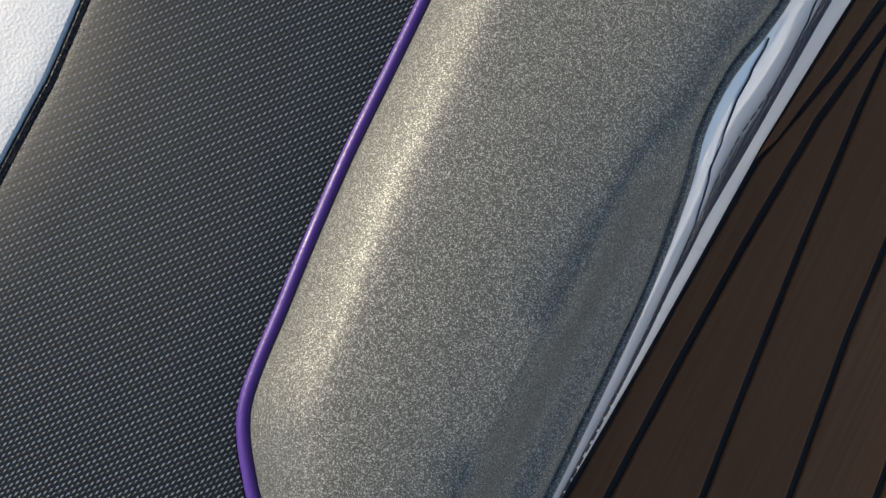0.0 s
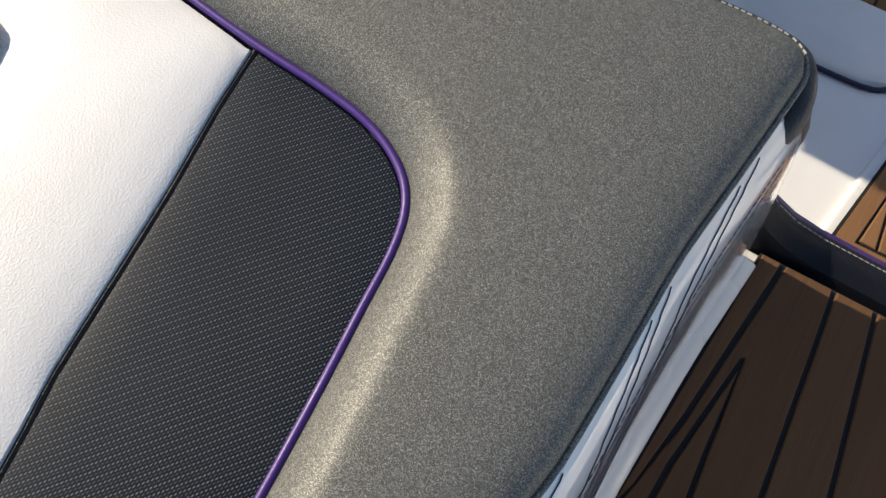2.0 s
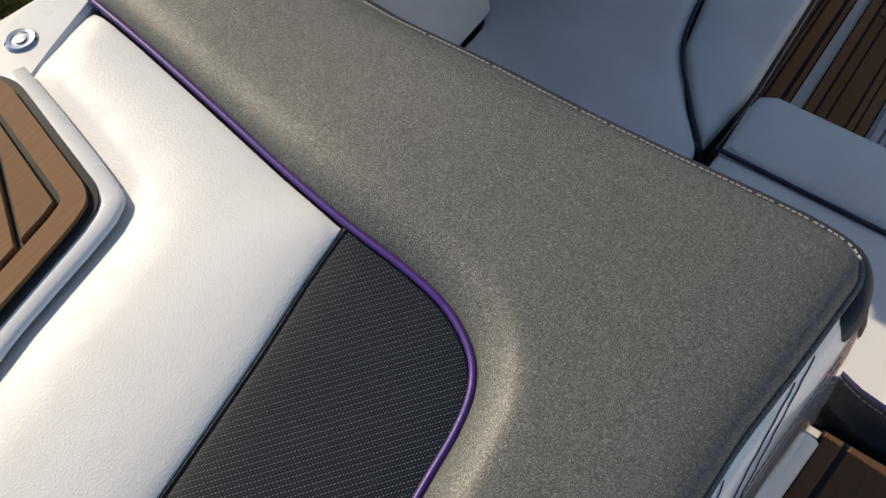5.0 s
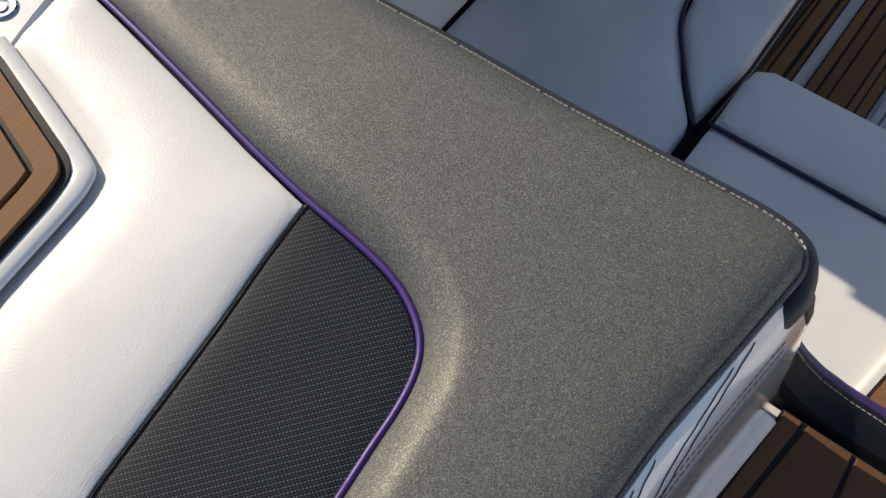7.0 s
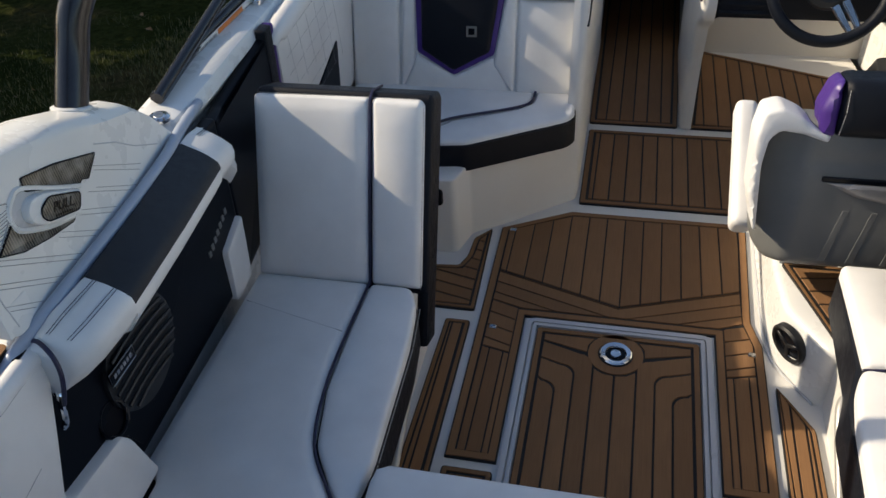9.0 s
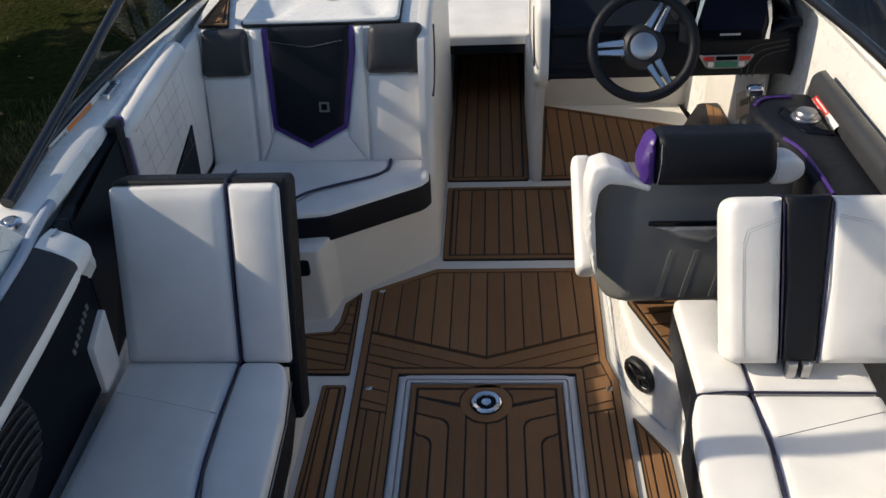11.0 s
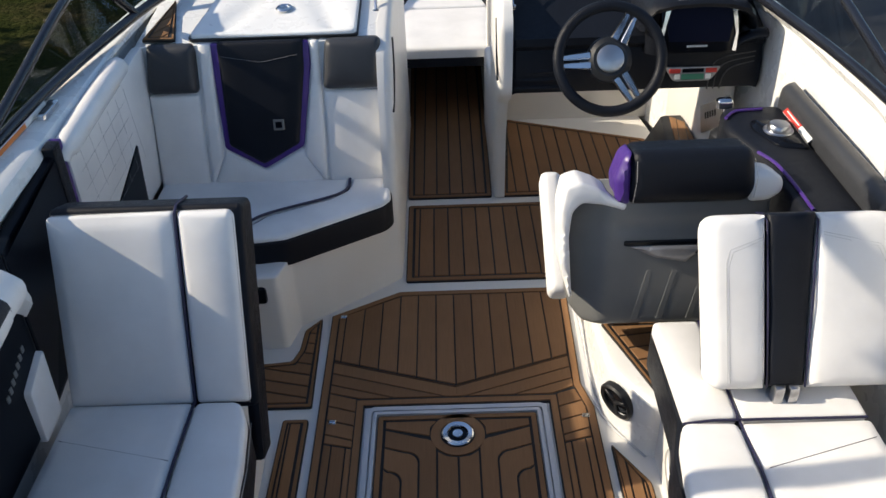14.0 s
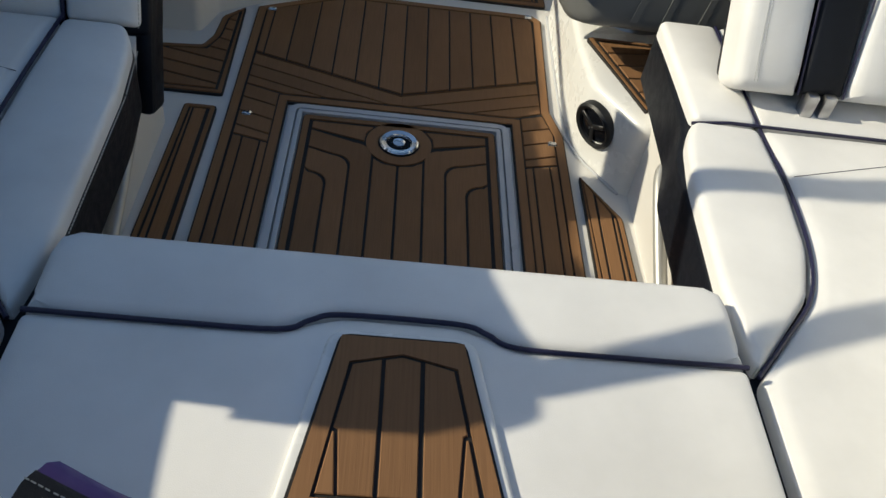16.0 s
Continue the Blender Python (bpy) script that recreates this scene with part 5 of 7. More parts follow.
def dash_block():
    """Profile in y and z swept across the dash."""
    prof = [(1.50, 0.60), (1.14, 0.585), (1.085, 0.60), (1.075, 0.63), (1.08, 0.70), (1.10, 0.755), (1.085, 0.775), (1.09, 0.80), (1.13, 0.815), (1.30, 0.87), (1.44, 0.915), (1.50, 0.80)]
    bm = bmesh.new()
    rows = []
    for x, e in ((0.236, 0.012), (0.25, 0), (0.55, 0), (0.85, 0), (1.10, 0), (1.13, 0.012)):
        rows.append([bm.verts.new((x, y + e, z - e)) for y, z in prof])
    for a, b in zip(rows, rows[1:]):
        n = len(a)
        for i in range(n):
            bm.faces.new((a[i], a[(i + 1) % n], b[(i + 1) % n], b[i]))
    bm.faces.new(rows[0][::-1])
    bm.faces.new(rows[-1])
    return bm


part("dash", dash_block(), BLACK, hc, "black padded dash")
part("deck_strip", rings([[(x, y0 + dy, z0 + dz) for dy, dz in ((-0.075, -0.045), (-0.075, -0.008), (-0.068, 0.0), (-0.005, 0.008), (0.02, 0.006), (0.02, -0.045))] for x, y0, z0 in ((0.24, 1.46, 0.945), (0.50, 1.48, 0.942), (0.74, 1.475, 0.935), (0.90, 1.43, 0.928), (0.985, 1.35, 0.925), (1.03, 1.25, 0.922))]), GEL, hc, "white deck strip under the windshield")
for k in range(3):
    part("dash_ridge", tube([(0.245, 1.083 + 0.004 * k, 0.622 + 0.030 * k), (0.34, 1.078 + 0.004 * k, 0.622 + 0.030 * k), (0.46, 1.088 + 0.004 * k, 0.622 + 0.030 * k)], [0.010, 0.012, 0.003], 8, smooth=4), BLACK, hc, "padded ridge")
part("binnacle", cushion(rounded([(0.70, 1.08), (0.73, 1.05), (1.00, 1.05), (1.035, 1.09), (1.04, 1.30), (0.71, 1.30)], 0.05), 0.74, 0.92, 0.03, 5), BLACK, hc, "black instrument binnacle")
lv = []
for x, zt in ((0.676, 0.872), (0.684, 0.905), (0.712, 0.934), (0.78, 0.948), (0.88, 0.952), (0.96, 0.946), (1.015, 0.930), (1.045, 0.902), (1.055, 0.868)):
    lv.append([(x, y, zt + dz) for y, dz in ((1.025, -0.034), (1.006, -0.028), (1.000, -0.014), (1.012, -0.003), (1.06, 0.004), (1.14, 0.002), (1.22, -0.012), (1.30, -0.05), (1.30, -0.08), (1.06, -0.045))])
hood = part("hood", rings(lv), BLACK, hc, "black padded brow over the display")
stitches([(x, 1.014, z) for x, z in ((0.70, 0.918), (0.78, 0.9455), (0.88, 0.9495), (0.96, 0.9435), (1.02, 0.924))], hood, THREAD_GREY, 0.007, 0.004, 0.0006)
lv = []
for x, z in ((0.96, 0.768), (1.00, 0.776), (1.03, 0.796), (1.07, 0.812), (1.11, 0.812)):
    lv.append([(x, 1.05 + 0.03 * math.cos(q), z + 0.016 * math.sin(q)) for q in (math.tau * k / 10 for k in range(10))])
part("brow_shelf", rings(lv), BLACK, hc)
for k in range(3):
    part("cup_line", tube([(0.985 - 0.022 * k, 1.071, 0.600), (0.99 - 0.022 * k, 1.069, 0.645 + 0.018 * k), (1.02 - 0.02 * k, 1.070, 0.682 + 0.018 * k), (1.095, 1.074, 0.700 + 0.018 * k)], 0.0022, 6, smooth=5), CHARCOAL, hc, "padded seam line")
SC = back_frame(0, 1.018, 0.785, 1.048, 0.93)
scr = part("screen", rbox(0.735, 1.0, -0.024, 0.146, -0.03, 0.006, 0.008, 2, SC), GLOSS, hc, "helm display")
part("screen_glass", prism([(0.768, 0.016), (0.972, 0.012), (0.985, 0.10), (0.975, 0.136), (0.765, 0.138), (0.752, 0.09)], 0.004, 0.0075, 0, SC), SCREEN, scr, "dark display glass")
for pts in (((0.737, -0.012), (0.752, -0.014), (0.748, 0.04), (0.772, 0.142), (0.752, 0.144), (0.736, 0.05)), ((0.999, -0.020), (0.982, -0.018), (0.990, 0.04), (0.968, 0.140), (0.988, 0.142), (1.002, 0.05))):
    part("screen_trim", prism(pts, 0.004, 0.012, 0.002, SC), CHROME, scr, "silver side trim")
part("top_trim", rbox(0.765, 0.975, 0.139, 0.1425, 0.004, 0.010, 0.001, 1, SC), CHROME, scr)
for i in range(8):
    part("screen_mark", rbox(0.83 + 0.009 * i, 0.836 + 0.009 * i, -0.004, 0.003, 0.006, 0.0072, 0), PAPER, scr).matrix_world = SC
SP = back_frame(0, 1.064, 0.632, 1.075, 0.705)
plt = part("emblem", cushion(rounded([(0.778, 0.056), (0.812, 0.004), (0.945, 0.004), (0.982, 0.056)], 0.015), 0.0, 0.006, 0.003, m=SP, crown=0.001), BADGE, hc, "red, white and green emblem plate")
for a, b, c, d, mt in ((0.795, 0.835, 0.034, 0.050, RED), (0.925, 0.965, 0.034, 0.050, RED), (0.842, 0.918, 0.036, 0.050, GLOSS), (0.840, 0.92, 0.010, 0.031, GREENISH), (0.815, 0.835, 0.012, 0.030, PAPER), (0.925, 0.945, 0.012, 0.030, PAPER)):
    part("emblem_bar", rbox(a, b, c, d, 0.005, 0.0085, 0.001, 1, SP), mt, plt)
tagged(part("air_vent", lathe([(0.045, 0), (0.045, 0.008), (0.036, 0.012), (0.003, 0.008)], 24, frame_of((0.52, 1.38, 0.896), (1, 0, 0), (0, 1, 0.3)) @ Matrix.Diagonal((1, 0.5, 1, 1))), GLOSS, hc), "oval black dash vent")

wheel = thing("steering_wheel", "black leather steering wheel with brushed alloy spokes", "steering wheel")
WM = frame_of((0.544, 0.905, 0.792), (1, 0, 0), (0, 0.45, 0.89))
part("rim", tube([WM @ Vector((0.172 * math.cos(math.tau * j / 48), 0.172 * math.sin(math.tau * j / 48), 0.012)) for j in range(48)], 0.0185, 12, closed=True), BLACK, wheel, "black leather rim")
part("hub", lathe([(0.072, -0.03), (0.078, -0.01), (0.074, 0.008), (0.056, 0.020), (0.046, 0.018)], 32, WM), PLASTIC, wheel, "black hub")
part("hub_cap", lathe([(0.046, 0.015), (0.045, 0.024), (0.036, 0.028), (0.003, 0.029)], 32, WM), ALLOY, wheel, "brushed alloy cap")
for a in (62, 182, 302):
    q = WM @ pose(0, 0, 0, 0, 0, a)
    for o in (-1, 1):
        part("spoke", prism([(0.060, o * 0.004), (0.162, o * 0.005), (0.160, o * 0.022), (0.120, o * 0.026), (0.062, o * 0.030)], 0.000, 0.015, 0.004, q), CHROME, wheel, "polished alloy spoke")
    part("spoke_web", prism([(0.05, -0.03), (0.10, -0.022), (0.10, 0.022), (0.05, 0.03)], -0.006, 0.004, 0.002, q), PLASTIC, wheel, "black spoke root")
part("column", tube([WM @ Vector((0, 0, -0.02)), (0.544, 1.09, 0.70)], 0.035, 12), PLASTIC, wheel)

# ---- throttle box on the starboard side ----
tb = thing("throttle_console", "black padded throttle armrest with purple piping", "armrest")
part("body", cushion(rounded([(0.875, 0.72), (0.845, 0.58), (0.90, 0.35), (0.905, 0.05), (1.07, 0.05), (1.07, 0.72)], 0.04), 0.19, 0.70, 0.03), BLACK, tb)
part("side_bolster", cushion(rounded([(1.06, 0.74), (1.125, 0.78), (1.13, 0.0), (1.06, 0.0)], 0.03), 0.5, 0.765, 0.035), CHARCOAL, tb, "charcoal coaming bolster")
dp = part("dial_plate", cushion(rounded([(0.93, 0.60), (0.915, 0.54), (0.96, 0.42), (1.045, 0.40), (1.055, 0.58)], 0.025), 0.69, 0.708, 0.005), GLOSS, tb, "gloss black control plate")
part("dial", lathe([(0.044, 0.708), (0.044, 0.714), (0.040, 0.717), (0.034, 0.716), (0.033, 0.728), (0.028, 0.734), (0.002, 0.735)], 28, pose(0.985, 0.51, 0)), ALLOY, dp, "chrome control dial")
part("piping", tube([(0.862, 0.62, 0.703), (0.905, 0.66, 0.706), (0.99, 0.67, 0.706)], 0.005, 8, smooth=4), PURPLE, tb, "purple piping")
part("piping", tube([(0.892, 0.40, 0.700), (0.915, 0.32, 0.706), (0.925, 0.20, 0.706), (0.93, 0.08, 0.702)], 0.005, 8, smooth=4), PURPLE, tb, "purple piping")
LQ = frame_of((1.050, 0.545, 0.702), (0, -1, 0), (0.055, 0, 0.06))
lbl = part("warning_label", rbox(-0.105, 0.105, 0.0, 0.078, 0.0, 0.0025, 0, 1, LQ), PAPER, tb, "red and white warning label")
part("label_red", rbox(-0.104, 0.02, 0.001, 0.077, 0.0025, 0.0032, 0, 1, LQ), RED, lbl)
for i in range(6):
    part("label_line", rbox(-0.09 + 0.012 * (i % 3), 0.012, 0.010 + 0.011 * i, 0.014 + 0.011 * i, 0.0032, 0.0038, 0, 1, LQ), PAPER, lbl)
thr = thing("throttle_lever", "chrome throttle lever on a black base", "lever")
part("lever", tube([(0.905, 0.715, 0.56), (0.90, 0.715, 0.63), (0.895, 0.715, 0.67), (0.89, 0.715, 0.70)], 0.012, 10, smooth=3), CHROME, thr)
part("knob", cushion(rounded([(0.86, 0.70), (0.912, 0.70), (0.912, 0.735), (0.86, 0.735)], 0.012), 0.695, 0.725, 0.012), CHROME, thr)
part("boot", lathe([(0.05, 0.56), (0.048, 0.60), (0.03, 0.615), (0.002, 0.62)], 20, pose(0.905, 0.715, 0)), PLASTIC, thr)

# ---- helm seat ----
hs = thing("helm_chair", "helm bucket chair with grey shell and white bolsters", "chair")
HM = back_frame(0, 0.118, 0.315, 0.205, 0.735)


def helm_shell():
    """Moulded back whose outer flank folds forward along a crease."""
    bm = pillow(rounded([(0.365, 0.0), (0.80, 0.0), (0.86, 0.10), (0.875, 0.40), (0.306, 0.40), (0.310, 0.20), (0.330, 0.045)], 0.018), -0.10, [0, 0.004, 0.010, 0.018, 0.03], [0.004, 0.012, 0.017, 0.020, 0.021], None, 0.018)
    for v in bm.verts:
        fold = 0.408 + 0.055 * v.co.y
        if v.co.z > -0.05:
            v.co.z -= 0.75 * max(0.0, fold - v.co.x) + 0.35 * max(0.0, v.co.x - 0.80)
            v.co.z -= 0.010 * math.exp(-((v.co.y - 0.30) / 0.012) ** 2) * (0.44 < v.co.x < 0.82)
    bm.transform(HM)
    return bm


part("shell", helm_shell(), SHELL, hs, "grey moulded shell", 60)
part("shell_top", cushion(rounded([(0.46, 0.36), (0.86, 0.36), (0.86, 0.43), (0.46, 0.43)], 0.01), -0.05, 0.015, 0.008, m=HM), SHELL, hs)
slot = part("badge_plate", rbox(0.47, 0.72, 0.247, 0.262, 0.018, 0.026, 0.003, 1, HM), GLOSS, hs, "dark badge recess")
part("badge_wing", cushion([(0.485, 0.246), (0.555, 0.212), (0.64, 0.196), (0.70, 0.246)], 0.015, 0.027, 0.003, m=HM), BADGE, hs, "grey winged badge")
for i in range(7):
    part("badge_bar", rbox(0.56 + 0.017 * i, 0.571 + 0.017 * i, 0.222, 0.240, 0.0265, 0.0295, 0, 1, HM), GLOSS, slot)
for x in (0.505, 0.575, 0.66):
    part("rib", prism([(x - 0.004, 0.02), (x + 0.014, 0.02), (x + 0.046, 0.17), (x + 0.032, 0.17)], 0.010, 0.0219, 0.0008, HM), SHELL, hs, "raised rib")
part("shoulder", cushion(rounded([(0.322, 0.10), (0.296, 0.20), (0.292, 0.36), (0.305, 0.425), (0.345, 0.438), (0.395, 0.418), (0.44, 0.385), (0.472, 0.372), (0.466, 0.352), (0.405, 0.372), (0.350, 0.378), (0.326, 0.352), (0.318, 0.28), (0.330, 0.10)], 0.012), -0.08, 0.036, 0.012, 4, crown=0.003, m=HM), WHITE, hs, "white shoulder bolster")
part("shoulder", cushion(rounded([(0.79, 0.365), (0.85, 0.368), (0.884, 0.392), (0.882, 0.430), (0.845, 0.452), (0.79, 0.448)], 0.02), -0.05, 0.036, 0.022, 4, m=HM), WHITE, hs, "white shoulder bolster")
part("headrest", cushion(rounded([(0.468, 0.368), (0.79, 0.368), (0.812, 0.41), (0.795, 0.518), (0.475, 0.518)], 0.03), -0.06, 0.05, 0.04, 5, m=HM), BLACK, hs, "black headrest roll")
part("headrest_end", cushion(rounded([(0.440, 0.375), (0.478, 0.368), (0.478, 0.518), (0.455, 0.503), (0.432, 0.44)], 0.012), -0.05, 0.046, 0.030, 5, m=HM), PURPLE, hs, "purple end cap")
stitches([HM @ Vector(p) for p in ((0.800, 0.385, 0.044), (0.803, 0.44, 0.050), (0.792, 0.495, 0.044))], hs, THREAD, 0.007, 0.005, 0.001)
stitches([HM @ Vector(p) for p in ((0.482, 0.380, 0.046), (0.488, 0.44, 0.052), (0.488, 0.495, 0.046))], hs, THREAD, 0.007, 0.005, 0.001)
part("seat_cushion", cushion(rounded([(0.36, 0.24), (0.84, 0.24), (0.84, 0.70), (0.36, 0.70)], 0.05), 0.36, 0.47, 0.04), WHITE, hs)
part("arm_pad", cushion(rounded([(-0.036, 0.0), (0.03, 0.0), (0.03, 0.41), (-0.036, 0.41)], 0.025), -0.030, 0.034, 0.024, 4, m=frame_of((0.322, 0.25, 0.315), (1, 0, 0), (-0.03, 0.37, 0.24))), WHITE, hs, "white padded side bolster")
part("pedestal", lathe([(0.12, 0.19), (0.11, 0.21), (0.05, 0.23), (0.045, 0.37)], 20, pose(0.60, 0.42, 0)), ALLOY, hs)

# ---- helm footwell ----
fr = thing("foot_rest", "black helm foot rest with teak-look pad", "foot rest")
part("side", rings([[(0.80, 1.28, -0.01), (0.91, 1.78, -0.01), (1.02, 1.78, -0.01), (1.02, 1.28, -0.01)], [(0.905, 1.275, 0.212), (0.955, 1.66, 0.205), (1.04, 1.66, 0.205), (1.04, 1.27, 0.212)], [(0.925, 1.28, 0.222), (0.97, 1.65, 0.215), (1.04, 1.65, 0.215), (1.04, 1.28, 0.222)]]), PLASTIC, fr, "black angled side")
FT = frame_of((0, 1.27, 0.223), (1, 0, 0), (0, 1, -0.018))
lay(fr, planks_in(ccw([(0.94, 0.02), (1.035, 0.02), (1.035, 0.30), (0.985, 0.36)]), 80, 0.036, 0.004, 0.0), 0.005, 0.005, TEAK, FT)
dpl = thing("side_plate", "grey instruction plate on the footwell side", "plate")
PQ = frame_of((1.047, 1.22, 0.36), (0, -0.85, 0.52), (0.0, 0.52, 0.85))
part("plate", rbox(-0.16, 0.20, 0.0, 0.11, 0.0, 0.004, 0.001, 1, PQ), ALLOY, dpl)
for i in range(5):
    part("lettering_bar", rbox(-0.10 + 0.03 * i, -0.082 + 0.03 * i, 0.05, 0.075, 0.004, 0.005, 0, 1, PQ), PLASTIC, dpl)


# ---- port side panels ----
def wall_sheet(xs, poly, th=0.02, bulge=0.0, n=8):
    """An upright panel on the port wall: poly in (y, z), xs gives x at a place."""
    poly = ccw(poly)
    lv = []
    for d, o in ((0.0, -th), (0.0, -0.006), (0.002, -0.002), (0.007, 0.0), (0.02, bulge)):
        lv.append([(xs(y, z) + o, y, z) for y, z in inset(poly, d)])
    return rings(lv)


def aft_x(y, z):
    return -0.922 - 0.080 * (z - 0.62) - 0.030 * (y + 1.2)


def aft_sheet(poly):
    bm = pillow(poly, -0.03, [0, 0.002, 0.007, 0.02], [-0.006, -0.002, 0.0, 0.004], None, 0.03)
    for v in bm.verts:
        y, z, h = v.co
        v.co = (aft_x(y, z) + h, y, z)
    return bm


def port_x(y, z):
    base = float(np.interp(y, [-1.4, -1.05, -0.5, -0.25, -0.15, 0.0, 0.3, 1.0], [-0.948, -0.951, -0.960, -0.973, -1.005, -1.025, -1.038, -1.045]))
    return base - max(0.0, 0.62 - z) * 0.06


cp = thing("coaming_panel", "port side panels in white and gloss black with armrest", "side panel")
part("aft_panel", aft_sheet(rounded([(-1.375, 0.858), (-0.986, 0.862), (-0.983, 0.83), (-0.992, 0.80), (-1.014, 0.757), (-1.044, 0.697), (-1.092, 0.606), (-1.082, 0.583), (-0.925, 0.561), (-0.905, 0.53), (-0.888, 0.45), (-0.878, 0.405), (-1.375, 0.405)], 0.012, 3)), WHITE, cp, "white vinyl panel")
part("aft_roll", tube([(-0.926, -1.345, 0.840), (-0.930, -1.318, 0.848), (-0.949, -1.17, 0.850), (-0.956, -1.05, 0.850), (-0.956, -1.0, 0.851), (-0.955, -0.988, 0.851)], [0.014, 0.020, 0.0195, 0.0195, 0.0195, 0.013], 14, smooth=3), WHITE, cp, "white padded roll")
part("piping", tube([(-0.965, -0.990, 0.870), (-0.948, -0.987, 0.878), (-0.925, -0.996, 0.880), (-0.904, -1.006, 0.864), (-0.896, -1.014, 0.835), (-0.904, -1.017, 0.796), (-0.920, -1.014, 0.757)], 0.0042, 8, smooth=4), NAVY, cp, "dark piping")
for dz, mat in ((0.0, THREAD), (-0.010, THREAD_DK), (-0.018, THREAD_DK)):
    stitches([(aft_x(y, z + dz) + 0.0045, y, z + dz) for y, z in ((-1.31, 0.79), (-1.305 - dz * 0.5, 0.828), (-1.285 - dz, 0.842), (-1.15, 0.856), (-0.996 - dz * 0.4, 0.860))], cp, mat, 0.006, 0.0045, 0.0006)
part("seam", tube([(aft_x(y, z) + 0.0042, y, z) for y, z in ((-1.105, 0.70), (-1.18, 0.688), (-1.26, 0.676))], 0.0006, 4), THREAD_GREY, cp, "faint seam")
part("black_panel", wall_sheet(lambda y, z: port_x(y, z) + 0.004, rounded([(-1.03, 0.87), (-0.24, 0.87), (-0.24, 0.41), (-0.86, 0.41), (-0.90, 0.50), (-0.95, 0.545), (-1.115, 0.585)], 0.01, 3), 0.03), PANEL, cp, "gloss black panel")
part("forward_panel", wall_sheet(lambda y, z: port_x(y, z) + 0.006, rounded([(-0.24, 0.86), (-0.15, 0.848), (0.10, 0.855), (0.25, 0.87), (0.25, 0.40), (-0.24, 0.40)], 0.01, 3), 0.03), PANEL, cp, "gloss black panel")
part("end_band", wall_sheet(lambda y, z: port_x(y, z) + 0.014, rounded([(0.195, 0.888), (0.248, 0.888), (0.248, 0.40), (0.195, 0.40)], 0.008, 3), 0.03), BLACK, cp, "black vinyl band")
part("band_edge", wall_sheet(lambda y, z: port_x(y, z) + 0.013, rounded([(0.2485, 0.885), (0.264, 0.885), (0.264, 0.40), (0.2485, 0.40)], 0.003, 2), 0.03), PURPLE, cp, "purple vinyl edge")
part("low_panel", wall_sheet(lambda y, z: port_x(y, z) + 0.016, rounded([(-0.36, 0.56), (-0.25, 0.60), (-0.25, 0.40), (-0.36, 0.40)], 0.012, 3), 0.03), WHITE, cp, "white vinyl panel")
# armrest with dark middle
ARM = [(-1.000, -0.958, 0.868, -0.900, 0.850), (-0.980, -0.950, 0.890, -0.864, 0.872), (-0.95, -0.935, 0.910, -0.842, 0.888), (-0.868, -0.922, 0.918, -0.838, 0.888), (-0.64, -0.942, 0.912, -0.858, 0.882), (-0.415, -0.972, 0.906, -0.888, 0.870), (-0.36, -0.980, 0.90, -0.895, 0.864), (-0.315, -0.985, 0.888, -0.905, 0.852), (-0.29, -0.985, 0.865, -0.93, 0.84)]


def arm_mesh(rows, full):
    lv = []
    for y, xo, zo, xi, zi in rows:
        sec = [(xo - 0.01, zo - 0.05), (xo - 0.006, zo - 0.012), (xo + 0.01, zo)]
        sec += [(xo + (xi - xo) * t, zo + (zi - zo) * t + 0.006 * math.sin(math.pi * t)) for t in (0.3, 0.55, 0.8)]
        sec += [(xi - 0.006, zi + 0.003), (xi + 0.004, zi - 0.006), (xi + 0.007, zi - 0.02)]
        if full:
            sec += [(xi + 0.004, zi - 0.04), (xi - 0.02, zi - 0.075), (xi - 0.06, zi - 0.10)]
        else:
            sec += [(xi, zi - 0.026), (xi - 0.03, zi - 0.03)]
        lv.append([(x, y, z) for x, z in sec])
    return rings(lv)


part("armrest_end", arm_mesh(ARM[:4], True), WHITE, cp, "white vinyl armrest end")
part("armrest_pad", arm_mesh(ARM[3:6], False), DARK_VINYL, cp, "charcoal vinyl armrest middle")
part("armrest_side", arm_mesh([(y, xo + 0.02, zo - 0.03, xi - 0.002, zi - 0.012) for y, xo, zo, xi, zi in ARM[3:6]], True), WHITE, cp, "white armrest side")
part("armrest_end", arm_mesh(ARM[5:], True), WHITE, cp, "white vinyl armrest end")
for rows, fr in ((ARM[:4], (0.30, 0.36, 0.72, 0.78)), (ARM[5:8], (0.30, 0.36))):
    for f in fr:
        part("seam", tube([(xo + (xi - xo) * f, y, zo + (zi - zo) * f + 0.006 * math.sin(math.pi * f) + 0.0006) for y, xo, zo, xi, zi in rows[1:]], 0.0007, 4), THREAD_DK, cp, "dark seam thread")
part("coaming_trim", tube([(-0.960, -1.36, 0.849), (-0.968, -1.24, 0.850), (-0.976, -1.06, 0.852), (-0.968, -1.00, 0.872), (-0.938, -0.92, 0.908), (-0.946, -0.70, 0.910), (-0.966, -0.48, 0.908), (-0.992, -0.36, 0.903), (-1.03, -0.20, 0.882)], 0.0125, 12, smooth=3), TRIM_BLUE, cp, "blue-grey rolled edge")
part("armrest_tail", arm_mesh([(-0.315, -0.985, 0.885, -0.915, 0.850), (-0.27, -0.99, 0.86, -0.945, 0.80), (-0.235, -0.985, 0.82, -0.955, 0.76)], True), WHITE, cp, "white vinyl armrest tail")
gx = port_x(-0.75, 0.65) + 0.004
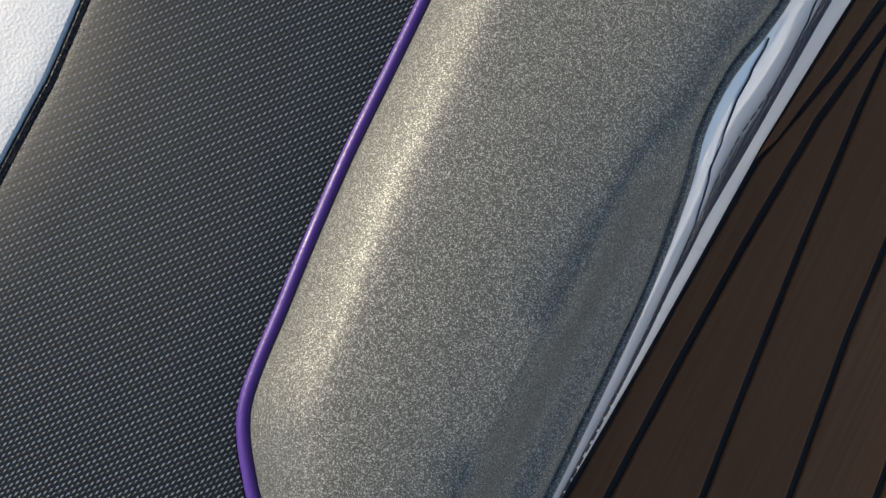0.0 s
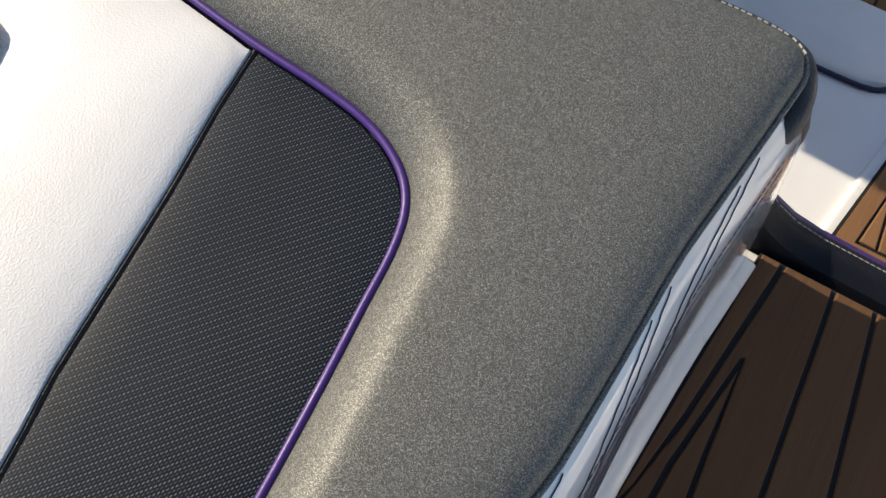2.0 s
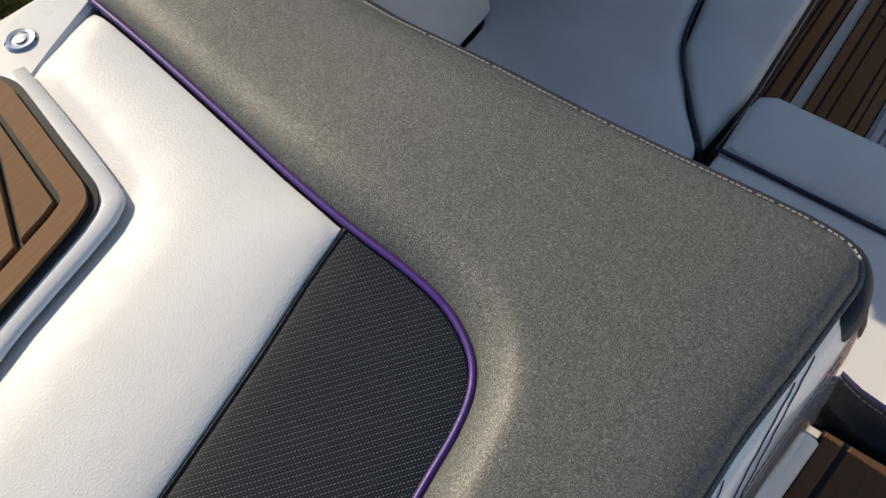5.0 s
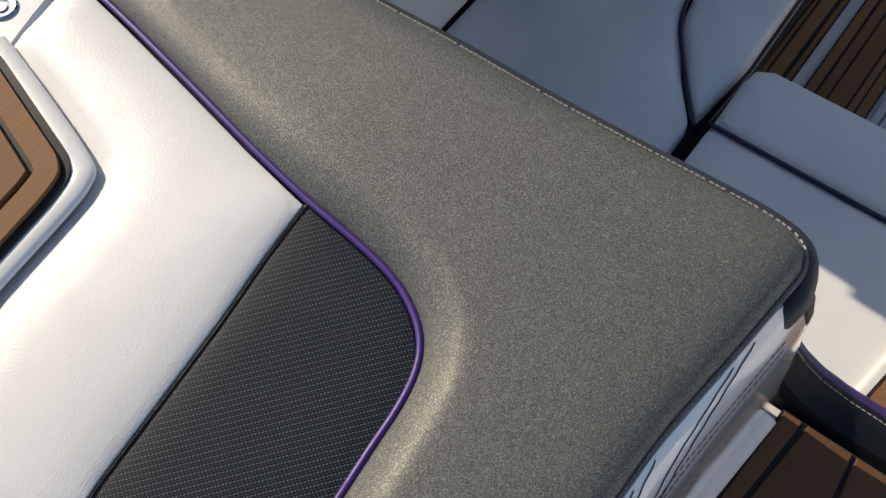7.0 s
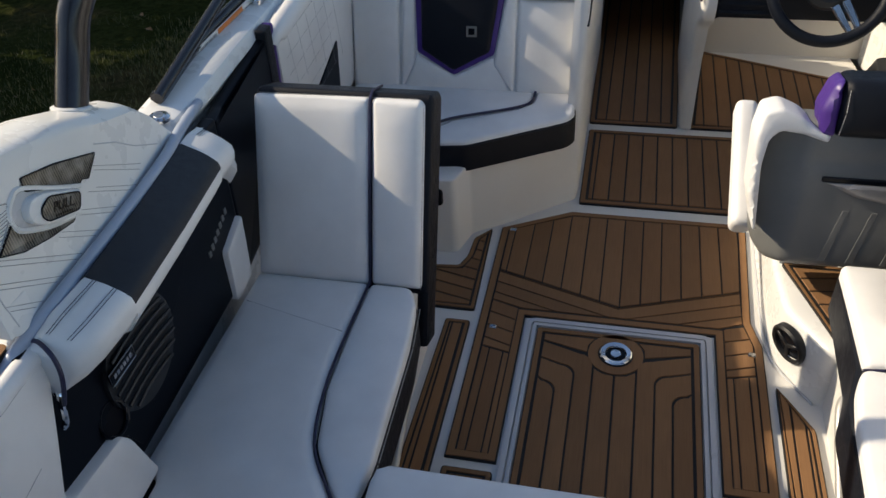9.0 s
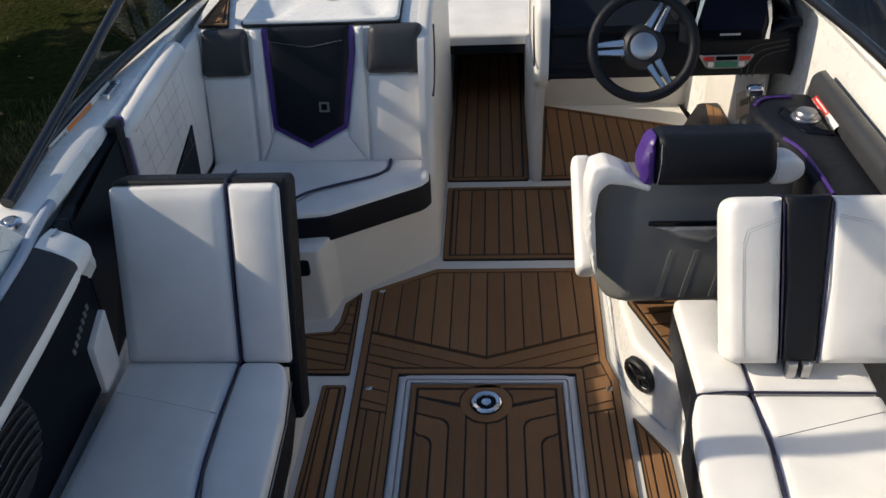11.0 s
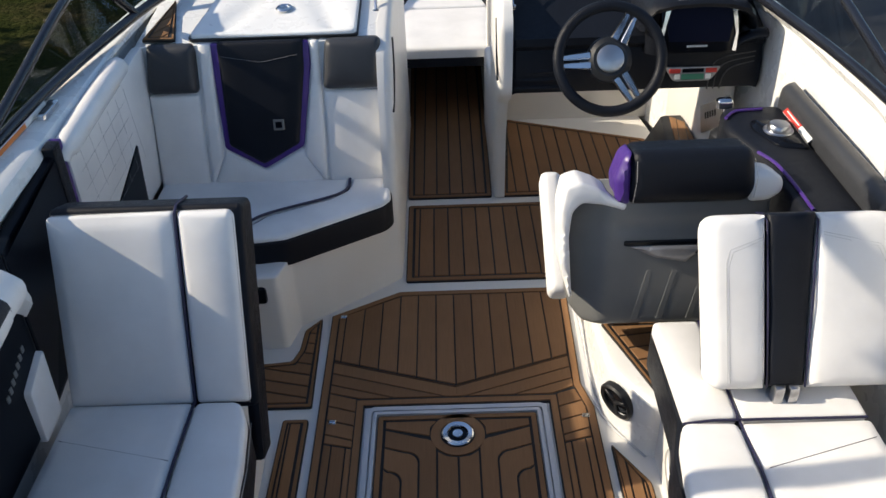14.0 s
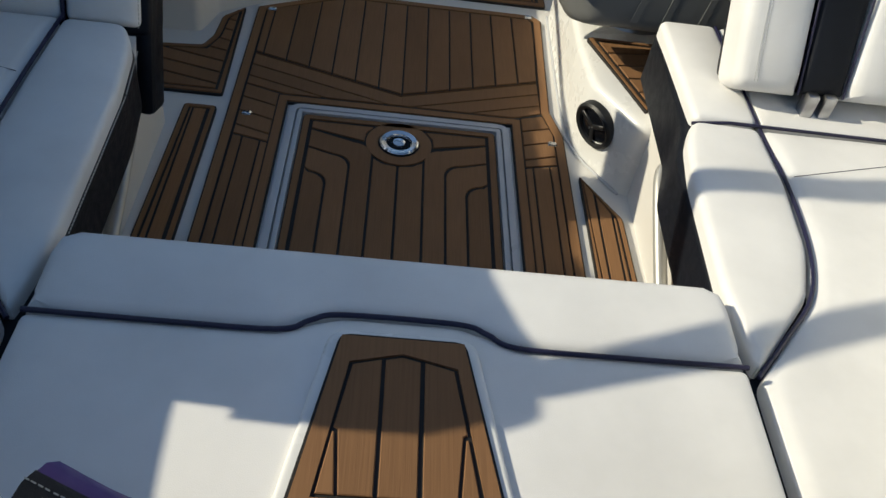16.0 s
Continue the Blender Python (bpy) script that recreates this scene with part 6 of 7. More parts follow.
gr = part("speaker_grille", lathe([(0.122, -0.004), (0.123, 0.004), (0.115, 0.007), (0.002, 0.004)], 40, frame_of((gx, -0.765, 0.632), (0, -1, 0), (0, 0, 1))), PLASTIC, cp, "round black speaker grille")
for i in range(8):
    z = -0.084 + 0.024 * i
    w = math.sqrt(max(0.0, 0.112 ** 2 - z ** 2))
    part("grille_slat", tube([(gx + 0.010, -0.765 - w * t, 0.632 + z + 0.010 * (1 - t * t)) for t in (-1, -0.5, 0, 0.5, 1)], 0.0038, 6), PLASTIC, gr)
bdg2 = part("speaker_badge", rbox(gx + 0.010, gx + 0.016, -0.885, -0.80, 0.655, 0.685, 0.004), GLOSS, gr, "small black badge")
part("badge_rim", tube([(gx + 0.016, y, z) for y, z in ((-0.885, 0.655), (-0.80, 0.655), (-0.80, 0.685), (-0.885, 0.685))], 0.0014, 5, closed=True), BADGE, bdg2)
for i in range(6):
    part("badge_bar", rbox(gx + 0.0155, gx + 0.0165, -0.873 + 0.011 * i, -0.865 + 0.011 * i, 0.665, 0.675, 0), BADGE, bdg2)
for y, z in ((-0.905, 0.585),):
    cm = frame_of((port_x(y, z) + 0.006, y, z), (0, 1, 0), (-0.25, 0, 1))
    part("cup_holder", lathe([(0.040, -0.006), (0.040, 0.003), (0.037, 0.005), (0.034, 0.003), (0.033, -0.003), (0.002, -0.004)], 30, cm), PANEL, cp, "black drink holder")
    part("holder_arm", tube([cm @ Vector((0.035 * math.cos(a), 0.035 * math.sin(a), 0.006)) for a in (-0.9, -0.45, 0, 0.45, 0.9)], 0.004, 6), PLASTIC, cp)
part("grab_handle", tube([(-0.944, -0.996, 0.765), (-0.938, -1.000, 0.756), (-0.938, -1.012, 0.706), (-0.944, -1.015, 0.694)], 0.006, 8, smooth=3), CHROME, cp, "small chrome pull")
for i in range(8):
    part("lettering_bar", rbox(port_x(0, 0.75) + 0.0055, port_x(0, 0.75) + 0.0075, -0.06 + 0.023 * i, -0.045 + 0.023 * i, 0.775, 0.797, 0), SHELL, cp)
part("ring_emblem", lathe([(0.024, 0.004), (0.022, 0.0065), (0.019, 0.0065), (0.018, 0.004)], 24, frame_of((port_x(-0.33, 0.7) + 0.001, -0.36, 0.70), (0, -1, 0), (0, 0, 1))), SHELL, cp)
for i in range(7):
    part("lettering_bar", rbox(port_x(-0.37, 0.66) + 0.0035, port_x(-0.37, 0.66) + 0.0058, -0.43 + 0.018 * i, -0.419 + 0.018 * i, 0.60 + 0.008 * i, 0.616 + 0.008 * i, 0), SHELL, cp)

ca = thing("quilted_panel", "white quilted side panel beside the companion bench", "side panel")
part("panel", wall_sheet(lambda y, z: port_x(y, z) + 0.016, rounded([(0.265, 0.84), (0.99, 0.86), (0.99, 0.38), (0.30, 0.38), (0.268, 0.42)], 0.012, 3), 0.03, 0.004), WHITE, ca)
part("roll", tube([(-1.035, 0.255, 0.825), (-1.028, 0.29, 0.85), (-1.035, 0.50, 0.862), (-1.045, 0.76, 0.868), (-1.052, 0.80, 0.86)], [0.022, 0.034, 0.034, 0.034, 0.02], 14, smooth=3), WHITE, ca, "white padded roll")
part("triangle_inlay", wall_sheet(lambda y, z: port_x(y, z) + 0.0215, [(0.31, 0.49), (0.73, 0.62), (0.73, 0.40), (0.31, 0.40)], 0.01), PANEL, ca, "gloss black inlay")
for i in range(6):
    stitches([(port_x(0.3 + 0.07 * j, 0.7) + 0.021, 0.30 + 0.07 * j, 0.815 - 0.055 * i + 0.004 * j) for j in range(7)], ca, THREAD_GREY, 0.006, 0.0045, 0.0005)
    stitches([(port_x(0.33 + 0.09 * i, 0.7) + 0.021, 0.33 + 0.08 * i + 0.006 * j, 0.82 - 0.045 * j) for j in range(7 if i > 2 else 5)], ca, THREAD_GREY, 0.006, 0.0045, 0.0005)


# ---- gunwale fittings ----
gm = thing("gunwale_mat", "teak-look foam strip on the port gunwale", "deck mat", "foam deck mats")
gpoly = [(-1.054, -0.998), (-0.982, -1.002), (-0.972, -1.16), (-0.960, -1.31), (-0.955, -1.492), (-0.988, -1.488), (-0.990, -1.455), (-1.008, -1.417), (-1.022, -1.37), (-1.028, -1.31), (-1.040, -1.195)]
part("base", prism(rounded(gpoly, 0.01, 3), 0.860, 0.8755), GROOVE, gm, "dark seams")
go = rounded(gpoly, 0.01, 3)
part("border", ring_border(inset(go, 0.002), inset(go, 0.0165), 0.8785, 0.004), TEAK, gm)
gfield = inset(ccw(gpoly), 0.0195)
lay(gm, planks_in([q for q in gfield if q[1] > -1.42], 12, 0.06, 0.005, 0.0), 0.8785, 0.004)

pdk = thing("transom_mat", "teak-look foam pad on the aft port deck", "deck mat", "foam deck mats")
tp = [(-0.946, -1.635), (-0.896, -1.613), (-0.766, -1.646), (-0.753, -1.655), (-0.747, -1.676), (-0.736, -1.757), (-0.722, -1.84), (-0.682, -2.195), (-0.935, -2.195), (-0.95, -1.695)]
rim_line = [(-0.907, -1.604), (-0.833, -1.621), (-0.757, -1.641), (-0.744, -1.651), (-0.738, -1.677), (-0.729, -1.75), (-0.715, -1.837), (-0.675, -2.197)]
part("rim", tube([(x, y, 0.9088) for x, y in rim_line], 0.0115, 14, smooth=5, flat=0.38), GEL, pdk, "white moulded rim")
part("deck", prism([(-0.95, -1.60), (-0.897, -1.604), (-0.80, -1.632), (-0.758, -1.648), (-0.743, -1.675), (-0.733, -1.74), (-0.679, -2.2), (-0.95, -2.2)], 0.90, 0.9125), GEL, pdk, "white moulded deck")
to = rounded(tp, 0.012, 3)
part("base", prism([q for q in inset(ccw(to), -0.006)], 0.905, 0.9145), GROOVE, pdk, "dark seams")
part("border", ring_border(inset(ccw(to), 0.001), inset(ccw(to), 0.019), 0.919, 0.005), TEAK_X, pdk)
fan = inset(ccw(tp), 0.024)
outer_f = clip(fan, 1, 0.07, -0.886 - 0.07 * 1.62 - 0.0025)
inner_f = clip(fan, -1, -0.07, 0.886 + 0.07 * 1.62 - 0.0025)
lay(pdk, planks_in(ccw(inner_f), -29, 0.0435, 0.0042, -1.8655), 0.919, 0.005, TEAK_X)
lay(pdk, planks_in(ccw(outer_f), -29, 0.0435, 0.0042, -1.8755), 0.919, 0.005, TEAK_X)
lb = thing("deck_latch", "small chrome hatch latch on the aft deck", "latch")
part("bar", rbox(-0.890, -0.882, -1.707, -1.673, 0.917, 0.926, 0.003), CHROME, lb)
part("pin", tube([(-0.886, -1.679, 0.9275), (-0.886, -1.701, 0.9275)], 0.0022, 8), ALLOY, lb)

part("deck_edge", prism([(-0.965, -1.47), (-0.925, -1.50), (-0.908, -1.56), (-0.895, -1.60), (-0.955, -1.612), (-0.97, -1.55)], 0.86, 0.904, 0.004), GEL, pdk, "white moulded gunwale")
fl = thing("filler_cap", "round chrome filler cap in the gunwale", "cap")
part("disc", lathe([(0.0135, 0.914), (0.014, 0.9178), (0.012, 0.9195), (0.0085, 0.919), (0.008, 0.918), (0.003, 0.9182)], 28, pose(-0.938, -1.573, -0.0128)), CHROME, fl)
part("centre", lathe([(0.005, 0.916), (0.005, 0.9195), (0.002, 0.9198)], 20, pose(-0.938, -1.573, -0.0128)), ALLOY, fl)
clt = thing("cleat", "chrome pull-up cleat on the gunwale edge", "cleat")
part("base", rbox(-0.999, -0.983, -1.520, -1.474, 0.866, 0.885, 0.005), CHROME, clt)
part("horn", tube([(-0.995, -1.527, 0.889), (-0.994, -1.515, 0.894), (-0.991, -1.478, 0.894), (-0.990, -1.466, 0.889)], 0.0046, 10, smooth=3), CHROME, clt)
for y in (-1.512, -1.482):
    part("post", tube([(-0.993, y, 0.880), (-0.993, y, 0.894)], 0.0042, 8), CHROME, clt)
for y in (-0.336,):
    b2 = thing("deck_button", "round chrome deck fitting on the port gunwale", "fitting")
    part("disc", lathe([(0.024, 0.912), (0.025, 0.920), (0.02, 0.925), (0.002, 0.926)], 24, pose(-1.05, y, 0)), CHROME, b2)
    part("centre", lathe([(0.012, 0.92), (0.011, 0.928), (0.002, 0.928)], 16, pose(-1.05, y, 0)), ALLOY, b2)
pt = thing("pop_cleat", "flush chrome cleat plate on the port gunwale", "cleat")
part("plate", prism(rounded([(-1.115, 0.33), (-1.085, 0.33), (-1.085, 0.44), (-1.115, 0.44)], 0.012), 0.905, 0.918), CHROME, pt)
part("well", prism(rounded([(-1.108, 0.345), (-1.092, 0.345), (-1.092, 0.42), (-1.108, 0.42)], 0.006), 0.91, 0.9195), GLOSS, pt)


# ---- tower bases, tower and speakers ----
def pod_in(y):
    return float(np.interp(y, [-1.1, -0.8, -0.6, -0.43], [0.950, 0.955, 0.968, 0.992]))


def pod_x(y, z):
    """Inner face of the port fairing."""
    return -(pod_in(y) + 0.05 * (z - 0.9))


def pod_mesh(s):
    """Fairing with a slanted, undercut aft end and an overhanging outer shoulder."""
    def aft(z):
        return float(np.interp(z, [0.90, 0.98, 1.068, 1.083, 1.162], [-1.003, -1.026, -1.034, -1.036, -0.984]))

    crease_y = [-1.05, -0.98, -0.87, -0.72, -0.58, -0.50, -0.455, -0.42, -0.39]
    crease_z = [1.158, 1.163, 1.164, 1.130, 1.076, 1.045, 1.008, 0.965, 0.915]
    levels = []
    stations = [(0.0, 1), (0.004, 1), (0.012, 1), (0.05, 0.8), (0.12, 0.45)]
    ys = list(np.linspace(-0.86, -0.39, 26))
    for k in range(len(stations) + len(ys)):
        y0 = -0.984 + stations[k][0] if k < len(stations) else ys[k - len(stations)]
        blend = stations[k][1] if k < len(stations) else 0.0
        tuck = {0: 0.006, 1: 0.002}.get(k, 0.0)
        zt = float(np.interp(y0, crease_y, crease_z))
        h = zt - 0.90
        r = min(1.0, h / 0.12)
        xi = pod_in(y0)
        end = max(0.0, min(1.0, (-0.39 - y0) / 0.14))
        xo = 1.03 + 0.07 * end ** 0.5 - tuck
        zm = 0.90 + h * 0.62
        soft = float(np.interp(y0, [-0.9, -0.55], [0.35, 1.0]))
        sec = [(xi + tuck, 0.90)]
        sec += [(xi + 0.05 * h * f + tuck, 0.90 + h * f) for f in (0.3, 0.62, 0.68, 0.80, 0.90)]
        sec += [(xi + 0.05 * h + 0.004 * r + tuck, zt - 0.016 * r * soft - tuck), (xi + 0.05 * h + 0.012 * r + tuck, zt - 0.006 * r * soft - tuck), (xi + 0.05 * h + 0.026 * r, zt - tuck)]
        sec += [(0.5 * (xi + xo) + 0.02, zt + 0.004 * r - tuck), (xo - 0.02 * r, zt - 0.004 - tuck), (xo - 0.006 * r, zt - 0.014 * r - tuck), (xo, zt - 0.03 * r)]
        xl = max(xi + 0.03, min(xo, 1.024) - tuck)
        sec += [(xo, zm + 0.015 * r), (xl + 0.01 * (xo - xl > 0.02), zm), (xl, zm - 0.01 * r), (xl, 0.90)]
        levels.append([(s * x, y0 + blend * (aft(z) + 0.984), z) for x, z in sec])
    bm = bmesh.new()
    vs = [[bm.verts.new(p) for p in lv] for lv in levels]
    n = len(vs[0])
    for p, q in zip(vs, vs[1:]):
        for i in range(n):
            bm.faces.new((p[i], p[(i + 1) % n], q[(i + 1) % n], q[i]))
    bm.faces.new([vs[0][i] for i in (0, 1, 2, 14, 15, 16)])
    bm.faces.new([vs[0][i] for i in (2, 3, 13, 14)])
    bm.faces.new([vs[0][i] for i in range(3, 14)])
    bm.faces.new(vs[-1])
    bmesh.ops.recalc_face_normals(bm, faces=bm.faces)
    return bm


def build_pod(s):
    pod = thing("tower_fairing", "white moulded tower fairing on the gunwale", "fairing", "tower fairings")
    part("body", pod_mesh(s), GEL, pod, "", 34)
    part("recess_panel", joined([prism([(s * 0.972, -1.032), (s * 1.024, -1.032), (s * 1.024, -0.99), (s * 0.972, -0.99)], 0.957, 1.061)]), GLOSS, pod, "black recessed end panel")
    part("foot", rbox(min(s * 0.954, s * 1.028), max(s * 0.954, s * 1.028), -1.018, -0.95, 0.905, 0.958, 0.004), GEL, pod, "white foot block")
    return pod


podp = build_pod(-1)
build_pod(1)


def pod_sheet(name, poly, proud, mat, parent, label="", r=0.004):
    """A thin flush plate with a small bevel on the fairing's inner face."""
    out = rounded(poly, r, 3)
    e = min(0.004, 0.35 * proud)
    lv = [[(pod_x(y, z) + o, y, z) for y, z in inset(ccw(out), d)] for d, o in ((0.0, -0.006), (0.0, proud - e), (0.3 * e, proud - 0.3 * e), (e, proud))]
    return part(name, rings(lv), mat, parent, label)


def pod_line(name, pts, proud, r, mat, parent, label="", closed=False):
    return part(name, tube([(pod_x(y, z) + proud, y, z) for y, z in pts], r, 5, closed=closed), mat, parent, label)


L1 = [(-0.859, 1.109), (-0.78, 1.086), (-0.669, 1.04), (-0.712, 1.013), (-0.729, 1.023), (-0.745, 1.018), (-0.834, 1.071), (-0.862, 1.087)]
L2 = [(-0.917, 1.06), (-0.9, 1.034), (-0.854, 1.007), (-0.78, 0.983), (-0.792, 0.977), (-0.855, 0.990), (-0.917, 1.008), (-0.965, 1.034)]
for lp in (L1, L2):
    lz = pod_sheet("light_lens", lp, 0.003, LENS_GREY, podp, "smoked light lens", 0.003)
    pod_line("lens_edge", rounded(lp, 0.003, 2), 0.002, 0.0016, GLOSS, lz, "black edge", True)
pod_line("handle_rim", smooth_line([(-0.74, 1.016), (-0.80, 1.052), (-0.868, 1.096), (-0.894, 1.093), (-0.912, 1.077), (-0.914, 1.055), (-0.901, 1.037), (-0.846, 1.006), (-0.785, 0.984)], 5), 0.0015, 0.005, GEL, podp, "moulded rim")
# Flat sheet; its grey stands for the shade of a hollow not modelled.
pod_sheet("handle_cup", [(-0.84, 1.075), (-0.868, 1.092), (-0.892, 1.089), (-0.908, 1.075), (-0.91, 1.056), (-0.897, 1.039), (-0.85, 1.012)], 0.001, GEL_GREY, podp, "flat finger cup, its shade painted grey", 0.008)
HP = [(-0.872, 1.077), (-0.846, 1.073), (-0.755, 1.022), (-0.778, 0.992), (-0.806, 0.996), (-0.868, 1.025), (-0.888, 1.042), (-0.888, 1.064)]
hnd = pod_sheet("handle", HP, 0.016, GEL, podp, "white pull handle", 0.010)
IP = [(-0.862, 1.055), (-0.836, 1.061), (-0.764, 1.022), (-0.782, 0.998), (-0.859, 1.027), (-0.868, 1.041)]
inl = pod_sheet("handle_inlay", IP, 0.019, LENS_GREY, hnd, "smoked inlay", 0.007)
pod_line("inlay_edge", rounded(IP, 0.007, 3), 0.018, 0.0014, GLOSS, inl, "", True)
txt = bpy.data.curves.new("pull_text", "FONT")
txt.body, txt.size, txt.extrude, txt.align_x, txt.align_y, txt.shear = "PULL", 0.024, 0.0005, "CENTER", "CENTER", 0.25
tob = new("pull_lettering", txt)
tob.parent = hnd
txt.materials.append(GLOSS)
tob.matrix_world = frame_of((pod_x(-0.815, 1.03) + 0.0200, -0.817, 1.032), (0.0, 0.93, -0.36), (-0.05, 0.36, 0.93))
for i in range(8):
    q = frame_of((pod_x(-0.82, 1.016) + 0.0192, -0.822, 1.0185), (0.0, 0.93, -0.36), (-0.05, 0.36, 0.93))
    part("lettering_bar", rbox(-0.022 + 0.0058 * i, -0.018 + 0.0058 * i, -0.002, 0.002, 0, 0.0006, 0, 1, q), GLOSS, inl)
LB = [(-0.992, 1.134), (-0.905, 1.093), (-0.919, 1.067), (-0.967, 1.037), (-1.028, 1.079)]
wl = pod_sheet("warning_label", LB, 0.002, PAPER, podp, "white warning label with orange corner", 0.004)
pod_line("label_edge", rounded(LB, 0.004, 2), 0.0015, 0.0014, BADGE, wl, "grey edge", True)
pod_sheet("label_band", [(-1.000, 1.114), (-0.939, 1.107), (-0.922, 1.098), (-0.938, 1.0935), (-1.009, 1.101)], 0.003, ORANGE, wl, "orange band", 0.001)
for i in range(11):
    z = 1.094 - 0.0048 * i
    ya = float(np.interp(z, [1.037, 1.079, 1.134], [-0.967, -1.028, -0.992])) + 0.007
    yb = float(np.interp(z - 0.012, [1.025, 1.055, 1.081], [-0.967, -0.919, -0.905])) - 0.007
    if yb - ya > 0.015:
        pod_line("label_line", [(ya, z), ((ya + yb) / 2, z - 0.004), (yb, z - 0.008)], 0.0026, 0.0007, BADGE, wl)
GROOVES = [((-0.684, 1.021), (-0.544, 0.936)), ((-0.687, 1.014), (-0.555, 0.930)), ((-0.700, 0.985), (-0.585, 0.913)), ((-0.726, 0.993), (-0.610, 0.918)), ((-0.762, 0.979), (-0.67, 0.921)), ((-0.769, 0.973), (-0.682, 0.917)), ((-0.827, 0.979), (-0.741, 0.919)), ((-0.837, 0.975), (-0.755, 0.917)), ((-0.975, 1.034), (-0.807, 0.917)), ((-0.981, 1.028), (-0.822, 0.916)), ((-0.995, 1.003), (-0.868, 0.916)), ((-0.996, 0.994), (-0.885, 0.917)), ((-0.999, 0.961), (-0.929, 0.913)), ((-0.995, 0.949), (-0.948, 0.916))]
for u, v in GROOVES:
    pod_line("panel_groove", [(u[0] + (v[0] - u[0]) * t / 6, u[1] + (v[1] - u[1]) * t / 6) for t in range(7)], 0.0002, 0.0006, BADGE, podp, "fine groove")
pod_line("panel_edge", [(-0.994, 0.916), (-1.000, 0.965), (-1.003, 1.012), (-0.978, 1.034)], 0.0, 0.0014, GEL_GREY, podp, "bevelled panel edge")
pod_line("panel_edge", [(-0.66, 1.052), (-0.60, 1.02), (-0.54, 0.975), (-0.455, 0.928)], 0.0, 0.0014, GEL_GREY, podp, "bevelled panel edge")

tower = thing("wake_tower", "black tubular wakeboard tower over the cockpit", "tower")
for s in (-1, 1):
    part("front_leg", tube([(s * 1.043, -0.635, 1.02), (s * 1.043, -0.60, 1.08), (s * 1.042, -0.545, 1.17), (s * 1.030, -0.513, 1.243), (s * 0.995, -0.455, 1.332), (s * 0.965, -0.43, 1.42), (s * 0.93, -0.41, 1.53), (s * 0.90, -0.30, 1.75), (s * 0.86, 0.10, 1.93), (s * 0.70, 0.26, 1.98), (s * 0.35, 0.27, 2.0), (0, 0.27, 2.0)], 0.030, 18, smooth=5), TUBE, tower)
    part("leg_collar", lathe([(0.036, 0.0), (0.037, 0.004), (0.033, 0.007), (0.028, 0.007)], 28, frame_of((s * 1.043, -0.598, 1.084), (1, 0, 0), (0, 0.94, -0.33))), GEL, tower, "white collar")
    part("rear_leg", tube([(s * 1.02, -0.965, 1.10), (s * 1.02, -0.94, 1.15), (s * 1.019, -0.912, 1.20), (s * 1.01, -0.845, 1.315), (s * 1.0, -0.74, 1.46), (s * 0.97, -0.60, 1.68), (s * 0.90, -0.40, 1.93), (s * 0.70, -0.30, 2.02), (s * 0.35, -0.28, 2.04), (0, -0.28, 2.04)], 0.028, 18, smooth=5), TUBE, tower)
    part("link_tube", tube([(s * 0.80, -0.33, 2.0), (s * 0.78, 0.24, 1.95)], 0.026, 12), TUBE, tower)
ax = Vector((0, 0.49, 0.872))
bml = bmesh.new()
strip = [[bml.verts.new(Vector((-1.0195, -0.921, 1.184)) + ax * d + (Vector((1, 0, 0)) * math.cos(a) + Vector((0, -0.872, 0.49)) * math.sin(a)) * 0.0292) for d in (0.0, 0.05)] for a in np.linspace(-0.1, 1.9, 14)]
for p, q in zip(strip, strip[1:]):
    bml.faces.new((p[0], q[0], q[1], p[1]))
bmesh.ops.solidify(bml, geom=bml.faces[:], thickness=0.0005)
lbl = part("leg_label", bml, PAPER, tower, "white paper label on the leg")


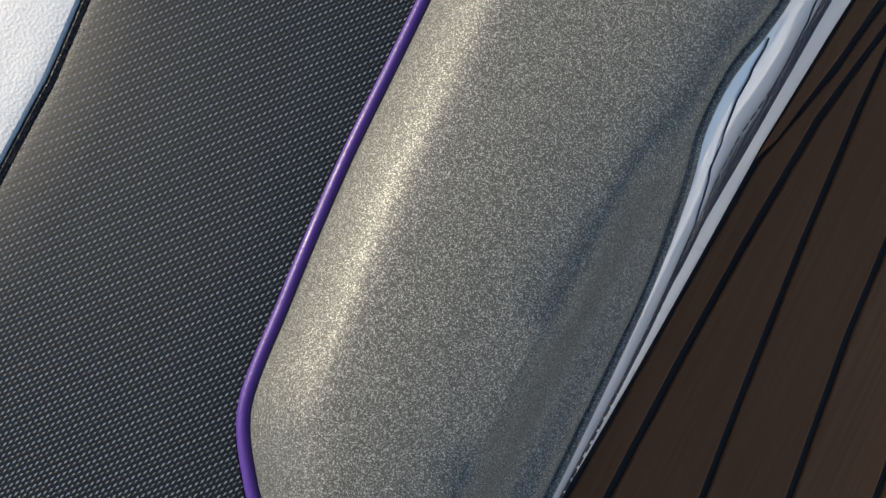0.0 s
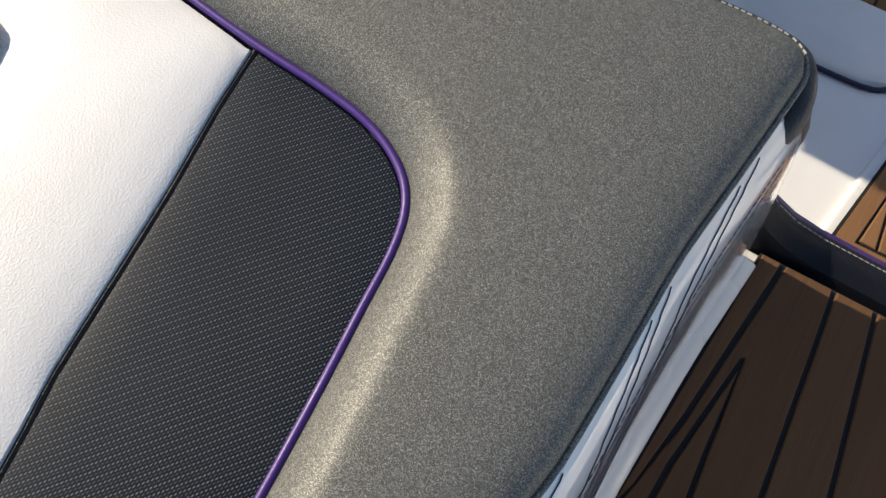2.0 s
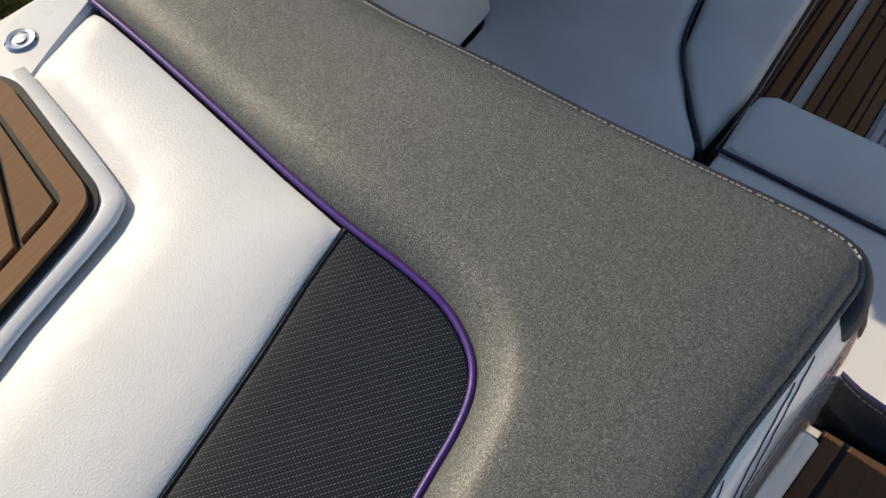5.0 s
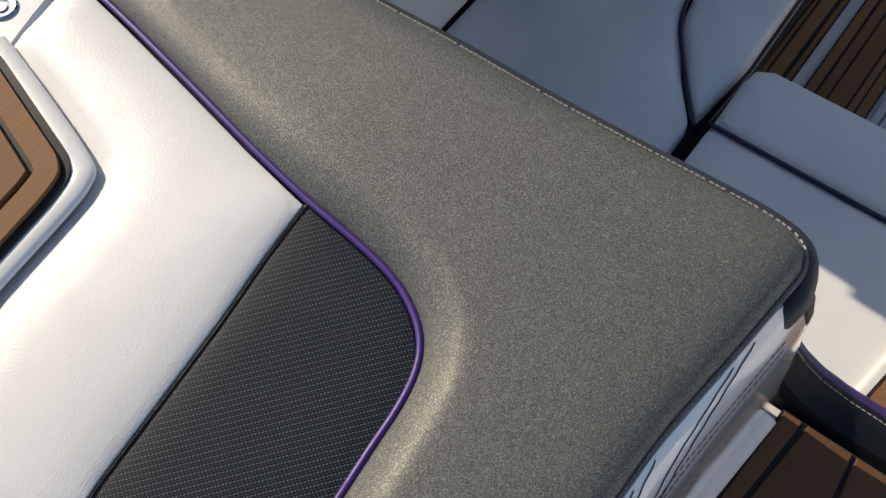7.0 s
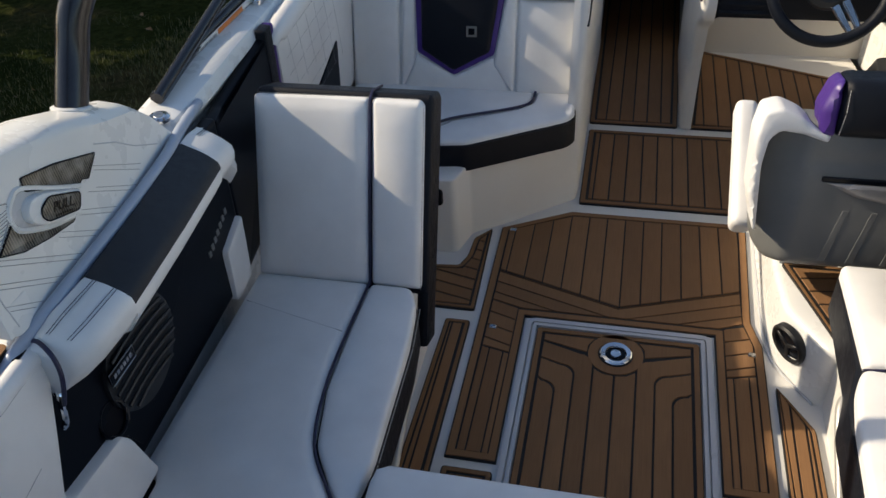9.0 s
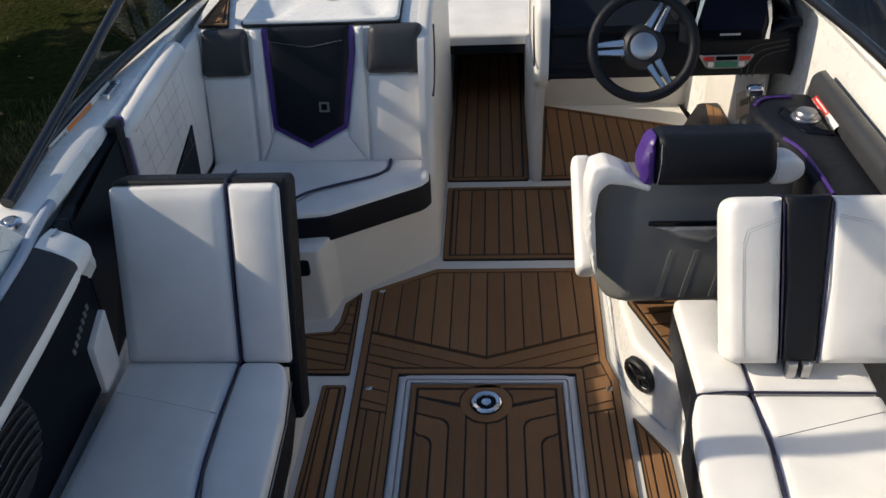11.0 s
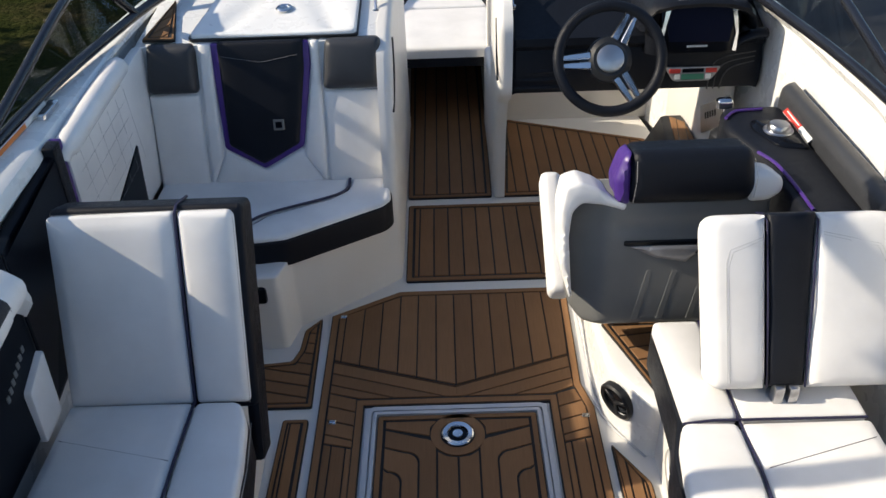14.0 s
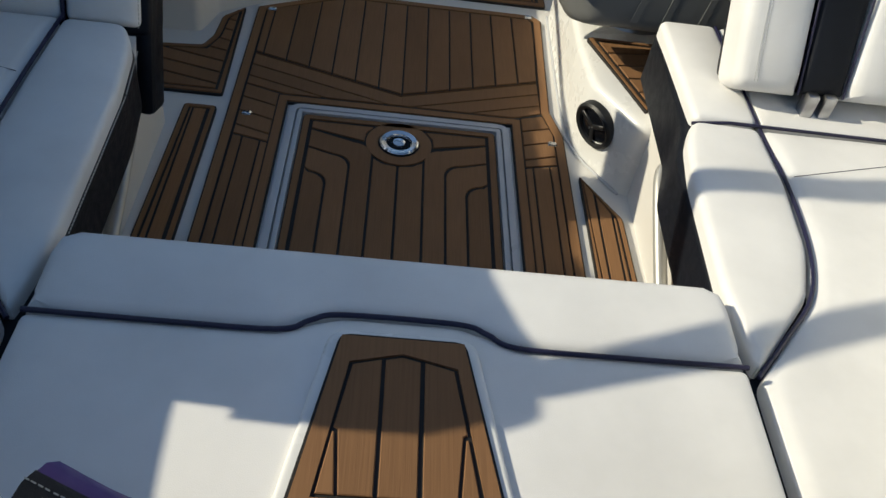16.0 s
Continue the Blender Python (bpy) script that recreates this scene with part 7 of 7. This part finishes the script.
def tower_speaker(x, y, z):
    sp = thing("tower_speaker", "black six-spoke tower speaker in a taupe can", "speaker", "tower speakers")
    m = frame_of((x, y, z), (1, 0, 0), (0, 0.10, 1))
    part("can", lathe([(0.02, -0.26), (0.07, -0.25), (0.11, -0.20), (0.128, -0.10), (0.132, -0.02), (0.13, 0.0)], 36, m), CAN, sp, "dark taupe rounded can")
    part("bezel", lathe([(0.135, -0.03), (0.138, -0.005), (0.134, 0.012), (0.118, 0.018), (0.112, 0.012), (0.110, -0.015)], 40, m), GLOSS, sp, "gloss black bezel")
    part("cone", lathe([(0.110, 0.0), (0.085, -0.01), (0.06, -0.03), (0.03, -0.045), (0.002, -0.046)], 36, m), CONE, sp, "grey speaker cone")
    part("surround", lathe([(0.112, -0.004), (0.104, 0.006), (0.09, 0.004), (0.084, -0.010)], 36, m), PLASTIC, sp)
    part("hub", lathe([(0.036, -0.02), (0.036, 0.012), (0.028, 0.018), (0.002, 0.016)], 28, m), PLASTIC, sp)
    part("hub_mesh", lathe([(0.024, 0.012), (0.023, 0.0195), (0.002, 0.022)], 24, m), GLOSS, sp)
    for k in range(6):
        q = m @ pose(0, 0, 0, 0, 0, 60 * k)
        if k:
            outer = [(0.026, -0.020), (0.095, -0.020), (0.124, -0.013), (0.124, 0.013), (0.095, 0.020), (0.026, 0.020)]
            inner = [(0.046, -0.007), (0.070, -0.009), (0.098, -0.008), (0.098, 0.008), (0.070, 0.009), (0.046, 0.007)]
            part("grille_spoke", ring_border(outer, inner, 0.018, 0.012, q), PLASTIC, sp)
        part("screw", lathe([(0.0055, 0.012), (0.005, 0.0195), (0.0025, 0.0195), (0.002, 0.0175)], 12, q @ pose(0.116, 0, 0)), PLASTIC, sp)
    bp = part("badge_plate", rbox(0.028, 0.124, -0.021, 0.021, 0.006, 0.019, 0.004, 2, m), PLASTIC, sp, "black badge plate")
    for i in range(8):
        if i != 2:
            part("badge_bar", rbox(0.034 + 0.0085 * i, 0.0405 + 0.0085 * i, -0.0036, 0.0036, 0.0188, 0.0199, 0, 1, m), BADGE, bp)
    part("clamp", tube([(x, y + 0.10, z + 0.12), (x, y + 0.11, z + 0.30)], 0.03, 12), TUBE, sp, "black mounting clamp")
    return sp


tower_speaker(-0.375, -0.40, 1.748)
tower_speaker(0.452, -0.40, 1.738)
tower_speaker(-0.808, -0.40, 1.745)

# ---- windshield ----
ws = thing("windshield", "tinted wrap windshield in a black frame", "windshield")
BASE = [(-0.21, 1.48, 0.962), (-0.50, 1.50, 0.952), (-0.74, 1.50, 0.945), (-0.92, 1.45, 0.938), (-1.03, 1.27, 0.933), (-1.10, 0.85, 0.928), (-1.135, 0.45, 0.926), (-1.135, 0.05, 0.922), (-1.10, -0.25, 0.918)]
TOP = [(-0.255, 1.500, 1.155), (-0.531, 1.505, 1.150), (-0.786, 1.500, 1.142), (-1.007, 1.455, 1.127), (-1.124, 1.335, 1.112), (-1.163, 1.075, 1.104), (-1.14, 0.72, 1.085), (-1.125, 0.25, 0.995), (-1.09, -0.265, 0.925)]


def mir(pts, s):
    return [(p[0] * -s, p[1], p[2]) for p in pts]


def glass_sheet(a, b):
    bm = bmesh.new()
    ra, rb = smooth_line(a, 6), smooth_line(b, 6)
    va, vb = [bm.verts.new(p) for p in ra], [bm.verts.new(p) for p in rb]
    for i in range(len(va) - 1):
        bm.faces.new((va[i], va[i + 1], vb[i + 1], vb[i]))
    bmesh.ops.solidify(bm, geom=bm.faces[:], thickness=0.005)
    return bm


for s in (-1, 1):
    b, t = mir(BASE, -s) if s > 0 else BASE, mir(TOP, -s) if s > 0 else TOP
    if s > 0:
        b, t = [(-x, y, z) for x, y, z in BASE], [(-x, y, z) for x, y, z in TOP]
    part("base_rail", tube(b, 0.017, 10, smooth=5), TUBE, ws)
    part("top_rail", tube(t, 0.015, 10, smooth=5), TUBE, ws)
    g1 = part("front_pane", glass_sheet(b[:5], t[:5]), GLASS, ws, "tinted front pane")
    g2 = part("side_pane", glass_sheet(b[4:], t[4:]), GLASS, ws, "tinted side pane")
    g1.visible_shadow = g2.visible_shadow = False
    bk = smooth_line(t[4:7], 5)
    part("corner_bracket", tube([Vector(bk[3]).lerp(Vector(bk[8]), f) for f in (0.0, 0.5, 1.0)], 0.021, 14), GEL, ws, "white corner bracket")
    part("post", tube([(s * 0.205, 1.48, 0.96), (s * 0.255, 1.50, 1.155)], 0.021, 8), TUBE, ws)
    part("corner_post", tube([b[4], t[4]], 0.016, 8), TUBE, ws)
    part("hinge_arm", tube([Vector(bk[6]), Vector(bk[6]).lerp(Vector(b[4]).lerp(Vector(b[5]), 0.4), 0.6), Vector(b[4]).lerp(Vector(b[5]), 0.4)], [0.022, 0.016, 0.013], 10), TUBE, ws, "black corner hinge")
    sp = part("strut", tube([(s * 0.255, 1.48, 1.11), (s * 0.245, 1.21, 0.885)], 0.006, 8), CHROME, ws, "chrome gas strut")
    part("strut_foot", lathe([(0.014, 0.0), (0.013, 0.012), (0.003, 0.014)], 12, pose(s * 0.245, 1.21, 0.872)), CHROME, sp)
part("centre_sill", tube([(-0.21, 1.48, 0.962), (0, 1.485, 0.963), (0.21, 1.48, 0.962)], 0.014, 8), TUBE, ws)
part("centre_header", tube([(-0.255, 1.50, 1.155), (0, 1.495, 1.158), (0.255, 1.50, 1.155)], 0.015, 8), TUBE, ws)
cg = part("centre_pane", glass_sheet([(-0.20, 1.48, 0.965), (0, 1.485, 0.966), (0.20, 1.48, 0.965)], [(-0.25, 1.50, 1.15), (0, 1.495, 1.153), (0.25, 1.50, 1.15)]), GLASS, ws, "tinted centre pane")
cg.visible_shadow = False
stk = part("sticker", rbox(-1.1185, -1.116, -0.03, 0.42, 0.897, 0.925, 0), PAPER, ws, "long white warning sticker")
part("sticker_band", rbox(-1.1155, -1.114, 0.12, 0.28, 0.911, 0.923, 0), ORANGE, stk, "orange band")
for k in range(5):
    part("sticker_line", rbox(-1.1158, -1.1145, -0.015 + 0.026 * k, 0.005 + 0.026 * k, 0.903, 0.918, 0), BADGE, stk)
for k in range(3):
    part("sticker_line", rbox(-1.1158, -1.1145, 0.13, 0.40, 0.8995 + 0.0038 * k, 0.9012 + 0.0038 * k, 0), BADGE, stk)

mir_t = thing("rear_view_mirror", "wide rear view mirror on the windshield header", "mirror")
MM = frame_of((0.519, 1.451, 1.322), (1, -0.026, -0.01), (0, -0.129, 0.991)) @ Matrix.Scale(1.05, 4)
part("housing", cushion(rounded([(-0.205, -0.06), (0.205, -0.07), (0.20, 0.075), (-0.195, 0.07), (-0.21, 0.0)], 0.025), -0.02, 0.006, 0.008, m=MM), PLASTIC, mir_t)
part("glass", prism(rounded([(-0.193, -0.05), (0.193, -0.058), (0.188, 0.062), (-0.185, 0.058), (-0.197, 0.0)], 0.02), 0.010, 0.0135, 0, MM), MIRROR, mir_t, "mirror glass")
part("stem", tube([(0.643, 1.467, 1.268), (0.627, 1.462, 1.173)], 0.011, 10), PLASTIC, mir_t)
part("clamp", rbox(0.560, 0.696, 1.42, 1.535, 1.110, 1.185, 0.012), PLASTIC, mir_t)
part("clamp_knob", lathe([(0.018, 0), (0.018, 0.02), (0.012, 0.026), (0.002, 0.026)], 16, frame_of((0.586, 1.418, 1.15), (1, 0, 0), (0, 0, 1))), GLOSS, mir_t)

# ---- bow ----
bow = thing("bow_seating", "white bow lounge with black and grey panels", "seat")
part("seat_base", prism([(-0.5, 3.0), (0.5, 3.0), (0.45, 3.25), (-0.45, 3.25)], -0.02, 0.30), LINER, bow)
for s in (-1, 1):
    # Charcoal colour puts in the darkness seen below the bow seat.
    part("side_base", prism([(s * 0.215, 2.13), (s * 0.80, 2.15), (s * 0.78, 2.75), (s * 0.45, 3.25), (s * 0.23, 3.1)], -0.02, 0.30), CHARCOAL, bow, "base side, coloured dark for the shade under the seat")
part("seat_front", cushion(rounded([(-0.22, 2.115), (0.22, 2.115), (0.24, 2.70), (-0.24, 2.70)], 0.03), 0.335, 0.388, 0.018), WHITE, bow)
part("seat_skirt", cushion(rounded([(-0.215, 2.125), (0.215, 2.125), (0.235, 2.69), (-0.235, 2.69)], 0.02), 0.285, 0.338, 0.012), BLACK, bow, "black vinyl front under the seat")
part("seat_rear", cushion(rounded([(-0.235, 2.715), (0.235, 2.715), (0.125, 3.24), (-0.125, 3.24)], 0.03), 0.29, 0.392, 0.02), WHITE, bow)
BM = back_frame(0, 3.15, 0.40, 3.33, 0.745)
part("back_pad", cushion(rounded([(-0.42, 0.0), (-0.155, 0.0), (-0.155, 0.412), (-0.51, 0.412)], 0.02), -0.04, 0.02, 0.02, m=BM), WHITE, bow)
part("back_pad", cushion(rounded([(0.155, 0.0), (0.42, 0.0), (0.51, 0.412), (0.155, 0.412)], 0.02), -0.04, 0.02, 0.02, m=BM), WHITE, bow)
part("back_top", cushion(rounded([(-0.153, 0.325), (0.14, 0.325), (0.14, 0.43), (-0.153, 0.43)], 0.02), -0.04, 0.034, 0.02, m=BM), BLACK, bow, "black top panel")
part("back_middle", cushion(rounded([(-0.15, 0.165), (0.14, 0.165), (0.14, 0.32), (-0.15, 0.32)], 0.012), -0.04, 0.028, 0.014, m=BM), WHITE, bow, "white middle panel")
part("back_low", cushion(rounded([(-0.15, 0.16), (-0.14, 0.09), (0.0, 0.035), (0.14, 0.09), (0.15, 0.16)], 0.012), -0.04, 0.03, 0.014, m=BM), BLACK, bow, "black pointed lower panel")
for s in (-1, 1):
    part("back_patch", cushion(rounded([(s * 0.215, 0.335), (s * 0.47, 0.335), (s * 0.495, 0.418), (s * 0.215, 0.418)], 0.015), -0.02, 0.03, 0.015, m=BM), CHARCOAL, bow, "charcoal patch")
    sm = frame_of((s * 0.80, 2.15, 0.38), (s * -0.12, 1.0, 0) if s > 0 else (0.12, 1.0, 0), (s * 0.25, 0, 1))
    lv = []
    for y, x in ((1.95, 0.92), (2.3, 0.86), (2.7, 0.74), (3.0, 0.60), (3.2, 0.48)):
        lv.append([(s * p[0], y, p[1]) for p in ((x - 0.10, 0.36), (x - 0.09, 0.50), (x - 0.05, 0.68), (x - 0.01, 0.73), (x + 0.06, 0.73), (x + 0.08, 0.36))])
    part("side_back", rings(lv), WHITE, bow)
    part("wedge", cushion(rounded([(s * 0.243, 2.715), (s * 0.285, 2.73), (s * 0.18, 3.24), (s * 0.133, 3.24)], 0.008), 0.29, 0.388, 0.012), BLACK, bow, "black wedge strip")
    part("side_seat", cushion(rounded([(s * 0.25, 2.14), (s * 0.80, 2.14), (s * 0.66, 2.75), (s * 0.45, 3.2), (s * 0.19, 3.24), (s * 0.293, 2.72)], 0.02), 0.29, 0.40, 0.025), WHITE, bow)
    part("hatch_vent", cushion(rounded([(-0.045, -0.05), (0.045, -0.05), (0.045, 0.05), (-0.045, 0.05)], 0.02), -0.01, 0.012, 0.006, m=frame_of((s * 0.845, 2.36, 0.66), (0, -s, 0), (s * -0.1, 0, 1))), GLOSS, bow, "black oval vent")
    part("side_pad", cushion(rounded([(-0.26, -0.10), (0.26, -0.10), (0.24, 0.10), (-0.24, 0.10)], 0.05), -0.02, 0.02, 0.018, m=frame_of((s * 0.735, 2.55, 0.60), (s * -0.30, 1.0, 0), (s * 0.25, 0, 1)) if s < 0 else frame_of((s * 0.735, 2.55, 0.60), (0.30, -1.0, 0), (s * 0.25, 0, 1))), WHITE, bow)
    # teak strip on the bow gunwale
    bmat = thing("bow_mat", "teak-look foam strip on the bow gunwale", "deck mat", "foam deck mats")
    ys = [2.22, 2.5, 2.8, 3.05, 3.25, 3.40, 3.48]
    outer = [(s * (at(HB, y) - 0.035), y) for y in ys]
    inner = [(s * (at(IB, y) + 0.015), y) for y in ys]
    bmq = bmesh.new()
    top = [[bmq.verts.new((o[0], o[1], at(SH, o[1]) + 0.010)), bmq.verts.new((i[0], i[1], at(SH, i[1]) + 0.010)), bmq.verts.new((i[0], i[1], at(SH, i[1]) - 0.01)), bmq.verts.new((o[0], o[1], at(SH, o[1]) - 0.01))] for o, i in zip(outer, inner)]
    for a, b in zip(top, top[1:]):
        for k in range(4):
            bmq.faces.new((a[k], a[(k + 1) % 4], b[(k + 1) % 4], b[k]))
    bmq.faces.new(top[0])
    bmq.faces.new(top[-1][::-1])
    part("strip", bmq, TEAK, bmat)
    cb = thing("bow_cleat", "chrome pop-up cleat on the bow gunwale", "cleat")
    part("plate", prism(rounded([(s * 1.08, 2.02), (s * 1.14, 2.0), (s * 1.12, 2.12), (s * 1.06, 2.14)], 0.015), 0.82, 0.845), CHROME, cb)
bl = thing("bow_light", "small chrome bow light", "light")
part("housing", cushion(rounded([(-0.045, 3.46), (0.045, 3.46), (0.025, 3.51), (-0.025, 3.51)], 0.012), 0.75, 0.766, 0.006), CHROME, bl)
